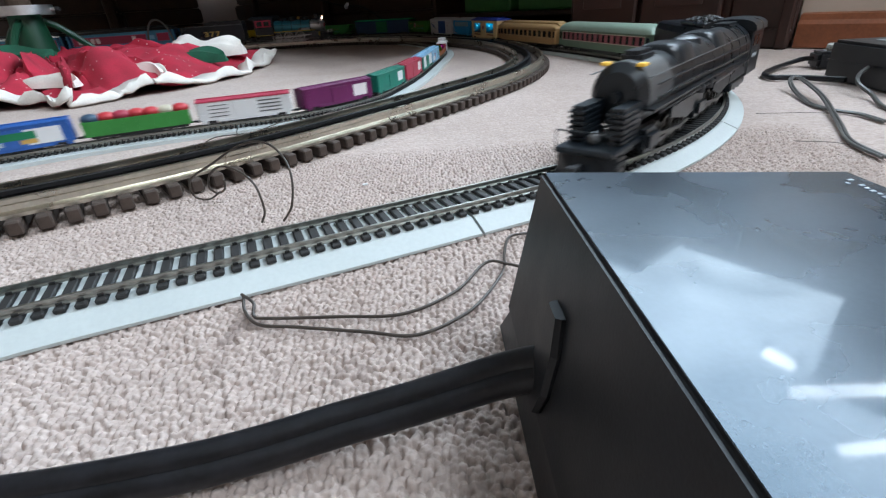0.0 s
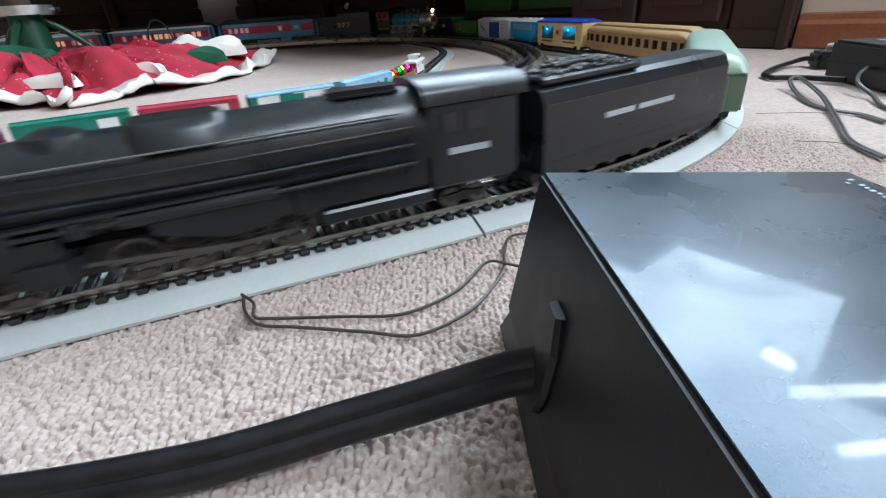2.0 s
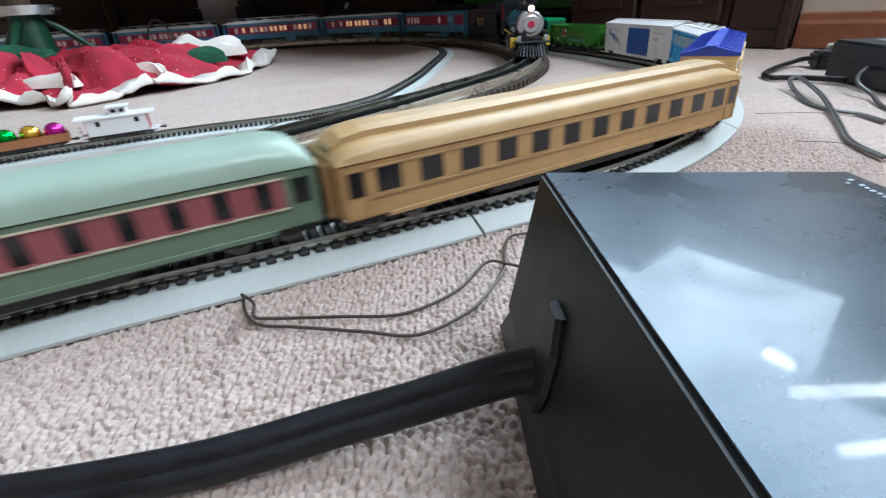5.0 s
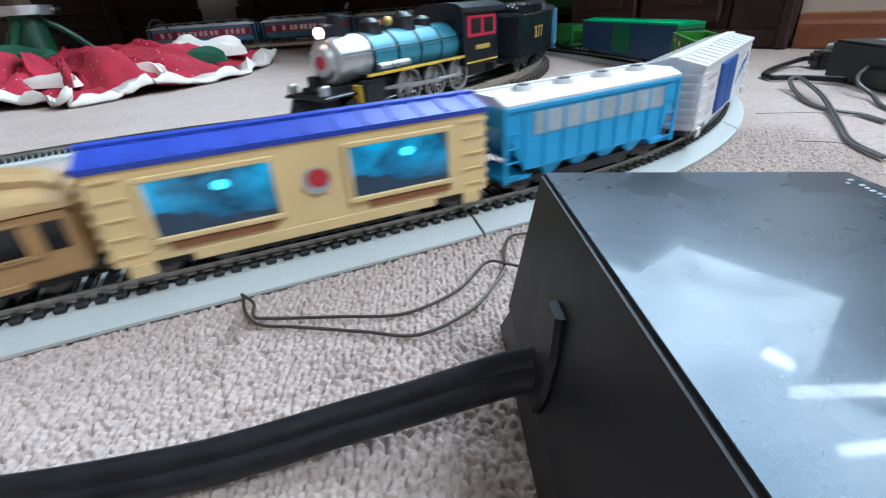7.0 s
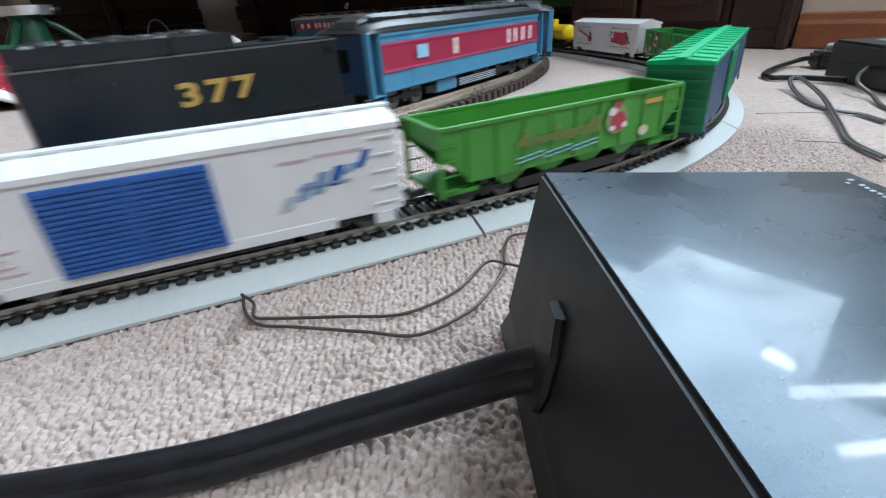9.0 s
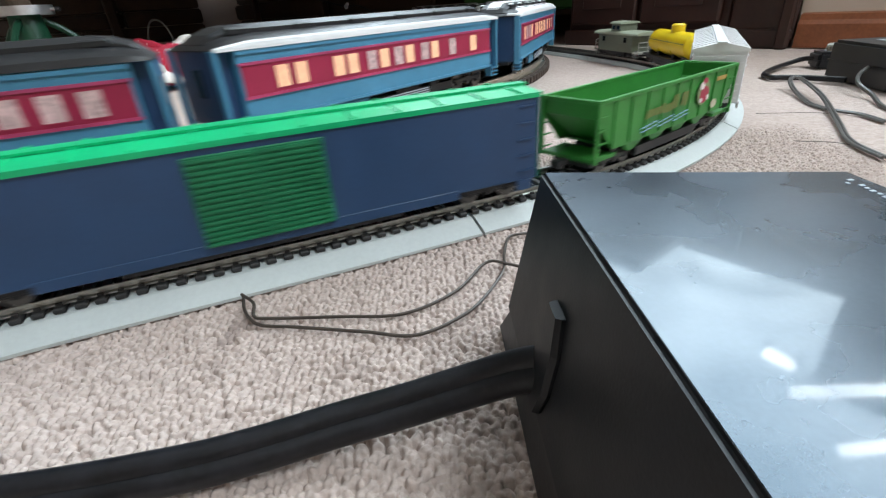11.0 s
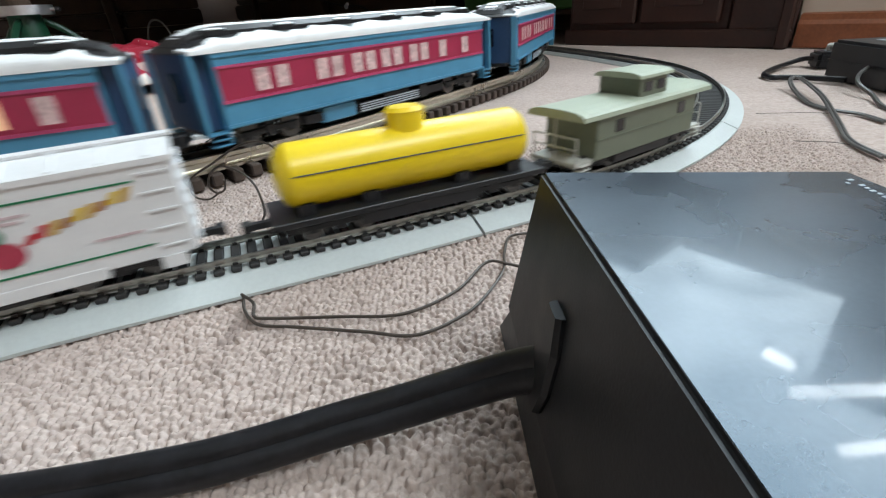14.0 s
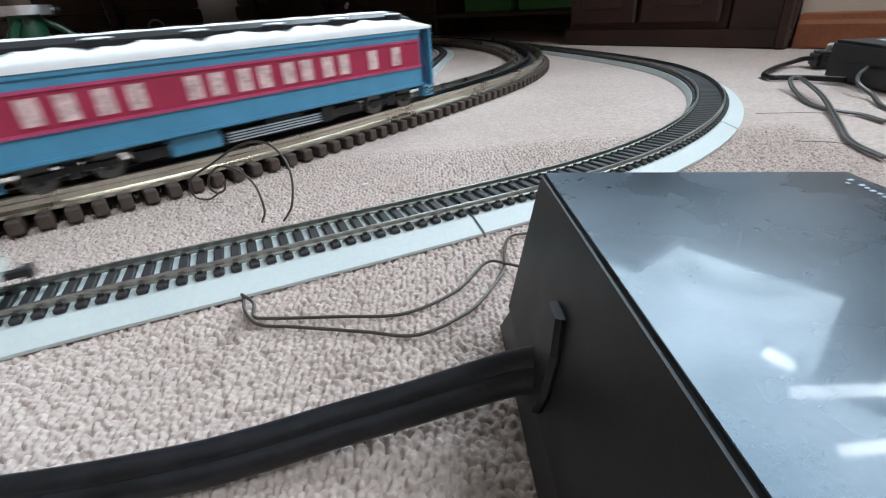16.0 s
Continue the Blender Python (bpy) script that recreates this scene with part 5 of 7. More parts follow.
    if snow == 2:
        part("ridge_snow", loft(B(), rings), SNOW, c, smooth=True)
    # underbody
    part("frame", box(box(B(), -L / 2 + 0.004, L / 2 - 0.004, -W * 0.3, W * 0.3, z0 - 0.004, z0 - 0.0003), -L * 0.26, L * 0.26, -W * 0.42, W * 0.42, z0 - 0.0105, z0 - 0.0041), BLACK, c)
    for x0, x1 in ((-0.066, -0.033), (0.0, 0.03), (0.046, 0.058)):
        part("equipment_box", box(B(), x0, x1, -W * 0.45, W * 0.45, z0 - 0.0125, z0 - 0.0003, 0.001), P_BLUE if x1 < -0.01 else BLACK, c)
    for sy in (-1, 1):
        g = part("cooler_box", box(B(), -0.030, 0.044, sy * W * 0.44 - 0.001, sy * W * 0.44 + 0.001, z0 - 0.0115, z0 - 0.0035, 0.0004), BLACK, c)
        for i in range(4):
            part("slat", box(B(), -0.029, 0.043, sy * (W * 0.44 + 0.0014) - 0.0005, sy * (W * 0.44 + 0.0014) + 0.0005, z0 - 0.0108 + i * 0.0019, z0 - 0.0100 + i * 0.0019), PALE_GREY, g)
    for sg in (-1, 1):
        t = truck(c, sg * (L / 2 - 0.046), GO, 0.0088, 0.034)
        coupler(c, sg * L / 2, sg, z0 - 0.004, 2.0)
    return c


def lit_engine(L=0.262):
    c = empty("lit_steam_engine", "black model steam engine, pale blue boiler, silver smokebox, lit headlamp", "model train engine")
    a, r = -L / 2, 0.0205
    zc = 0.047
    part("boiler", tapered_barrel([(a + 0.066, r * 0.96, zc), (a + 0.12, r, zc), (a + 0.178, r * 1.04, zc)]), L_BLUE, c, smooth=True)
    part("smokebox", tapered_barrel([(a + 0.034, 0.004, zc), (a + 0.0345, r * 0.86, zc), (a + 0.037, r * 0.98, zc), (a + 0.067, r * 0.98, zc)]), SILVER, c, smooth=True)
    part("smokebox_door", cyl(B(), (a + 0.0345, 0, zc), (a + 0.0305, 0, zc), 0.0145, 0.0115, n=24), SILVER, c, smooth=True)
    part("number_plate", cyl(B(), (a + 0.0306, 0, zc), (a + 0.0296, 0, zc), 0.0055, n=18), CAB_RED, c)
    for x in (0.068, 0.096, 0.124, 0.152):
        part("boiler_band", tapered_barrel([(a + x, r + 0.0008, zc), (a + x + 0.0018, r + 0.0008, zc)]), ENGINE, c, smooth=True)
    part("chimney", loft(B(), [[(a + 0.05 + f * math.cos(q), f * math.sin(q), z) for q in (2 * math.pi * i / 20 for i in range(20))] for z, f in ((zc + r * 0.9, 0.0080), (zc + r + 0.004, 0.0062), (zc + r + 0.013, 0.0068), (zc + r + 0.0145, 0.0082), (zc + r + 0.016, 0.0078))]), ENGINE, c, smooth=True)
    for x, rr, hh in ((0.085, 0.0095, 0.010), (0.125, 0.0105, 0.013), (0.150, 0.0085, 0.008)):
        part("dome", loft(B(), [[(a + x + f * rr * math.cos(q), f * rr * math.sin(q), z) for q in (2 * math.pi * i / 20 for i in range(20))] for z, f in ((zc + r * 0.85, 1.15), (zc + r + hh * 0.25, 0.95), (zc + r + hh * 0.7, 0.9), (zc + r + hh, 0.5), (zc + r + hh + 0.001, 0.1))]), ENGINE, c, smooth=True)
    part("bell", ball(B(), (a + 0.106, 0, zc + r + 0.0065), 0.0042, 1, 1, 1.1), GOLD, c, smooth=True)
    h = part("headlamp", box(B(), a + 0.034, a + 0.046, -0.0055, 0.0055, zc + r * 0.82, zc + r + 0.0085, 0.0015), ENGINE, c)
    part("lens", cyl(B(), (a + 0.0342, 0, zc + r + 0.0025), (a + 0.0325, 0, zc + r + 0.0025), 0.0044, n=18), LAMP_GLOW, h)
    # cab
    cab = part("cab", box(B(), a + 0.178, a + 0.236, -0.0290, 0.0290, 0.0235, 0.0765, 0.001), ENGINE, c)
    part("cab_roof", prism(B(), arch_roof(0.060, 0.0755, 0.0860, ov=0.002), a + 0.172, a + 0.246), ENGINE, c, smooth=True)
    for sy in (-1, 1):
        w = part("cab_window_surround", box(B(), a + 0.183, a + 0.231, sy * 0.0292 - 0.0004, sy * 0.0292 + 0.0010, 0.0515, 0.0725, 0.0005), CAB_RED, cab)
        for x0, x1 in ((0.188, 0.204), (0.210, 0.226)):
            part("window", box(B(), a + x0, a + x1, sy * 0.0302 - 0.0002, sy * 0.0302 + 0.0005, 0.0550, 0.0695), DARK_GLASS, w)
        mark("lettering_bar", cab, GOLD, a + 0.196, a + 0.220, 0.0385, 0.0430, 0.058, both=False) if sy < 0 else None
        part("cab_stripe", box(B(), a + 0.180, a + 0.234, sy * 0.0292 - 0.0002, sy * 0.0292 + 0.0004, 0.0255, 0.0270), STRIPE, cab)
        rb = part("running_board", box(B(), a + 0.052, a + 0.180, sy * 0.0225 - 0.0055, sy * 0.0225 + 0.0055, 0.0335, 0.0350), ENGINE, c)
        part("board_stripe", box(B(), a + 0.052, a + 0.180, sy * 0.0281 - 0.0002, sy * 0.0281 + 0.0005, 0.0328, 0.0352), STRIPE, rb)
        part("handrail", cyl(B(), (a + 0.036, sy * 0.0222, zc + 0.006), (a + 0.178, sy * 0.0228, zc + 0.007), 0.0006, n=6), ENGINE, c)
        part("air_tank", cyl(B(), (a + 0.07, sy * 0.0215, 0.0385), (a + 0.105, sy * 0.0215, 0.0385), 0.0036, n=14), SILVER, c)
        part("cylinder", box(B(), a + 0.042, a + 0.068, sy * 0.0255 - 0.0065, sy * 0.0255 + 0.0065, 0.0115, 0.0305, 0.003, 2), ENGINE, c)
        part("cylinder_trim", box(B(), a + 0.0412, a + 0.0425, sy * 0.0255 - 0.0055, sy * 0.0255 + 0.0055, 0.0135, 0.0285, 0.001), STRIPE, c)
        part("crosshead_guide", box(B(), a + 0.066, a + 0.095, sy * 0.0290 - 0.0010, sy * 0.0290 + 0.0010, 0.0205, 0.0222), SPOKE, c)
    part("frame", box(B(), a + 0.02, a + 0.23, -0.0150, 0.0150, 0.010, 0.028), BLACK, c)
    part("pilot_deck", box(B(), a + 0.010, a + 0.05, -0.0260, 0.0260, 0.0205, 0.0235, 0.001), ENGINE, c)
    pilot = part("pilot", box(B(), a + 0.0125, a + 0.0165, -0.0205, 0.0205, 0.0190, 0.0212, 0.0005), ENGINE, c)
    for i in range(11):
        bm = B()
        y = -0.0235 + 0.0047 * i
        tip = a - 0.004 + abs(y) * 0.55
        loft(bm, [[(tip, y - 0.0011, 0.0025), (tip, y + 0.0011, 0.0025), (tip + 0.003, y + 0.0011, 0.0025), (tip + 0.003, y - 0.0011, 0.0025)], [(a + 0.013, y * 0.8 - 0.0011, 0.0205), (a + 0.013, y * 0.8 + 0.0011, 0.0205), (a + 0.016, y * 0.8 + 0.0011, 0.0205), (a + 0.016, y * 0.8 - 0.0011, 0.0205)]])
        part("pilot_bar", bm, ENGINE, pilot)
    for sy in (-1, 1):
        part("flag_lamp", box(B(), a + 0.012, a + 0.018, sy * 0.02 - 0.003, sy * 0.02 + 0.003, 0.0237, 0.032, 0.0008), SILVER, c)
    part("air_pump", cyl(B(), (a + 0.03, 0.012, 0.0237), (a + 0.03, 0.012, 0.036), 0.005, n=12), ENGINE, c)
    wheel, rods = None, []
    for x in (0.103, 0.138, 0.173):
        for sy in (-1, 1):
            m = pose(a + x, sy * 0.0215, 0.0162)
            wheel = part("driving_wheel", spoked_wheel(0.0162, 0.0042, 14, 0.14), SPOKE, c, m=m) if wheel is None else again(wheel, m, c)
            spokes(wheel, 0.0162, 0.0042, 14, 0.14, SPOKE)
            DRIVERS.append((wheel, a + x, sy * 0.0215))
    for sy in (-1, 1):
        rods.append(part("side_rod", box(B(), a + 0.100, a + 0.176, sy * 0.0262 - 0.0009, sy * 0.0262 + 0.0009, -0.0014, 0.0014, 0.0004), SPOKE, c, m=pose(0, 0, 0.0162)))
        part("main_rod", loft(B(), [[(a + 0.070, sy * 0.0285 + d, 0.0195), (a + 0.070, sy * 0.0285 + d, 0.0220), (a + 0.139, sy * 0.0285 + d, 0.0185), (a + 0.139, sy * 0.0285 + d, 0.0150)] for d in (-0.0009, 0.0009)]), SPOKE, c)
    truck(c, a + 0.038, GO, 0.0085, 0.0)
    return c


def lit_tender(L=0.178):
    c = empty("lettered_tender", "black model tender with gold road number 377", "model train engine")
    a, W = -L / 2, 0.060
    part("tank", box(B(), a + 0.004, a + L - 0.002, -W / 2, W / 2, 0.0165, 0.0600, 0.0016, 2), ENGINE, c)
    for x0, x1, y0, y1 in ((a + 0.006, a + 0.11, -W / 2 + 0.001, -W / 2 + 0.003), (a + 0.006, a + 0.11, W / 2 - 0.003, W / 2 - 0.001), (a + 0.108, a + 0.11, -W / 2 + 0.0032, W / 2 - 0.0032)):
        part("coal_board", box(B(), x0, x1, y0, y1, 0.0602, 0.0680), ENGINE, c)
    bm = B()
    rng = random.Random(8)
    for i in range(160):
        x, y = a + rng.uniform(0.012, 0.104), rng.uniform(-0.025, 0.025)
        bmesh.ops.create_icosphere(bm, subdivisions=1, radius=rng.uniform(0.002, 0.004), matrix=Matrix.Translation((x, y, 0.0618 + 0.006 * (1 - (y / 0.026) ** 2))) @ Euler((rng.random() * 6, rng.random() * 6, 0)).to_matrix().to_4x4())
    tagged(part("coal", bm, COAL, c), kind="stuff")
    part("hatch", cyl(B(), (a + 0.145, 0, 0.0602), (a + 0.145, 0, 0.0625), 0.009, n=18), ENGINE, c)
    for z in (0.0185, 0.0580):
        part("beading", box(B(), a + 0.004, a + L - 0.002, -W / 2 - 0.0005, W / 2 + 0.0005, z, z + 0.0009), SMOKEBOX if z > 0.05 else ENGINE, c)
    for sy in (-1, 1):
        fc = bpy.data.curves.new("road_number", "FONT")
        fc.body, fc.size, fc.extrude, fc.align_x, fc.align_y = "377", 0.0190, 0.0002, "CENTER", "CENTER"
        fc.offset = 0.0006
        fc.space_character = 1.25
        fc.materials.append(GOLD)
        o = new("road_number", fc)
        o.parent = c
        o.matrix_basis = pose(0.004, sy * (W / 2 + 0.0004), 0.040, 90, 0, 0 if sy < 0 else 180) @ Matrix.Diagonal((1.45, 1, 1, 1))
        o["label"] = "gold serif road number"
    part("frame", box(B(), a, a + L, -W * 0.42, W * 0.42, 0.0115, 0.0162), BLACK, c)
    for x in (0.038, 0.14):
        truck(c, a + x, GO, 0.0088, 0.034)
    coupler(c, a + L, 1, 0.0125, 2.0)
    coupler(c, a, -1, 0.0125, 2.0)
    return c


# ---- trains: (thing, front, rear) as distances along the plan at the start of the clip ----
V_HO, V_OG = 0.185, 0.228


def stretch(thing, f, fz=1.0):
    """Lengthen a vehicle along x and raise it along z; wheels and loose patches keep their shape and only move."""
    for o in thing.children_recursive:
        if o.matrix_basis.translation.length > 1e-6:
            o.matrix_basis = Matrix.Translation((o.matrix_basis.translation.x * (f - 1), 0, 0)) @ o.matrix_basis
        elif o.type == "MESH":
            for v in o.data.vertices:
                v.co.x *= f
                v.co.z *= fz
    return thing


def white_boxcar():
    c = boxcar("boxcar", "white model boxcar with blue ribbed double doors", 0.160, WHITE, WHITE, door=BLUE_DOOR, doorw=0.31, door_x=-0.010)
    z0, ze, W = 0.0085, 0.046, 0.036
    for x, z, w, h, mt in ((0.033, 0.0090, 0.0045, 0.006, PALE_GREY), (0.040, 0.0125, 0.0040, 0.007, FAINT_BLUE), (0.0455, 0.0140, 0.0045, 0.009, FAINT_BLUE), (0.052, 0.0165, 0.0040, 0.008, BLUE_DOOR), (0.0575, 0.0205, 0.0035, 0.004, FAINT_BLUE), (0.063, 0.0220, 0.0030, 0.007, BLUE_DOOR)):
        mark("picture_patch", c, mt, x, x + w, z0 + z, z0 + z + h, W, slant=0.0035)
    mark("picture_patch", c, FAINT_BLUE, 0.041, 0.060, z0 + 0.0175, z0 + 0.0184, W, slant=0.0005, y=W / 2 + 0.0004)
    for x0, x1, z in ((0.036, 0.046, 0.0285), (0.048, 0.067, 0.0293)):
        mark("lettering_bar", c, FAINT_PRINT, x0, x1, z0 + z, z0 + z + 0.0011, W)
    for x0, x1 in ((-0.066, -0.055), (-0.053, -0.043)):
        mark("lettering_bar", c, FAINT_PRINT, x0, x1, z0 + 0.0285, z0 + 0.0300, W)
    mark("lettering_bar", c, FAINT_PRINT, -0.054, -0.046, z0 + 0.0200, z0 + 0.0245, W)
    for i in range(4):
        mark("lettering_bar", c, FAINT_PRINT, -0.057 + 0.002 * (i % 2), -0.043 - 0.002 * (i % 3), z0 + 0.006 + i * 0.0028, z0 + 0.0068 + i * 0.0028, W)
    return c


def white_reefer():
    c = boxcar("reefer", "white model reefer car with red and gold printed emblems", 0.160, WHITE, WHITE, door=WHITE, doorw=0.16, ribs=False)
    z0, W = 0.0085, 0.036
    for x, w, lo, hi in ((-0.0590, 0.007, 0.0105, 0.0275), (-0.0520, 0.008, 0.0095, 0.0260), (-0.0440, 0.008, 0.0105, 0.0265), (-0.0360, 0.007, 0.0115, 0.0270), (-0.0290, 0.006, 0.0120, 0.0185)):
        mark("print_panel", c, CRIMSON, x, x + w - 0.00015, z0 + lo, z0 + hi, W, slant=0.0010)
    for x, z, w in ((-0.058, 0.0190, 0.014), (-0.042, 0.0200, 0.012), (-0.050, 0.0148, 0.018)):
        mark("script_stroke", c, MAROON, x, x + w, z0 + z, z0 + z + 0.0008, W, y=W / 2 + 0.0004, slant=0.0006)
    for x, z, w, h in ((-0.063, 0.0165, 0.005, 0.006), (-0.0665, 0.0125, 0.004, 0.003), (-0.026, 0.0235, 0.004, 0.004), (-0.023, 0.0205, 0.003, 0.002)):
        mark("print_leaf", c, DOOR_GREEN, x, x + w, z0 + z, z0 + z + h, W, slant=0.0025, y=W / 2 + 0.0004)
    for z in (0.006, 0.031):
        mark("print_line", c, DOOR_GREEN, -0.066, -0.022, z0 + z, z0 + z + 0.0007, W)
        mark("print_line", c, DOOR_GREEN, 0.026, 0.068, z0 + z, z0 + z + 0.0007, W)
    for i in range(3):
        mark("lettering_bar", c, WHITE_PINK, -0.056, -0.026, z0 + 0.0072 - i * 0.0016, z0 + 0.0080 - i * 0.0016, W)
    disc("round_emblem", c, CRIMSON, 0.031, z0 + 0.0145, 0.0046, W, 1.35)
    disc("emblem_leaf", c, DOOR_GREEN, 0.030, z0 + 0.0215, 0.003, W + 0.001, 1.2)
    for k in range(9):
        x, z = 0.036 + 0.0033 * k, 0.0165 + 0.0011 * k + 0.0006 * math.sin(k * 2.1)
        mark("script_stroke", c, (BROWN_PRINT, GOLD, STRIPE)[(k * 2) % 3] if k > 1 else RED, x, x + 0.0026, z0 + z, z0 + z + 0.0034 + 0.0008 * (k % 3), W, slant=0.0022)
    for x0, x1, z in ((0.030, 0.040, 0.0265), (0.030, 0.038, 0.0245), (0.053, 0.066, 0.0120)):
        mark("lettering_bar", c, FAINT_PRINT, x0, x1, z0 + z, z0 + z + 0.0010, W)
    part("door_handle", box(B(), -0.002, 0.010, -W / 2 - 0.0026, -W / 2 - 0.0012, z0 + 0.014, z0 + 0.0152), WHITE, c)
    return c


def printed_hopper(second):
    c = hopper("hopper", "open grass-green model hopper car with red emblem" if not second else "open green model hopper car with red cherry print", 0.148, HOP_GREEN2 if not second else HOP_GREEN, ze=0.0405)
    z0, W = 0.0095, 0.0380
    rng = random.Random(7 + second)
    # unreadable script: slanting strokes of uneven height
    x = -0.036
    while x < 0.012:
        w = rng.uniform(0.0022, 0.0040)
        if rng.random() < 0.85:
            mark("script_stroke", c, SCRIPT_DULL, x, x + w * 0.8, z0 + 0.0145 + rng.uniform(0, 0.0015), z0 + rng.choice((0.0195, 0.0205, 0.0235)), W, slant=0.0012)
        x += w + 0.0006
    ex = 0.026 if not second else 0.030
    disc("emblem_ground", c, EMBLEM_PALE, ex, z0 + 0.0195, 0.0078, W - 0.0003)
    disc("round_emblem", c, CRIMSON, ex + 0.0008, z0 + 0.0180, 0.0052, W, 1.1)
    disc("print_patch", c, WHITE_PINK, ex - 0.0034, z0 + 0.0238, 0.0022, W + 0.0006, 1.3)
    disc("print_patch", c, CRIMSON, ex - 0.0006, z0 + 0.0266, 0.0018, W + 0.0006, 1.6)
    disc("print_patch", c, WHITE_PINK, ex + 0.0052, z0 + 0.0158, 0.0016, W + 0.0006, 1.0)
    disc("print_patch", c, WHITE_PINK, ex - 0.0030, z0 + 0.0150, 0.0013, W + 0.0006, 1.4)
    mark("lettering_bar", c, GOLD, 0.046, 0.058, z0 + 0.024, z0 + 0.0265, W)
    disc("print_patch", c, CREAM, 0.046, z0 + 0.010, 0.0028, W, 1.3)
    for k in range(9):
        for dz in (0.0, 0.0022):
            mark("print_wave", c, PALE_BLUE, -0.036 + k * 0.0056, -0.0312 + k * 0.0056, z0 + 0.0078 + dz + 0.0006 * (k % 3), z0 + 0.0084 + dz + 0.0006 * (k % 3), W, slant=0.0012)
    return c


def engine_train():
    t = [(stretch(big_engine(), 1.08, 1.09), 0.315, 0.639), (stretch(big_tender(), 1.09, 1.09), 0.648, 0.817),
         (coach_ho("passenger_coach", "sage-green model coach with maroon window band", 0.268, COACH_GREEN, COACH_ROOF, MAROON, CREAM, 15), 0.834, 1.102),
         (coach_ho("tan_coach", "tan plastic model coach with raised clerestory roof", 0.276, TAN, TAN_ROOF, TAN, TAN_ROOF, 12, clerestory=True, hw=0.0058), 1.108, 1.385),
         (stretch(aquarium_car(), 1.075), 1.394, 1.552)]
    b = hopper("covered_hopper", "bright blue model covered hopper with white hatched roof", 0.122, SKY_BLUE, covered=(WHITE, GREY_BLUE))
    t += [(b, 1.559, 1.682), (stretch(white_boxcar(), 1.13), 1.697, 1.880), (stretch(printed_hopper(False), 1.07), 1.895, 2.055)]
    t += [(boxcar("high_boxcar", "navy-blue model boxcar with bright green roof and green door", 0.256, NAVY, MID_GREEN, end=DOOR_GREEN, door=DOOR_GREEN, doorw=0.20, steps=NAVY, zr=0.0525, ze=0.049), 2.063, 2.322)]
    t += [(stretch(printed_hopper(True), 1.07), 2.350, 2.509), (stretch(white_reefer(), 1.16), 2.530, 2.718), (stretch(tank_car(), 1.16), 2.745, 2.884)]
    t += [(caboose("caboose", "olive-grey model caboose with cupola and pale end steps", 0.122, OLIVE, OLIVE_ROOF, ze=0.0315), 2.897, 3.018)]
    return t


def lit_train():
    W1 = [(x, 0.0105) for x in (-0.36, -0.31)] + [(x, 0.0105) for x in (-0.20, -0.155, -0.09, -0.045, 0.01, 0.055, 0.12, 0.165, 0.25, 0.36)]
    W2 = [(x, 0.0095) for x in (-0.385, -0.335, -0.28, -0.23, -0.13, -0.085, -0.03, 0.015, 0.07, 0.115, 0.17, 0.215, 0.30, 0.375)]
    WB = [(x, 0.011) for x in (-0.12, 0.22, 0.27, 0.33, 0.39)]
    t = [(stretch(lit_engine(), 1.09, 0.95), 1.965, 2.251), (stretch(lit_tender(), 1.11, 1.08), 2.256, 2.454)]
    t += [(polar_coach("baggage_coach", "blue model baggage coach with red band and few lit windows", 0.314, WB, LIT_PALE, baggage=True, snow=0), 2.476, 2.791)]
    for k, (f, r, p, l) in enumerate(((2.811, 3.125, W1, LIT_WARM), (3.148, 3.457, W2, LIT_WARM), (3.477, 3.797, W1, LIT_PALE), (3.820, 4.148, W2, LIT_PALE))):
        warm = l is LIT_WARM
        L = 0.314 if k < 3 else 0.327
        t += [(polar_coach("lit_coach", "blue model coach with red band, %s roof and %s windows" % ("snowy" if k else "dark", "glowing warm" if warm else "pale lit"), L, p, l, snow=2 if k else 1), f, r)]
    return t


def gondola(name, label, L, mat, load):
    c = empty(name, label, "model train car")
    k, W = 0.55, 0.0190
    top = 0.0120 if name == "bauble_gondola" else 0.0180
    bm = B()
    for sy in (-1, 1):
        box(bm, -L / 2, L / 2, sy * W / 2 - 0.0005, sy * W / 2 + 0.0005, 0.005, top)
    for sg in (-1, 1):
        box(bm, sg * L / 2 - 0.0005, sg * L / 2 + 0.0005, -W / 2 + 0.0005, W / 2 - 0.0005, 0.005, top)
    box(bm, -L / 2, L / 2, -W / 2 + 0.0005, W / 2 - 0.0005, 0.005, 0.0058)
    part("body", bm, mat, c)
    for i in range(7):
        x = -L / 2 + L * (i + 0.5) / 7
        for sy in (-1, 1):
            part("side_stake", box(B(), x - 0.0005, x + 0.0005, sy * (W / 2 + 0.0008) - 0.0003, sy * (W / 2 + 0.0008) + 0.0003, 0.0052, top - 0.0002), mat, c)
    rng = random.Random(len(name))
    n = len(load)
    for i, lm in enumerate(load):
        x = -L / 2 + L * (i + 0.5) / n
        part("bauble" if name == "bauble_gondola" else "load_bundle", ball(B(), (x, rng.uniform(-0.002, 0.002), top + 0.001), 0.0082 if n < 6 else 0.0062, 1.0 if n < 6 else 1.3, 1.0, 1.0 if n < 6 else 0.8, n=16), lm, c, smooth=True)
    underframe(c, L, W, GN, 0.0030, 0.005, 0.55)
    return c


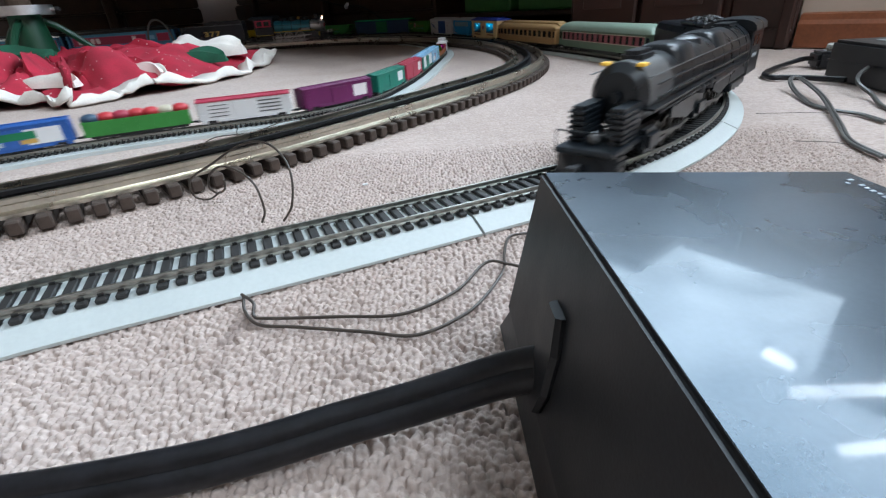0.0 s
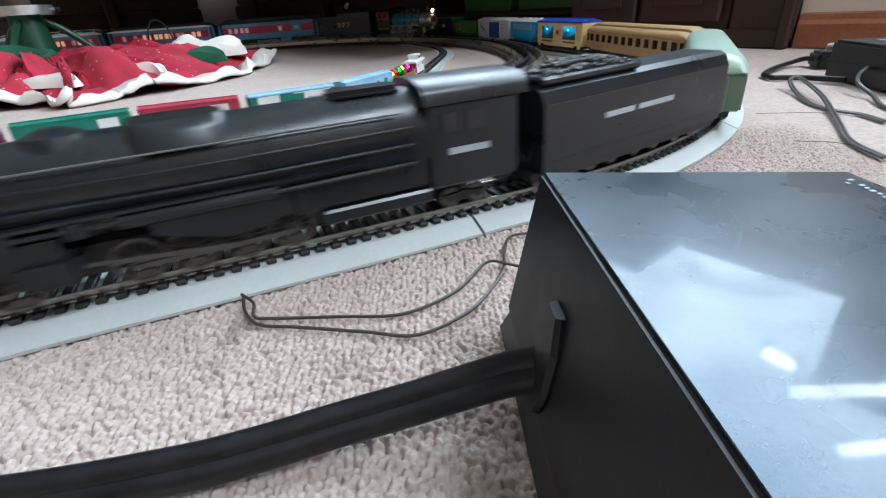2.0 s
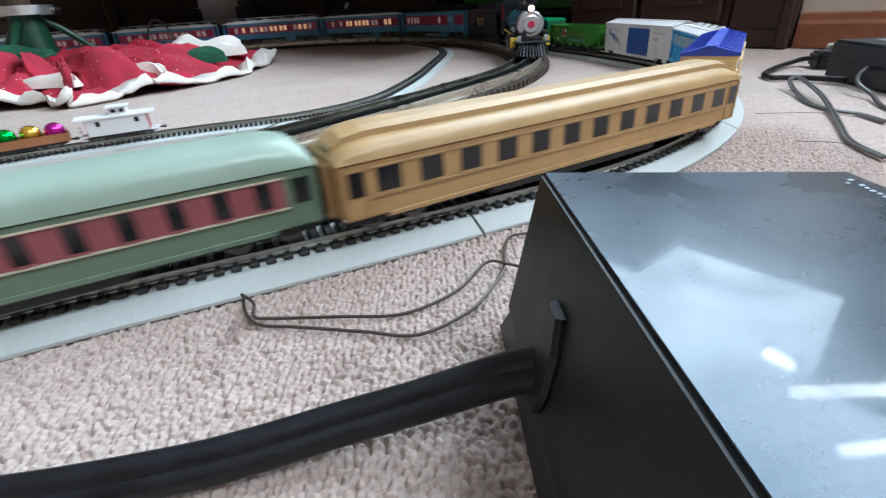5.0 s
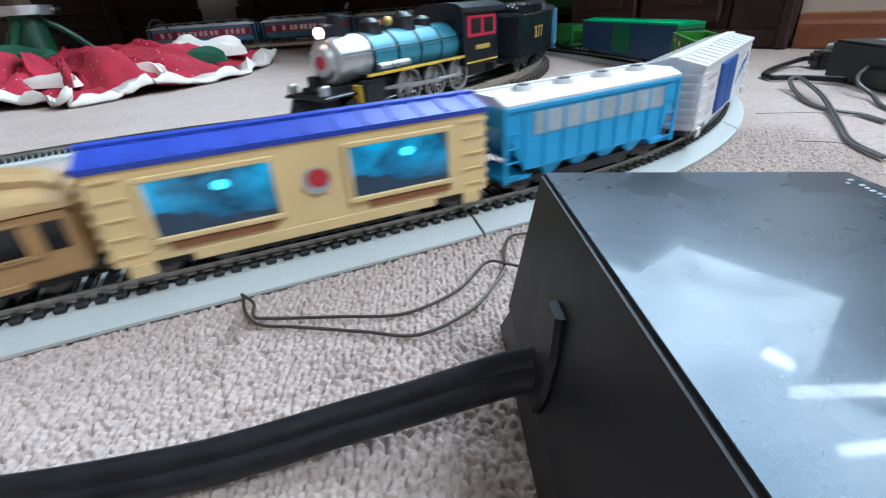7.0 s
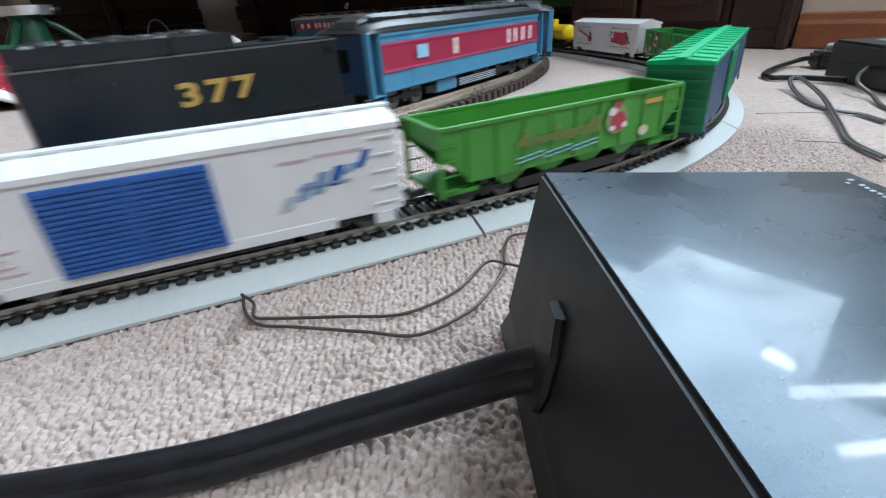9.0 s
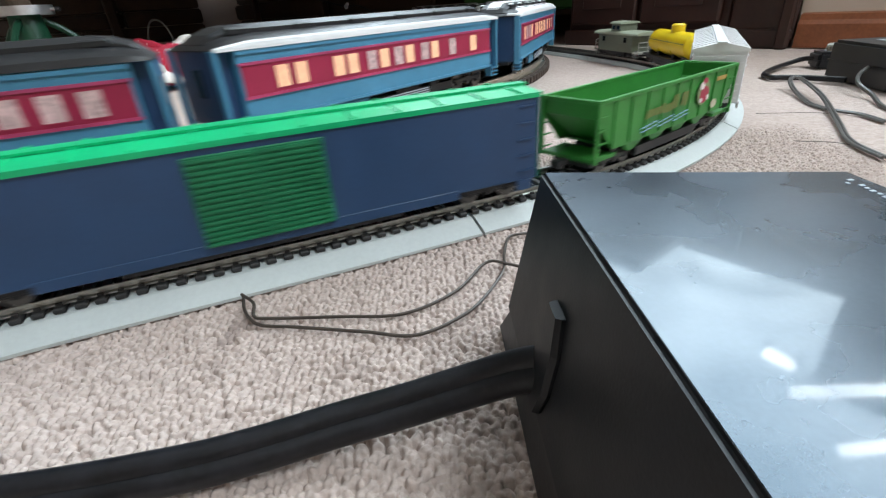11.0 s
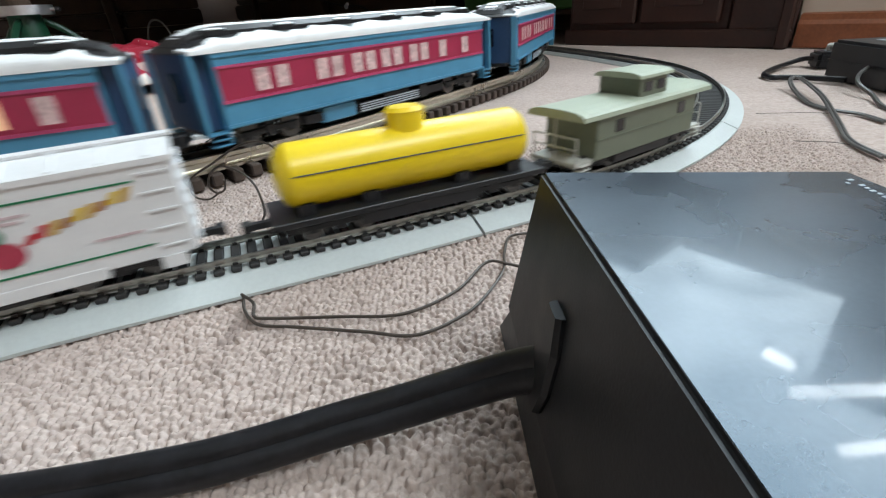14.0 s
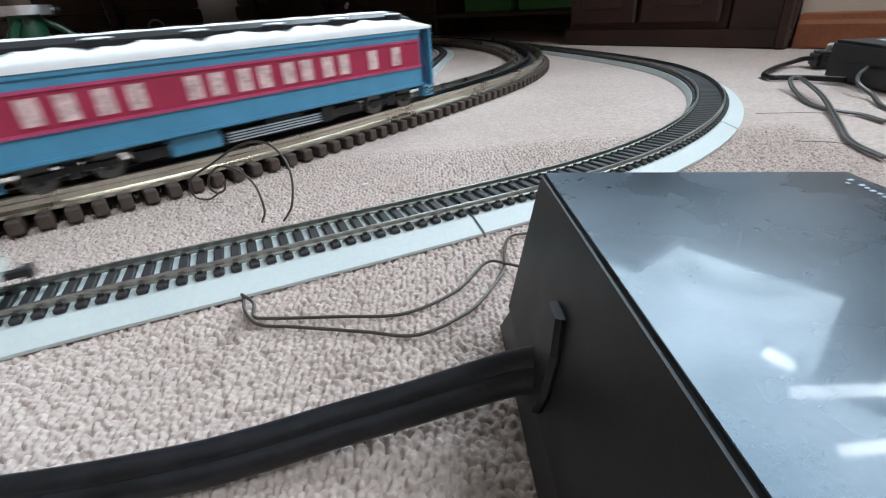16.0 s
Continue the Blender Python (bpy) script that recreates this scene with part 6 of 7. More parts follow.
def small_train():
    kw = dict(W=0.0190, z0=0.0048, ze=0.0225, zr=0.0250, k=0.55, gauge=GN, rw=0.0030)
    L = 0.087
    t = []

    def small(name, label, body, roof, patch=None, **extra):
        c = boxcar(name, label, L, body, roof, door=body, ribs=False, steps=body, **kw)
        for mt, x0, x1, z0, z1 in patch or ():
            mark("print_panel", c, mt, x0, x1, z0, z1, kw["W"])
        return c

    blue = small("small_boxcar", "small blue model boxcar with white picture panel", BLUE_DOOR, BLUE_DOOR, [(WHITE, -0.036, 0.036, 0.0065, 0.0195)])
    for mt, x0, x1, z0, z1 in ((DOOR_GREEN, -0.022, 0.018, 0.012, 0.018), (GOLD, 0.006, 0.018, 0.008, 0.0115), (PALE_GREY, -0.02, -0.006, 0.008, 0.0115)):
        mark("picture_patch", blue, mt, x0, x1, z0, z1, 0.0190, y=0.0099)
    t.append(blue)
    t.append(gondola("small_gondola", "small green model gondola heaped with red bundles", L, HOP_GREEN, [SILHOUETTE, RED, CRIMSON, RED, RED, CREAM, RED]))
    ref = small("small_reefer", "small white model reefer car with dark printing", WHITE, CRIMSON)
    for i in range(4):
        mark("lettering_bar", ref, SMOKEBOX, 0.012, 0.034, 0.008 + i * 0.0034, 0.0092 + i * 0.0034, 0.0190)
        mark("lettering_bar", ref, SMOKEBOX, -0.034, -0.016, 0.008 + i * 0.0034, 0.0088 + i * 0.0034, 0.0190)
    t.append(ref)
    t.append(small("small_boxcar", "small plum-purple model boxcar with pale panel", PURPLE, PURPLE, [(WHITE_PINK, 0.018, 0.036, 0.0075, 0.0195)]))
    t.append(small("small_boxcar", "small teal-green model boxcar with white panel", TEAL, TEAL, [(WHITE, 0.018, 0.034, 0.0085, 0.0195)]))
    t.append(small("small_boxcar", "small crimson model boxcar with pale panel", CRIMSON, CRIMSON, [(WHITE_PINK, 0.018, 0.034, 0.0085, 0.0195)]))
    t.append(small("small_boxcar", "small teal and white model boxcar", TEAL, PALE_BLUE, [(WHITE, 0.0, 0.040, 0.0060, 0.0215), (WHITE, -0.036, -0.015, 0.0060, 0.0215)]))
    lb = small("small_boxcar", "small pale blue model boxcar with red and dark pictures", PALE_BLUE, PALE_BLUE, [(WHITE, -0.036, -0.012, 0.006, 0.013), (CRIMSON, -0.016, 0.004, 0.008, 0.017), (TEAL, 0.010, 0.016, 0.007, 0.017), (TEAL, 0.026, 0.032, 0.007, 0.018)])
    t.append(lb)
    t.append(gondola("bauble_gondola", "small model gondola carrying shiny coloured baubles", L, BROWN_PRINT, [FOIL_GOLD, FOIL_RED, FOIL_GREEN, FOIL_GOLD, FOIL_PINK]))
    t.append(caboose("small_caboose", "small white model caboose with red ends", 0.064, WHITE, WHITE, W=0.0190, k=0.55, gauge=GN, rw=0.0030, z0=0.0048, ze=0.0195, end=CRIMSON, steps=WHITE))
    fronts = [0.2740 + 0.0962 * i for i in range(9)] + [1.1400]
    return [(c, f, f + 0.0899 if i < 9 else f + 0.064) for i, (c, f) in enumerate(zip(t, fronts))]


HO_TRAIN, OG_TRAIN, NG_TRAIN = engine_train(), lit_train(), small_train()


# ---- power unit in the foreground ----
def power_unit():
    c = empty("power_transformer", "black glossy-topped plastic power transformer with dusty lid", "transformer")
    lo = [(0.0195, 0.123), (0.105, 0.106), (0.105, -0.06), (0.0180, -0.06)]
    hi = [(0.0270, 0.1163), (0.0957, 0.1019), (0.0957, -0.055), (0.0262, -0.055)]
    bm = B()
    loft(bm, [[(x, y, 0.014) for x, y in lo], [(x, y, 0.060) for x, y in hi]])
    bmesh.ops.bevel(bm, geom=[e for e in bm.edges if (e.verts[0].co.z + e.verts[1].co.z) / 2 > 0.03], offset=0.0008, segments=3, affect="EDGES")
    part("cover", bm, CASE_SIDE, c, smooth=True)
    ins = [(0.0279, 0.1153), (0.0948, 0.1012), (0.0948, -0.0542), (0.0271, -0.0542)]
    bm = B()
    loft(bm, [[(x, y, 0.0598) for x, y in ins], [(x, y, 0.06012) for x, y in ins]])
    part("lid", bm, CASE, c, "glossy black lid with dusty smears")
    bm = B()
    loft(bm, [[(0.0178, 0.130, 0.0005), (0.107, 0.110, 0.0005), (0.107, -0.062, 0.0005), (0.0165, -0.062, 0.0005)], [(0.0205, 0.1215, 0.0138), (0.1045, 0.105, 0.0138), (0.1045, -0.0595, 0.0138), (0.0190, -0.0595, 0.0138)]])
    part("base", bm, BLACK, c)
    part("strain_relief", loft(B(), [[(0.0180 + 0.16 * (z - 0.014) + d, 0.0795 + f * y, z) for y, z in ((-0.0035, 0.0165), (0.0035, 0.0165), (0.0062, 0.0240), (0.0062, 0.0345), (0.0035, 0.0425), (-0.0035, 0.0425), (-0.0062, 0.0345), (-0.0062, 0.0240))] for d, f in ((0.006, 1.0), (0.0004, 1.0), (-0.0008, 0.82))]), CASE_SIDE, c)
    rng = random.Random(2)
    for i in range(9):
        x, y = 0.0905 + rng.uniform(-0.0012, 0.0012), 0.0960 - i * 0.0017
        part("label_mark", box(B(), x - rng.uniform(0.0002, 0.0007), x + 0.0005, y - 0.0004, y + 0.0004, 0.06015, 0.06028), PALE_GREY, c)
    return c


power_unit()


def cable(name, label, pts, r, mat, flat=1.0, cat="cable", n=10, seg=8):
    return tagged(part(name, tube(B(), smooth_line(pts, n), r, seg, flat), mat, smooth=True), label, cat)


cord = empty("mains_cable", "thick black twin-core power cord lying on the carpet", "cord")
line = [(0.030, 0.080, 0.0265), (0.0216, 0.0834, 0.0235), (0.0141, 0.0871, 0.0190), (0.0028, 0.0885, 0.0142), (-0.012, 0.0875, 0.0105), (-0.0295, 0.0850, 0.0080), (-0.050, 0.0800, 0.0066), (-0.0691, 0.0760, 0.0062), (-0.1059, 0.0712, 0.0062), (-0.17, 0.067, 0.0066), (-0.26, 0.05, 0.0066)]
for dy, dz in ((0.0014, 0.0012), (-0.0016, -0.0015)):
    part("core", tube(B(), smooth_line([(x, y + dy, z + dz) for x, y, z in line], 8), 0.0036, 16), CORD, cord, smooth=True)

# feeder wires of the track
cable("feeder_wire", "thin brown twin wire loop on the carpet", [(-0.080, 0.157, 0.003), (-0.0765, 0.148, 0.002), (-0.069, 0.1400, 0.0012), (-0.055, 0.1370, 0.0012), (-0.030, 0.1315, 0.0012), (-0.011, 0.1275, 0.0012), (0.006, 0.137, 0.0014), (0.016, 0.149, 0.002), (0.0245, 0.166, 0.002), (0.0268, 0.180, 0.002), (0.032, 0.1955, 0.002), (0.045, 0.200, 0.001)], 0.00065, WIRE)
cable("feeder_wire", "thin brown twin wire loop on the carpet", [(-0.081, 0.158, 0.0035), (-0.074, 0.151, 0.0035), (-0.072, 0.1445, 0.002), (-0.066, 0.1435, 0.0012), (-0.04, 0.1415, 0.0012), (-0.016, 0.1405, 0.0012), (0.004, 0.153, 0.0014), (0.0175, 0.1705, 0.003), (0.027, 0.168, 0.003), (0.045, 0.160, 0.001)], 0.00065, WIRE)
cable("loop_wire", "thin black wire looping up from the three-rail track", [(-0.0978, 0.236, 0.0008), (-0.0956, 0.238, 0.0072), (-0.0991, 0.243, 0.0193), (-0.1082, 0.25, 0.0256), (-0.1212, 0.258, 0.0273), (-0.1322, 0.265, 0.0214), (-0.1376, 0.27, 0.0123), (-0.1363, 0.275, 0.006), (-0.1297, 0.272, 0.0092), (-0.1268, 0.268, 0.0165)], 0.00065, WIRE)
cable("loop_wire", "thin black wire looping up from the three-rail track", [(-0.0857, 0.235, 0.001), (-0.0805, 0.238, 0.0084), (-0.0788, 0.243, 0.021), (-0.0823, 0.25, 0.0302), (-0.0901, 0.256, 0.0375), (-0.101, 0.262, 0.0389), (-0.1154, 0.268, 0.0348), (-0.1328, 0.272, 0.0254), (-0.1464, 0.275, 0.0184), (-0.1525, 0.277, 0.0127), (-0.1533, 0.28, 0.0031), (-0.1447, 0.279, 0.0009), (-0.1319, 0.27, 0.0083)], 0.00065, WIRE)
cable("track_wire", "thin dark wires over the small track", [(-0.205, 0.405, 0.004), (-0.19, 0.412, 0.010), (-0.165, 0.43, 0.008), (-0.14, 0.45, 0.012), (-0.12, 0.475, 0.008), (-0.10, 0.50, 0.010)], 0.0005, WIRE)

# power bricks and cables by the wall
def brick(x, y, rz, w, d, h, label):
    c = empty("power_adapter", label, "power adapter", at=pose(x, y, 0, 0, 0, rz))
    part("case", box(B(), -w / 2, w / 2, -d / 2, d / 2, 0.001, h, 0.003, 2), BLACK, c)
    part("seam", box(B(), -w / 2 - 0.0004, w / 2 + 0.0004, -d / 2 - 0.0004, d / 2 + 0.0004, h * 0.5, h * 0.5 + 0.001), BLACK, c)
    part("rating_label", box(B(), -w * 0.3, w * 0.3, -d * 0.3, d * 0.3, h + 0.0001, h + 0.0004), PALE_GREY, c)
    return c


brick(0.492, 0.466, -8.7, 0.13, 0.125, 0.040, "black plastic power adapter with pale label")
brick(0.500, 0.600, -20, 0.05, 0.035, 0.020, "flat black plastic power adapter beside a larger one")
p = tagged(part("plug", box(B(), -0.010, 0.010, -0.007, 0.007, 0.0205, 0.029, 0.002), GREY_STEP, m=pose(0.495, 0.600, 0.0, 0, 0, 20)), "small pale plastic plug on a black power adapter", "plug")
part("pin", box(B(), -0.015, -0.010, -0.002, 0.002, 0.023, 0.026), STEEL, p)
cable("adapter_cable", "black power cord bent on the carpet", [(0.478, 0.600, 0.012), (0.477, 0.623, 0.010), (0.462, 0.626, 0.006), (0.424, 0.600, 0.0045), (0.391, 0.568, 0.004), (0.383, 0.543, 0.004), (0.394, 0.537, 0.004), (0.409, 0.522, 0.0045), (0.424, 0.490, 0.006)], 0.0029, CORD)
twin = [(0.269, 0.265, 0.002), (0.278, 0.302, 0.002), (0.305, 0.347, 0.003), (0.347, 0.419, 0.006), (0.362, 0.458, 0.010), (0.371, 0.485, 0.012), (0.367, 0.489, 0.012), (0.360, 0.481, 0.009), (0.352, 0.460, 0.004), (0.335, 0.419, 0.002), (0.331, 0.399, 0.002), (0.333, 0.382, 0.002), (0.339, 0.367, 0.002), (0.336, 0.341, 0.002)]
lead = empty("grey_lead", "grey twin lead looped on the carpet", "cable")
for dx, dz in ((-0.0010, 0.0), (0.0010, 0.0003)):
    part("strand", tube(B(), smooth_line([(x + dx, y - dx * 0.5, z + dz) for x, y, z in twin], 10), 0.0011, 8), WIRE_GREY, lead, smooth=True)
cable("adapter_lead", "dark grey lead curving over the carpet from a power adapter", [(0.425, 0.470, 0.020), (0.408, 0.458, 0.016), (0.396, 0.442, 0.011), (0.392, 0.420, 0.005), (0.373, 0.384, 0.002), (0.372, 0.350, 0.002)], 0.0018, WIRE_GREY)
cable("thin_lead", "thin dark wire on the carpet", [(0.275, 0.398, 0.0008), (0.289, 0.395, 0.0008), (0.315, 0.391, 0.0004), (0.331, 0.381, 0.0004)], 0.0002, WIRE)
cable("thin_lead", "thin dark wire on the carpet", [(0.250, 0.314, 0.0008), (0.257, 0.311, 0.0008), (0.271, 0.304, 0.0008), (0.277, 0.289, 0.0006), (0.268, 0.262, 0.0006)], 0.00022, WIRE)
tagged(part("paper_scrap", box(B(), -0.0016, 0.0016, -0.001, 0.001, 0.0006, 0.0016, 0.0003), WHITE, m=pose(-0.047, 0.286, 0, 0, 0, 20)), "tiny white scrap lying on the carpet", "scrap")

# wires along the timber bench
cable("wall_cable", "thin black cable draped along the timber bench", [ROOM @ Vector(p) for p in ((2.3, -0.15, 0.25), (2.2, -0.15, 0.19), (2.05, -0.15, 0.165), (1.93, -0.118, 0.155), (1.75, -0.15, 0.120), (1.6, -0.15, 0.112), (1.45, -0.15, 0.06))], 0.003, CORD)
tagged(part("white_clip", box(B(), -0.014, 0.014, -0.006, 0.006, -0.008, 0.008, 0.002), WHITE, m=ROOM @ pose(1.72, -0.152, 0.118, 0, 25, 0)), "small white plastic clip on the timber bench", "clip")
cable("wire_loop", "grey wire loop standing on the carpet", [(-0.885, 1.64, 0.0), (-0.88, 1.64, 0.06), (-0.865, 1.64, 0.10), (-0.84, 1.635, 0.112), (-0.815, 1.63, 0.10), (-0.80, 1.63, 0.06), (-0.795, 1.63, 0.0)], 0.003, WIRE_GREY)


# ---- tree stand and the skirt round it ----
def tree_stand():
    c = empty("tree_stand", "green metal tree stand with galvanised ring and screws", "tree stand", at=pose(-0.97, 1.29, 0))
    part("cup", tapered_z([(0.0, 0.040), (0.002, 0.046), (0.13, 0.034), (0.150, 0.033)]), STAND_GREEN, c, smooth=True)
    part("ring", ring_band(0.064, 0.061, 0.138, 0.158), GALV, c, smooth=True)
    for i in range(3):
        q = math.radians(250 + 120 * i)
        s = part("screw", cyl(B(), (0.03 * math.cos(q), 0.03 * math.sin(q), 0.148), (0.078 * math.cos(q), 0.078 * math.sin(q), 0.148), 0.0035, n=10), GALV, c)
        part("screw_eye", box(B(), 0.078 * math.cos(q) - 0.006, 0.078 * math.cos(q) + 0.006, 0.078 * math.sin(q) - 0.006, 0.078 * math.sin(q) + 0.006, 0.143, 0.153, 0.003), BLACK, s)
        q += 0.55
        part("leg", tube(B(), smooth_line([(0.034 * math.cos(q), 0.034 * math.sin(q), 0.125), (0.07 * math.cos(q), 0.07 * math.sin(q), 0.10), (0.14 * math.cos(q), 0.14 * math.sin(q), 0.035), (0.21 * math.cos(q), 0.21 * math.sin(q), 0.006)]), 0.008, 8), STAND_GREEN, c, smooth=True)
    trunk = tagged(part("tree", tapered_z([(0.152, 0.024), (0.2, 0.026), (0.5, 0.024), (1.6, 0.014)], 14), BARK, m=pose(-0.97, 1.29, 0)), "dark brown fir tree clamped in a green stand", "tree")
    tree_crown(trunk)


def tapered_z(rows, n=24):
    return loft(B(), [[(r * math.cos(2 * math.pi * i / n), r * math.sin(2 * math.pi * i / n), z) for i in range(n)] for z, r in rows])


def ring_band(ro, ri, z0, z1, n=40):
    rings = [[(r * math.cos(2 * math.pi * i / n), r * math.sin(2 * math.pi * i / n), z) for i in range(n)] for r, z in ((ro, z0), (ro, z1), (ri, z1), (ri, z0), (ro, z0))]
    bm = loft(B(), rings, caps=False)
    bmesh.ops.remove_doubles(bm, verts=bm.verts, dist=1e-6)
    return bm



def tree_crown(trunk):
    """Boughs with needle sprays, from knee height up, thinning to the tip."""
    rng = random.Random(12)
    verts, faces = [], []
    for k in range(58):
        z = 0.36 + 1.26 * (k / 57) ** 0.9
        reach = 0.60 * (1 - (z - 0.36) / 1.45) * rng.uniform(0.8, 1.1) + 0.05
        q = k * 2.399 + rng.uniform(-0.3, 0.3)
        d = Vector((math.cos(q), math.sin(q), 0))
        line = [d * 0.015 + Vector((0, 0, z)), d * reach * 0.5 + Vector((0, 0, z + 0.03)), d * reach + Vector((0, 0, z - 0.03 + rng.uniform(-0.02, 0.04)))]
        if k < 30:
            part("limb", tube(B(), smooth_line(line, 3), 0.006 - 0.00008 * k, 6), BARK, trunk)
        side = Vector((-d.y, d.x, 0))
        for j in range(26):
            f = (j + 1) / 26
            p = line[0].lerp(line[2], f) + Vector((0, 0, 0.10 * f * (1 - f)))
            for sg in (-1, 1):
                o = (side * sg * rng.uniform(0.6, 1.2) + d * rng.uniform(0.3, 0.9) + Vector((0, 0, rng.uniform(-0.4, 0.5)))).normalized()
                ln = rng.uniform(0.05, 0.11) * (1.15 - 0.6 * f)
                for s in range(5):
                    a = p + o * ln * s / 5
                    tip = a + (o + Vector((rng.uniform(-1, 1), rng.uniform(-1, 1), rng.uniform(-1, 1))) * 0.8).normalized() * 0.030
                    w = o.cross(Vector((rng.uniform(-1, 1), rng.uniform(-1, 1), 1))).normalized() * 0.0055
                    n = len(verts)
                    verts += [a - w, tip, a + w]
                    faces.append((n, n + 1, n + 2))
    me = bpy.data.meshes.new("crown")
    me.from_pydata(verts, [], faces)
    me.materials.append(NEEDLES)
    ob = new("crown", me)
    ob.parent = trunk


tree_stand()


def skirt():
    """Cloth heaped on the floor: a fan of folds from the stand to a wavy hem."""
    c = empty("tree_skirt", "crumpled red printed tree skirt with white ruffled hem", "tree skirt")
    cx, cy = -0.92, 1.22
    hem = [(-1.25, 0.62), (-1.02, 0.60), (-0.84, 0.64), (-0.70, 0.70), (-0.635, 0.755), (-0.545, 0.70), (-0.505, 0.75), (-0.475, 0.785), (-0.415, 0.86), (-0.385, 0.98), (-0.375, 1.14), (-0.42, 1.27), (-0.52, 1.33), (-0.68, 1.32), (-0.85, 1.30)]
    line = smooth_line([(x, y, 0) for x, y in hem], 12)
    n, m = len(line), 26
    bm = B()
    rows, trim = [], []

    def height(u, v):
        f = 0.058 * math.sin(math.pi * min(1, v * 1.02)) ** 0.6 * (0.74 + 0.26 * math.sin(u * 19 + 4 * v)) * (0.85 + 0.15 * math.sin(u * 43 + v * 6))
        f += 0.020 * noise.noise(Vector((u * 14, v * 5, 0.3))) + 0.016 * noise.noise(Vector((u * 40, v * 13, 2.3))) + 0.006 * noise.noise(Vector((u * 90, v * 30, 5.1)))
        f += 0.030 * v * max(0.0, math.sin(u * 47 + 3 * math.sin(v * 4 + u * 9))) ** 1.5
        return max(0.002, f * min(1, 3 * (1 - v) + 0.45) + 0.004)

    for i, p in enumerate(line):
        u = i / (n - 1)
        row = []
        for j in range(m + 1):
            v = 0.12 + 0.88 * j / m
            wob = (0.016 * math.sin(u * 44 + v * 5) + 0.008 * math.sin(u * 97 + 2)) * v
            x, y = cx + (p.x - cx) * v + wob * 0.6, cy + (p.y - cy) * v + wob
            row.append(bm.verts.new((x, y, height(u, v))))
        rows.append(row)
    for a, b in zip(rows, rows[1:]):
        for j in range(m):
            bm.faces.new((a[j], a[j + 1], b[j + 1], b[j]))
    co = [[Vector(v.co) for v in r] for r in rows]
    o = part("cloth", bm, SKIRT_RED, c, smooth=True)
    o.modifiers.new("thickness", "SOLIDIFY").thickness = 0.0025
    # ruffled white hem
    bm = B()
    rr = []
    for i, r in enumerate(co):
        d = (r[-1] - r[-3]).normalized()
        rf = 0.010 * math.sin(i * 0.62) + 0.004 * math.sin(i * 1.33 + 1) + 0.002 * math.sin(i * 2.1)
        e = Vector((d.x, d.y, 0)).normalized()
        rr.append([bm.verts.new(q) for q in (r[-2] + Vector((0, 0, 0.004)), r[-1] + Vector((0, 0, 0.006 + rf * 0.4)), r[-1] + e * 0.010 + Vector((0, 0, 0.006 + max(0, rf))), r[-1] + e * (0.019 + rf * 0.4) + Vector((0, 0, 0.003)))])
    for a, b in zip(rr, rr[1:]):
        for j in range(3):
            bm.faces.new((a[j], a[j + 1], b[j + 1], b[j]))
    o = part("hem", bm, CLOTH_WHITE, c, "white fleece ruffle", smooth=True)
    o.modifiers.new("thickness", "SOLIDIFY").thickness = 0.004

    def fold(name, a, b, width, h, mat, seed, turn=0.0):
        bm = B()
        a, b = Vector(a), Vector(b)
        d = b - a
        side = Vector((-d.y, d.x, 0)).normalized()
        rings = []
        N = 22
        for i in range(N + 1):
            t = i / N
            w = width * (math.sin(math.pi * min(1, max(0.03, t))) ** 0.35) * (1 + 0.15 * math.sin(9 * t + seed))
            hh = h * (0.75 + 0.25 * math.sin(7 * t + seed)) * math.sin(math.pi * min(0.97, max(0.04, t))) ** 0.3
            cpt = a + d * t + side * 0.012 * math.sin(6 * t + seed) + Vector((0, 0, a.z))
            rings.append([cpt + side * w * math.cos(q) + Vector((0, 0, hh * max(0, math.sin(q)) + 0.006 * math.sin(5 * q + seed) * math.sin(q))) for q in [math.pi * k / 12 for k in range(13)]])
        loft(bm, rings)
        part(name, bm, mat, c, smooth=True)

    fold("white_fold", (-0.62, 1.24, 0.016), (-0.42, 1.14, 0.012), 0.050, 0.050, CLOTH_WHITE, 1.0)
    fold("green_fold", (-0.60, 1.13, 0.012), (-0.43, 1.05, 0.010), 0.036, 0.032, CLOTH_GREEN, 2.0)
    fold("white_fold", (-0.68, 0.85, 0.012), (-0.56, 0.78, 0.008), 0.024, 0.018, CLOTH_WHITE, 3.0)
    fold("cream_fold", (-0.56, 0.93, 0.010), (-0.46, 0.88, 0.006), 0.018, 0.022, CLOTH_WHITE, 4.0)
    fold("green_fold", (-0.92, 1.05, 0.030), (-0.76, 1.06, 0.028), 0.035, 0.018, CLOTH_GREEN, 5.0)
    fold("white_fold", (-0.98, 1.02, 0.032), (-0.90, 1.05, 0.030), 0.018, 0.012, CLOTH_WHITE, 6.0)


skirt()


# ---- movement ----
def small_way(t):
    """How far the small train has gone: it slows a little on the way."""
    return float(np.interp(t, (0, 1, 2, 2.5, 3, 3.5, 4, 16), (0, 0.186, 0.338, 0.404, 0.470, 0.556, 0.653, 2.10)))


def ride(path, way, top, front, rear):
    a, b = front - way, rear - way
    mid, half = (a + b) / 2, (b - a) * 0.31
    p, _ = on(path, mid - half)
    q, _ = on(path, mid + half)
    d = q - p
    c = (p + q) / 2
    return Matrix.Translation((c.x, c.y, top)) @ pose(0, 0, 0, 0, 0, math.degrees(math.atan2(d.y, d.x)))


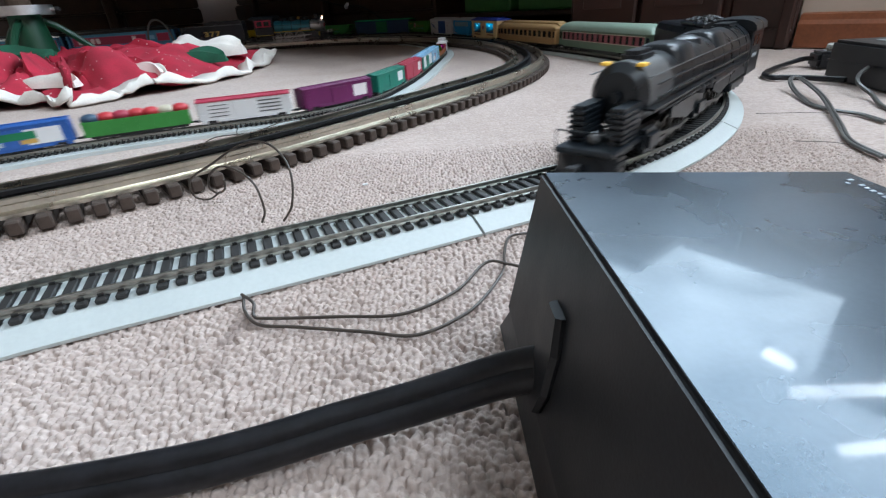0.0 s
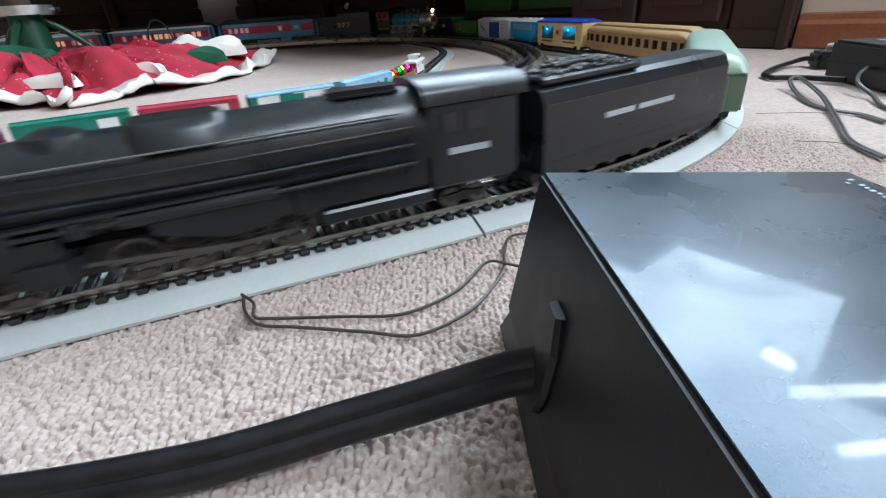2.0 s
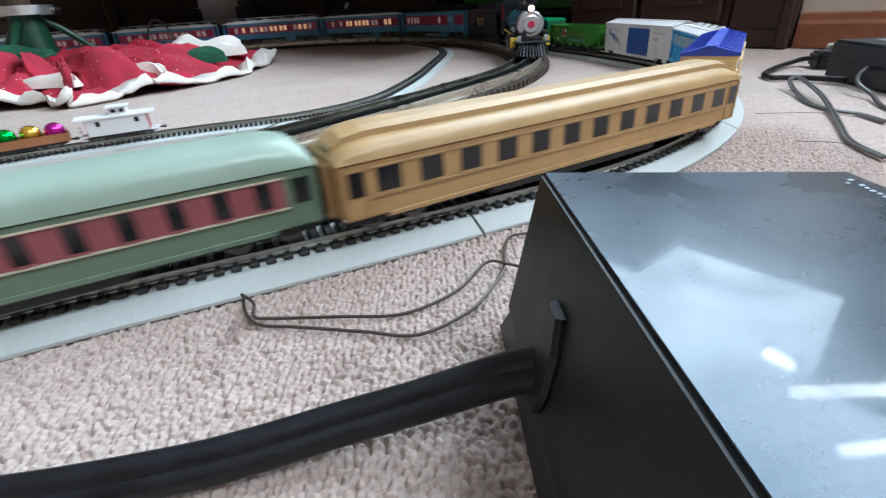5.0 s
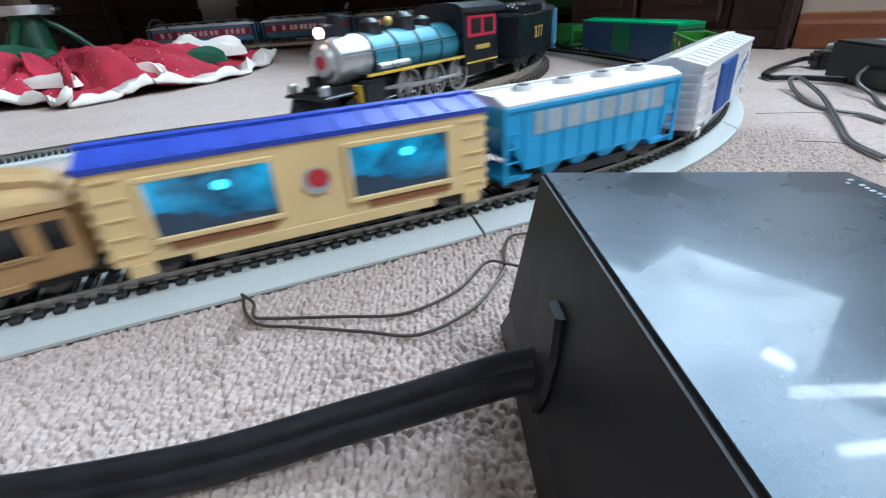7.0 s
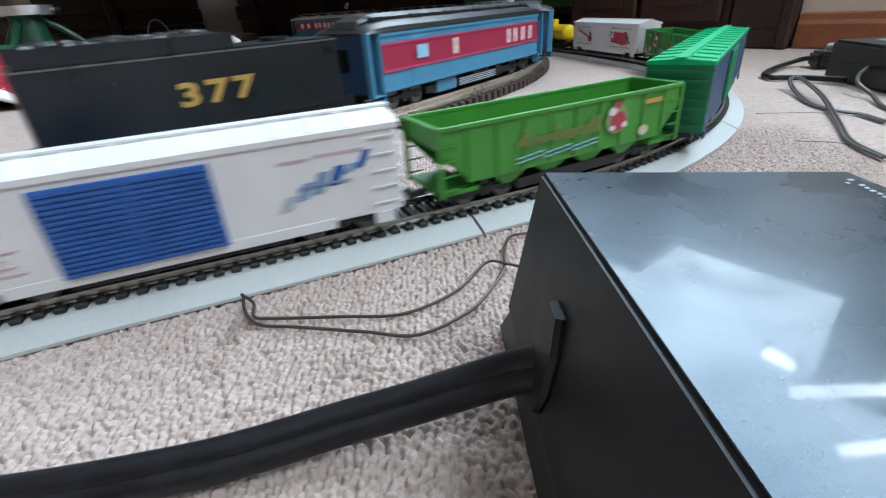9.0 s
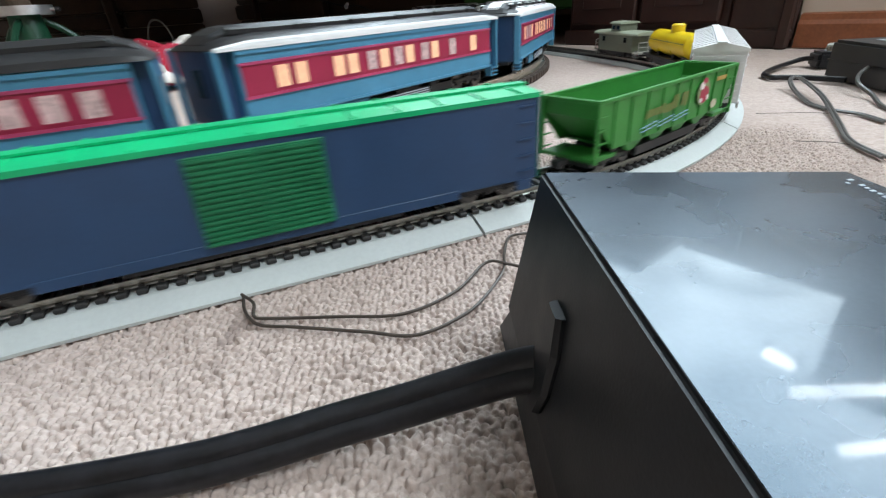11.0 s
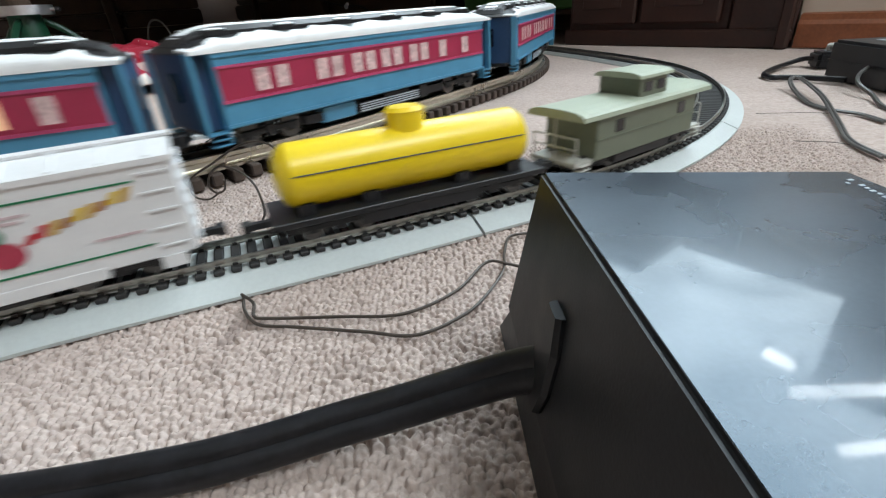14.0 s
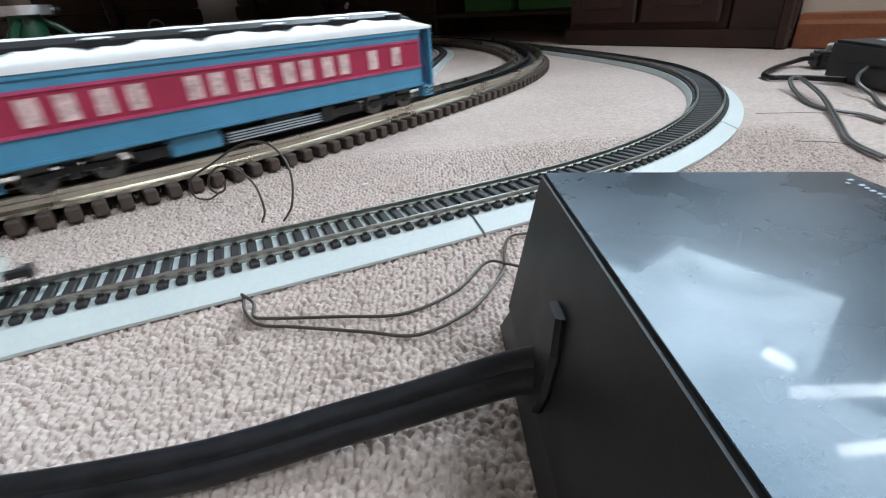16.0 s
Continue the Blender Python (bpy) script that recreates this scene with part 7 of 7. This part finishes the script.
def motions():
    for train, path, speed, top in ((HO_TRAIN, HO, V_HO, HO_TOP), (OG_TRAIN, OG, V_OG, OG_TOP), (NG_TRAIN, NG, None, NG_TOP)):
        for thing, front, rear in train:
            walk(thing, [(i * 0.25, ride(path, small_way(i * 0.25) if path is NG else speed * i * 0.25, top, front, rear)) for i in range(65)])
    for w, x, y in DRIVERS:
        x = w.matrix_basis.translation.x
        walk(w, [(i * 0.1, pose(x, y, 0.0162, 0, -math.degrees(V_OG * i * 0.1 / 0.0162), 0)) for i in range(161)])


motions()
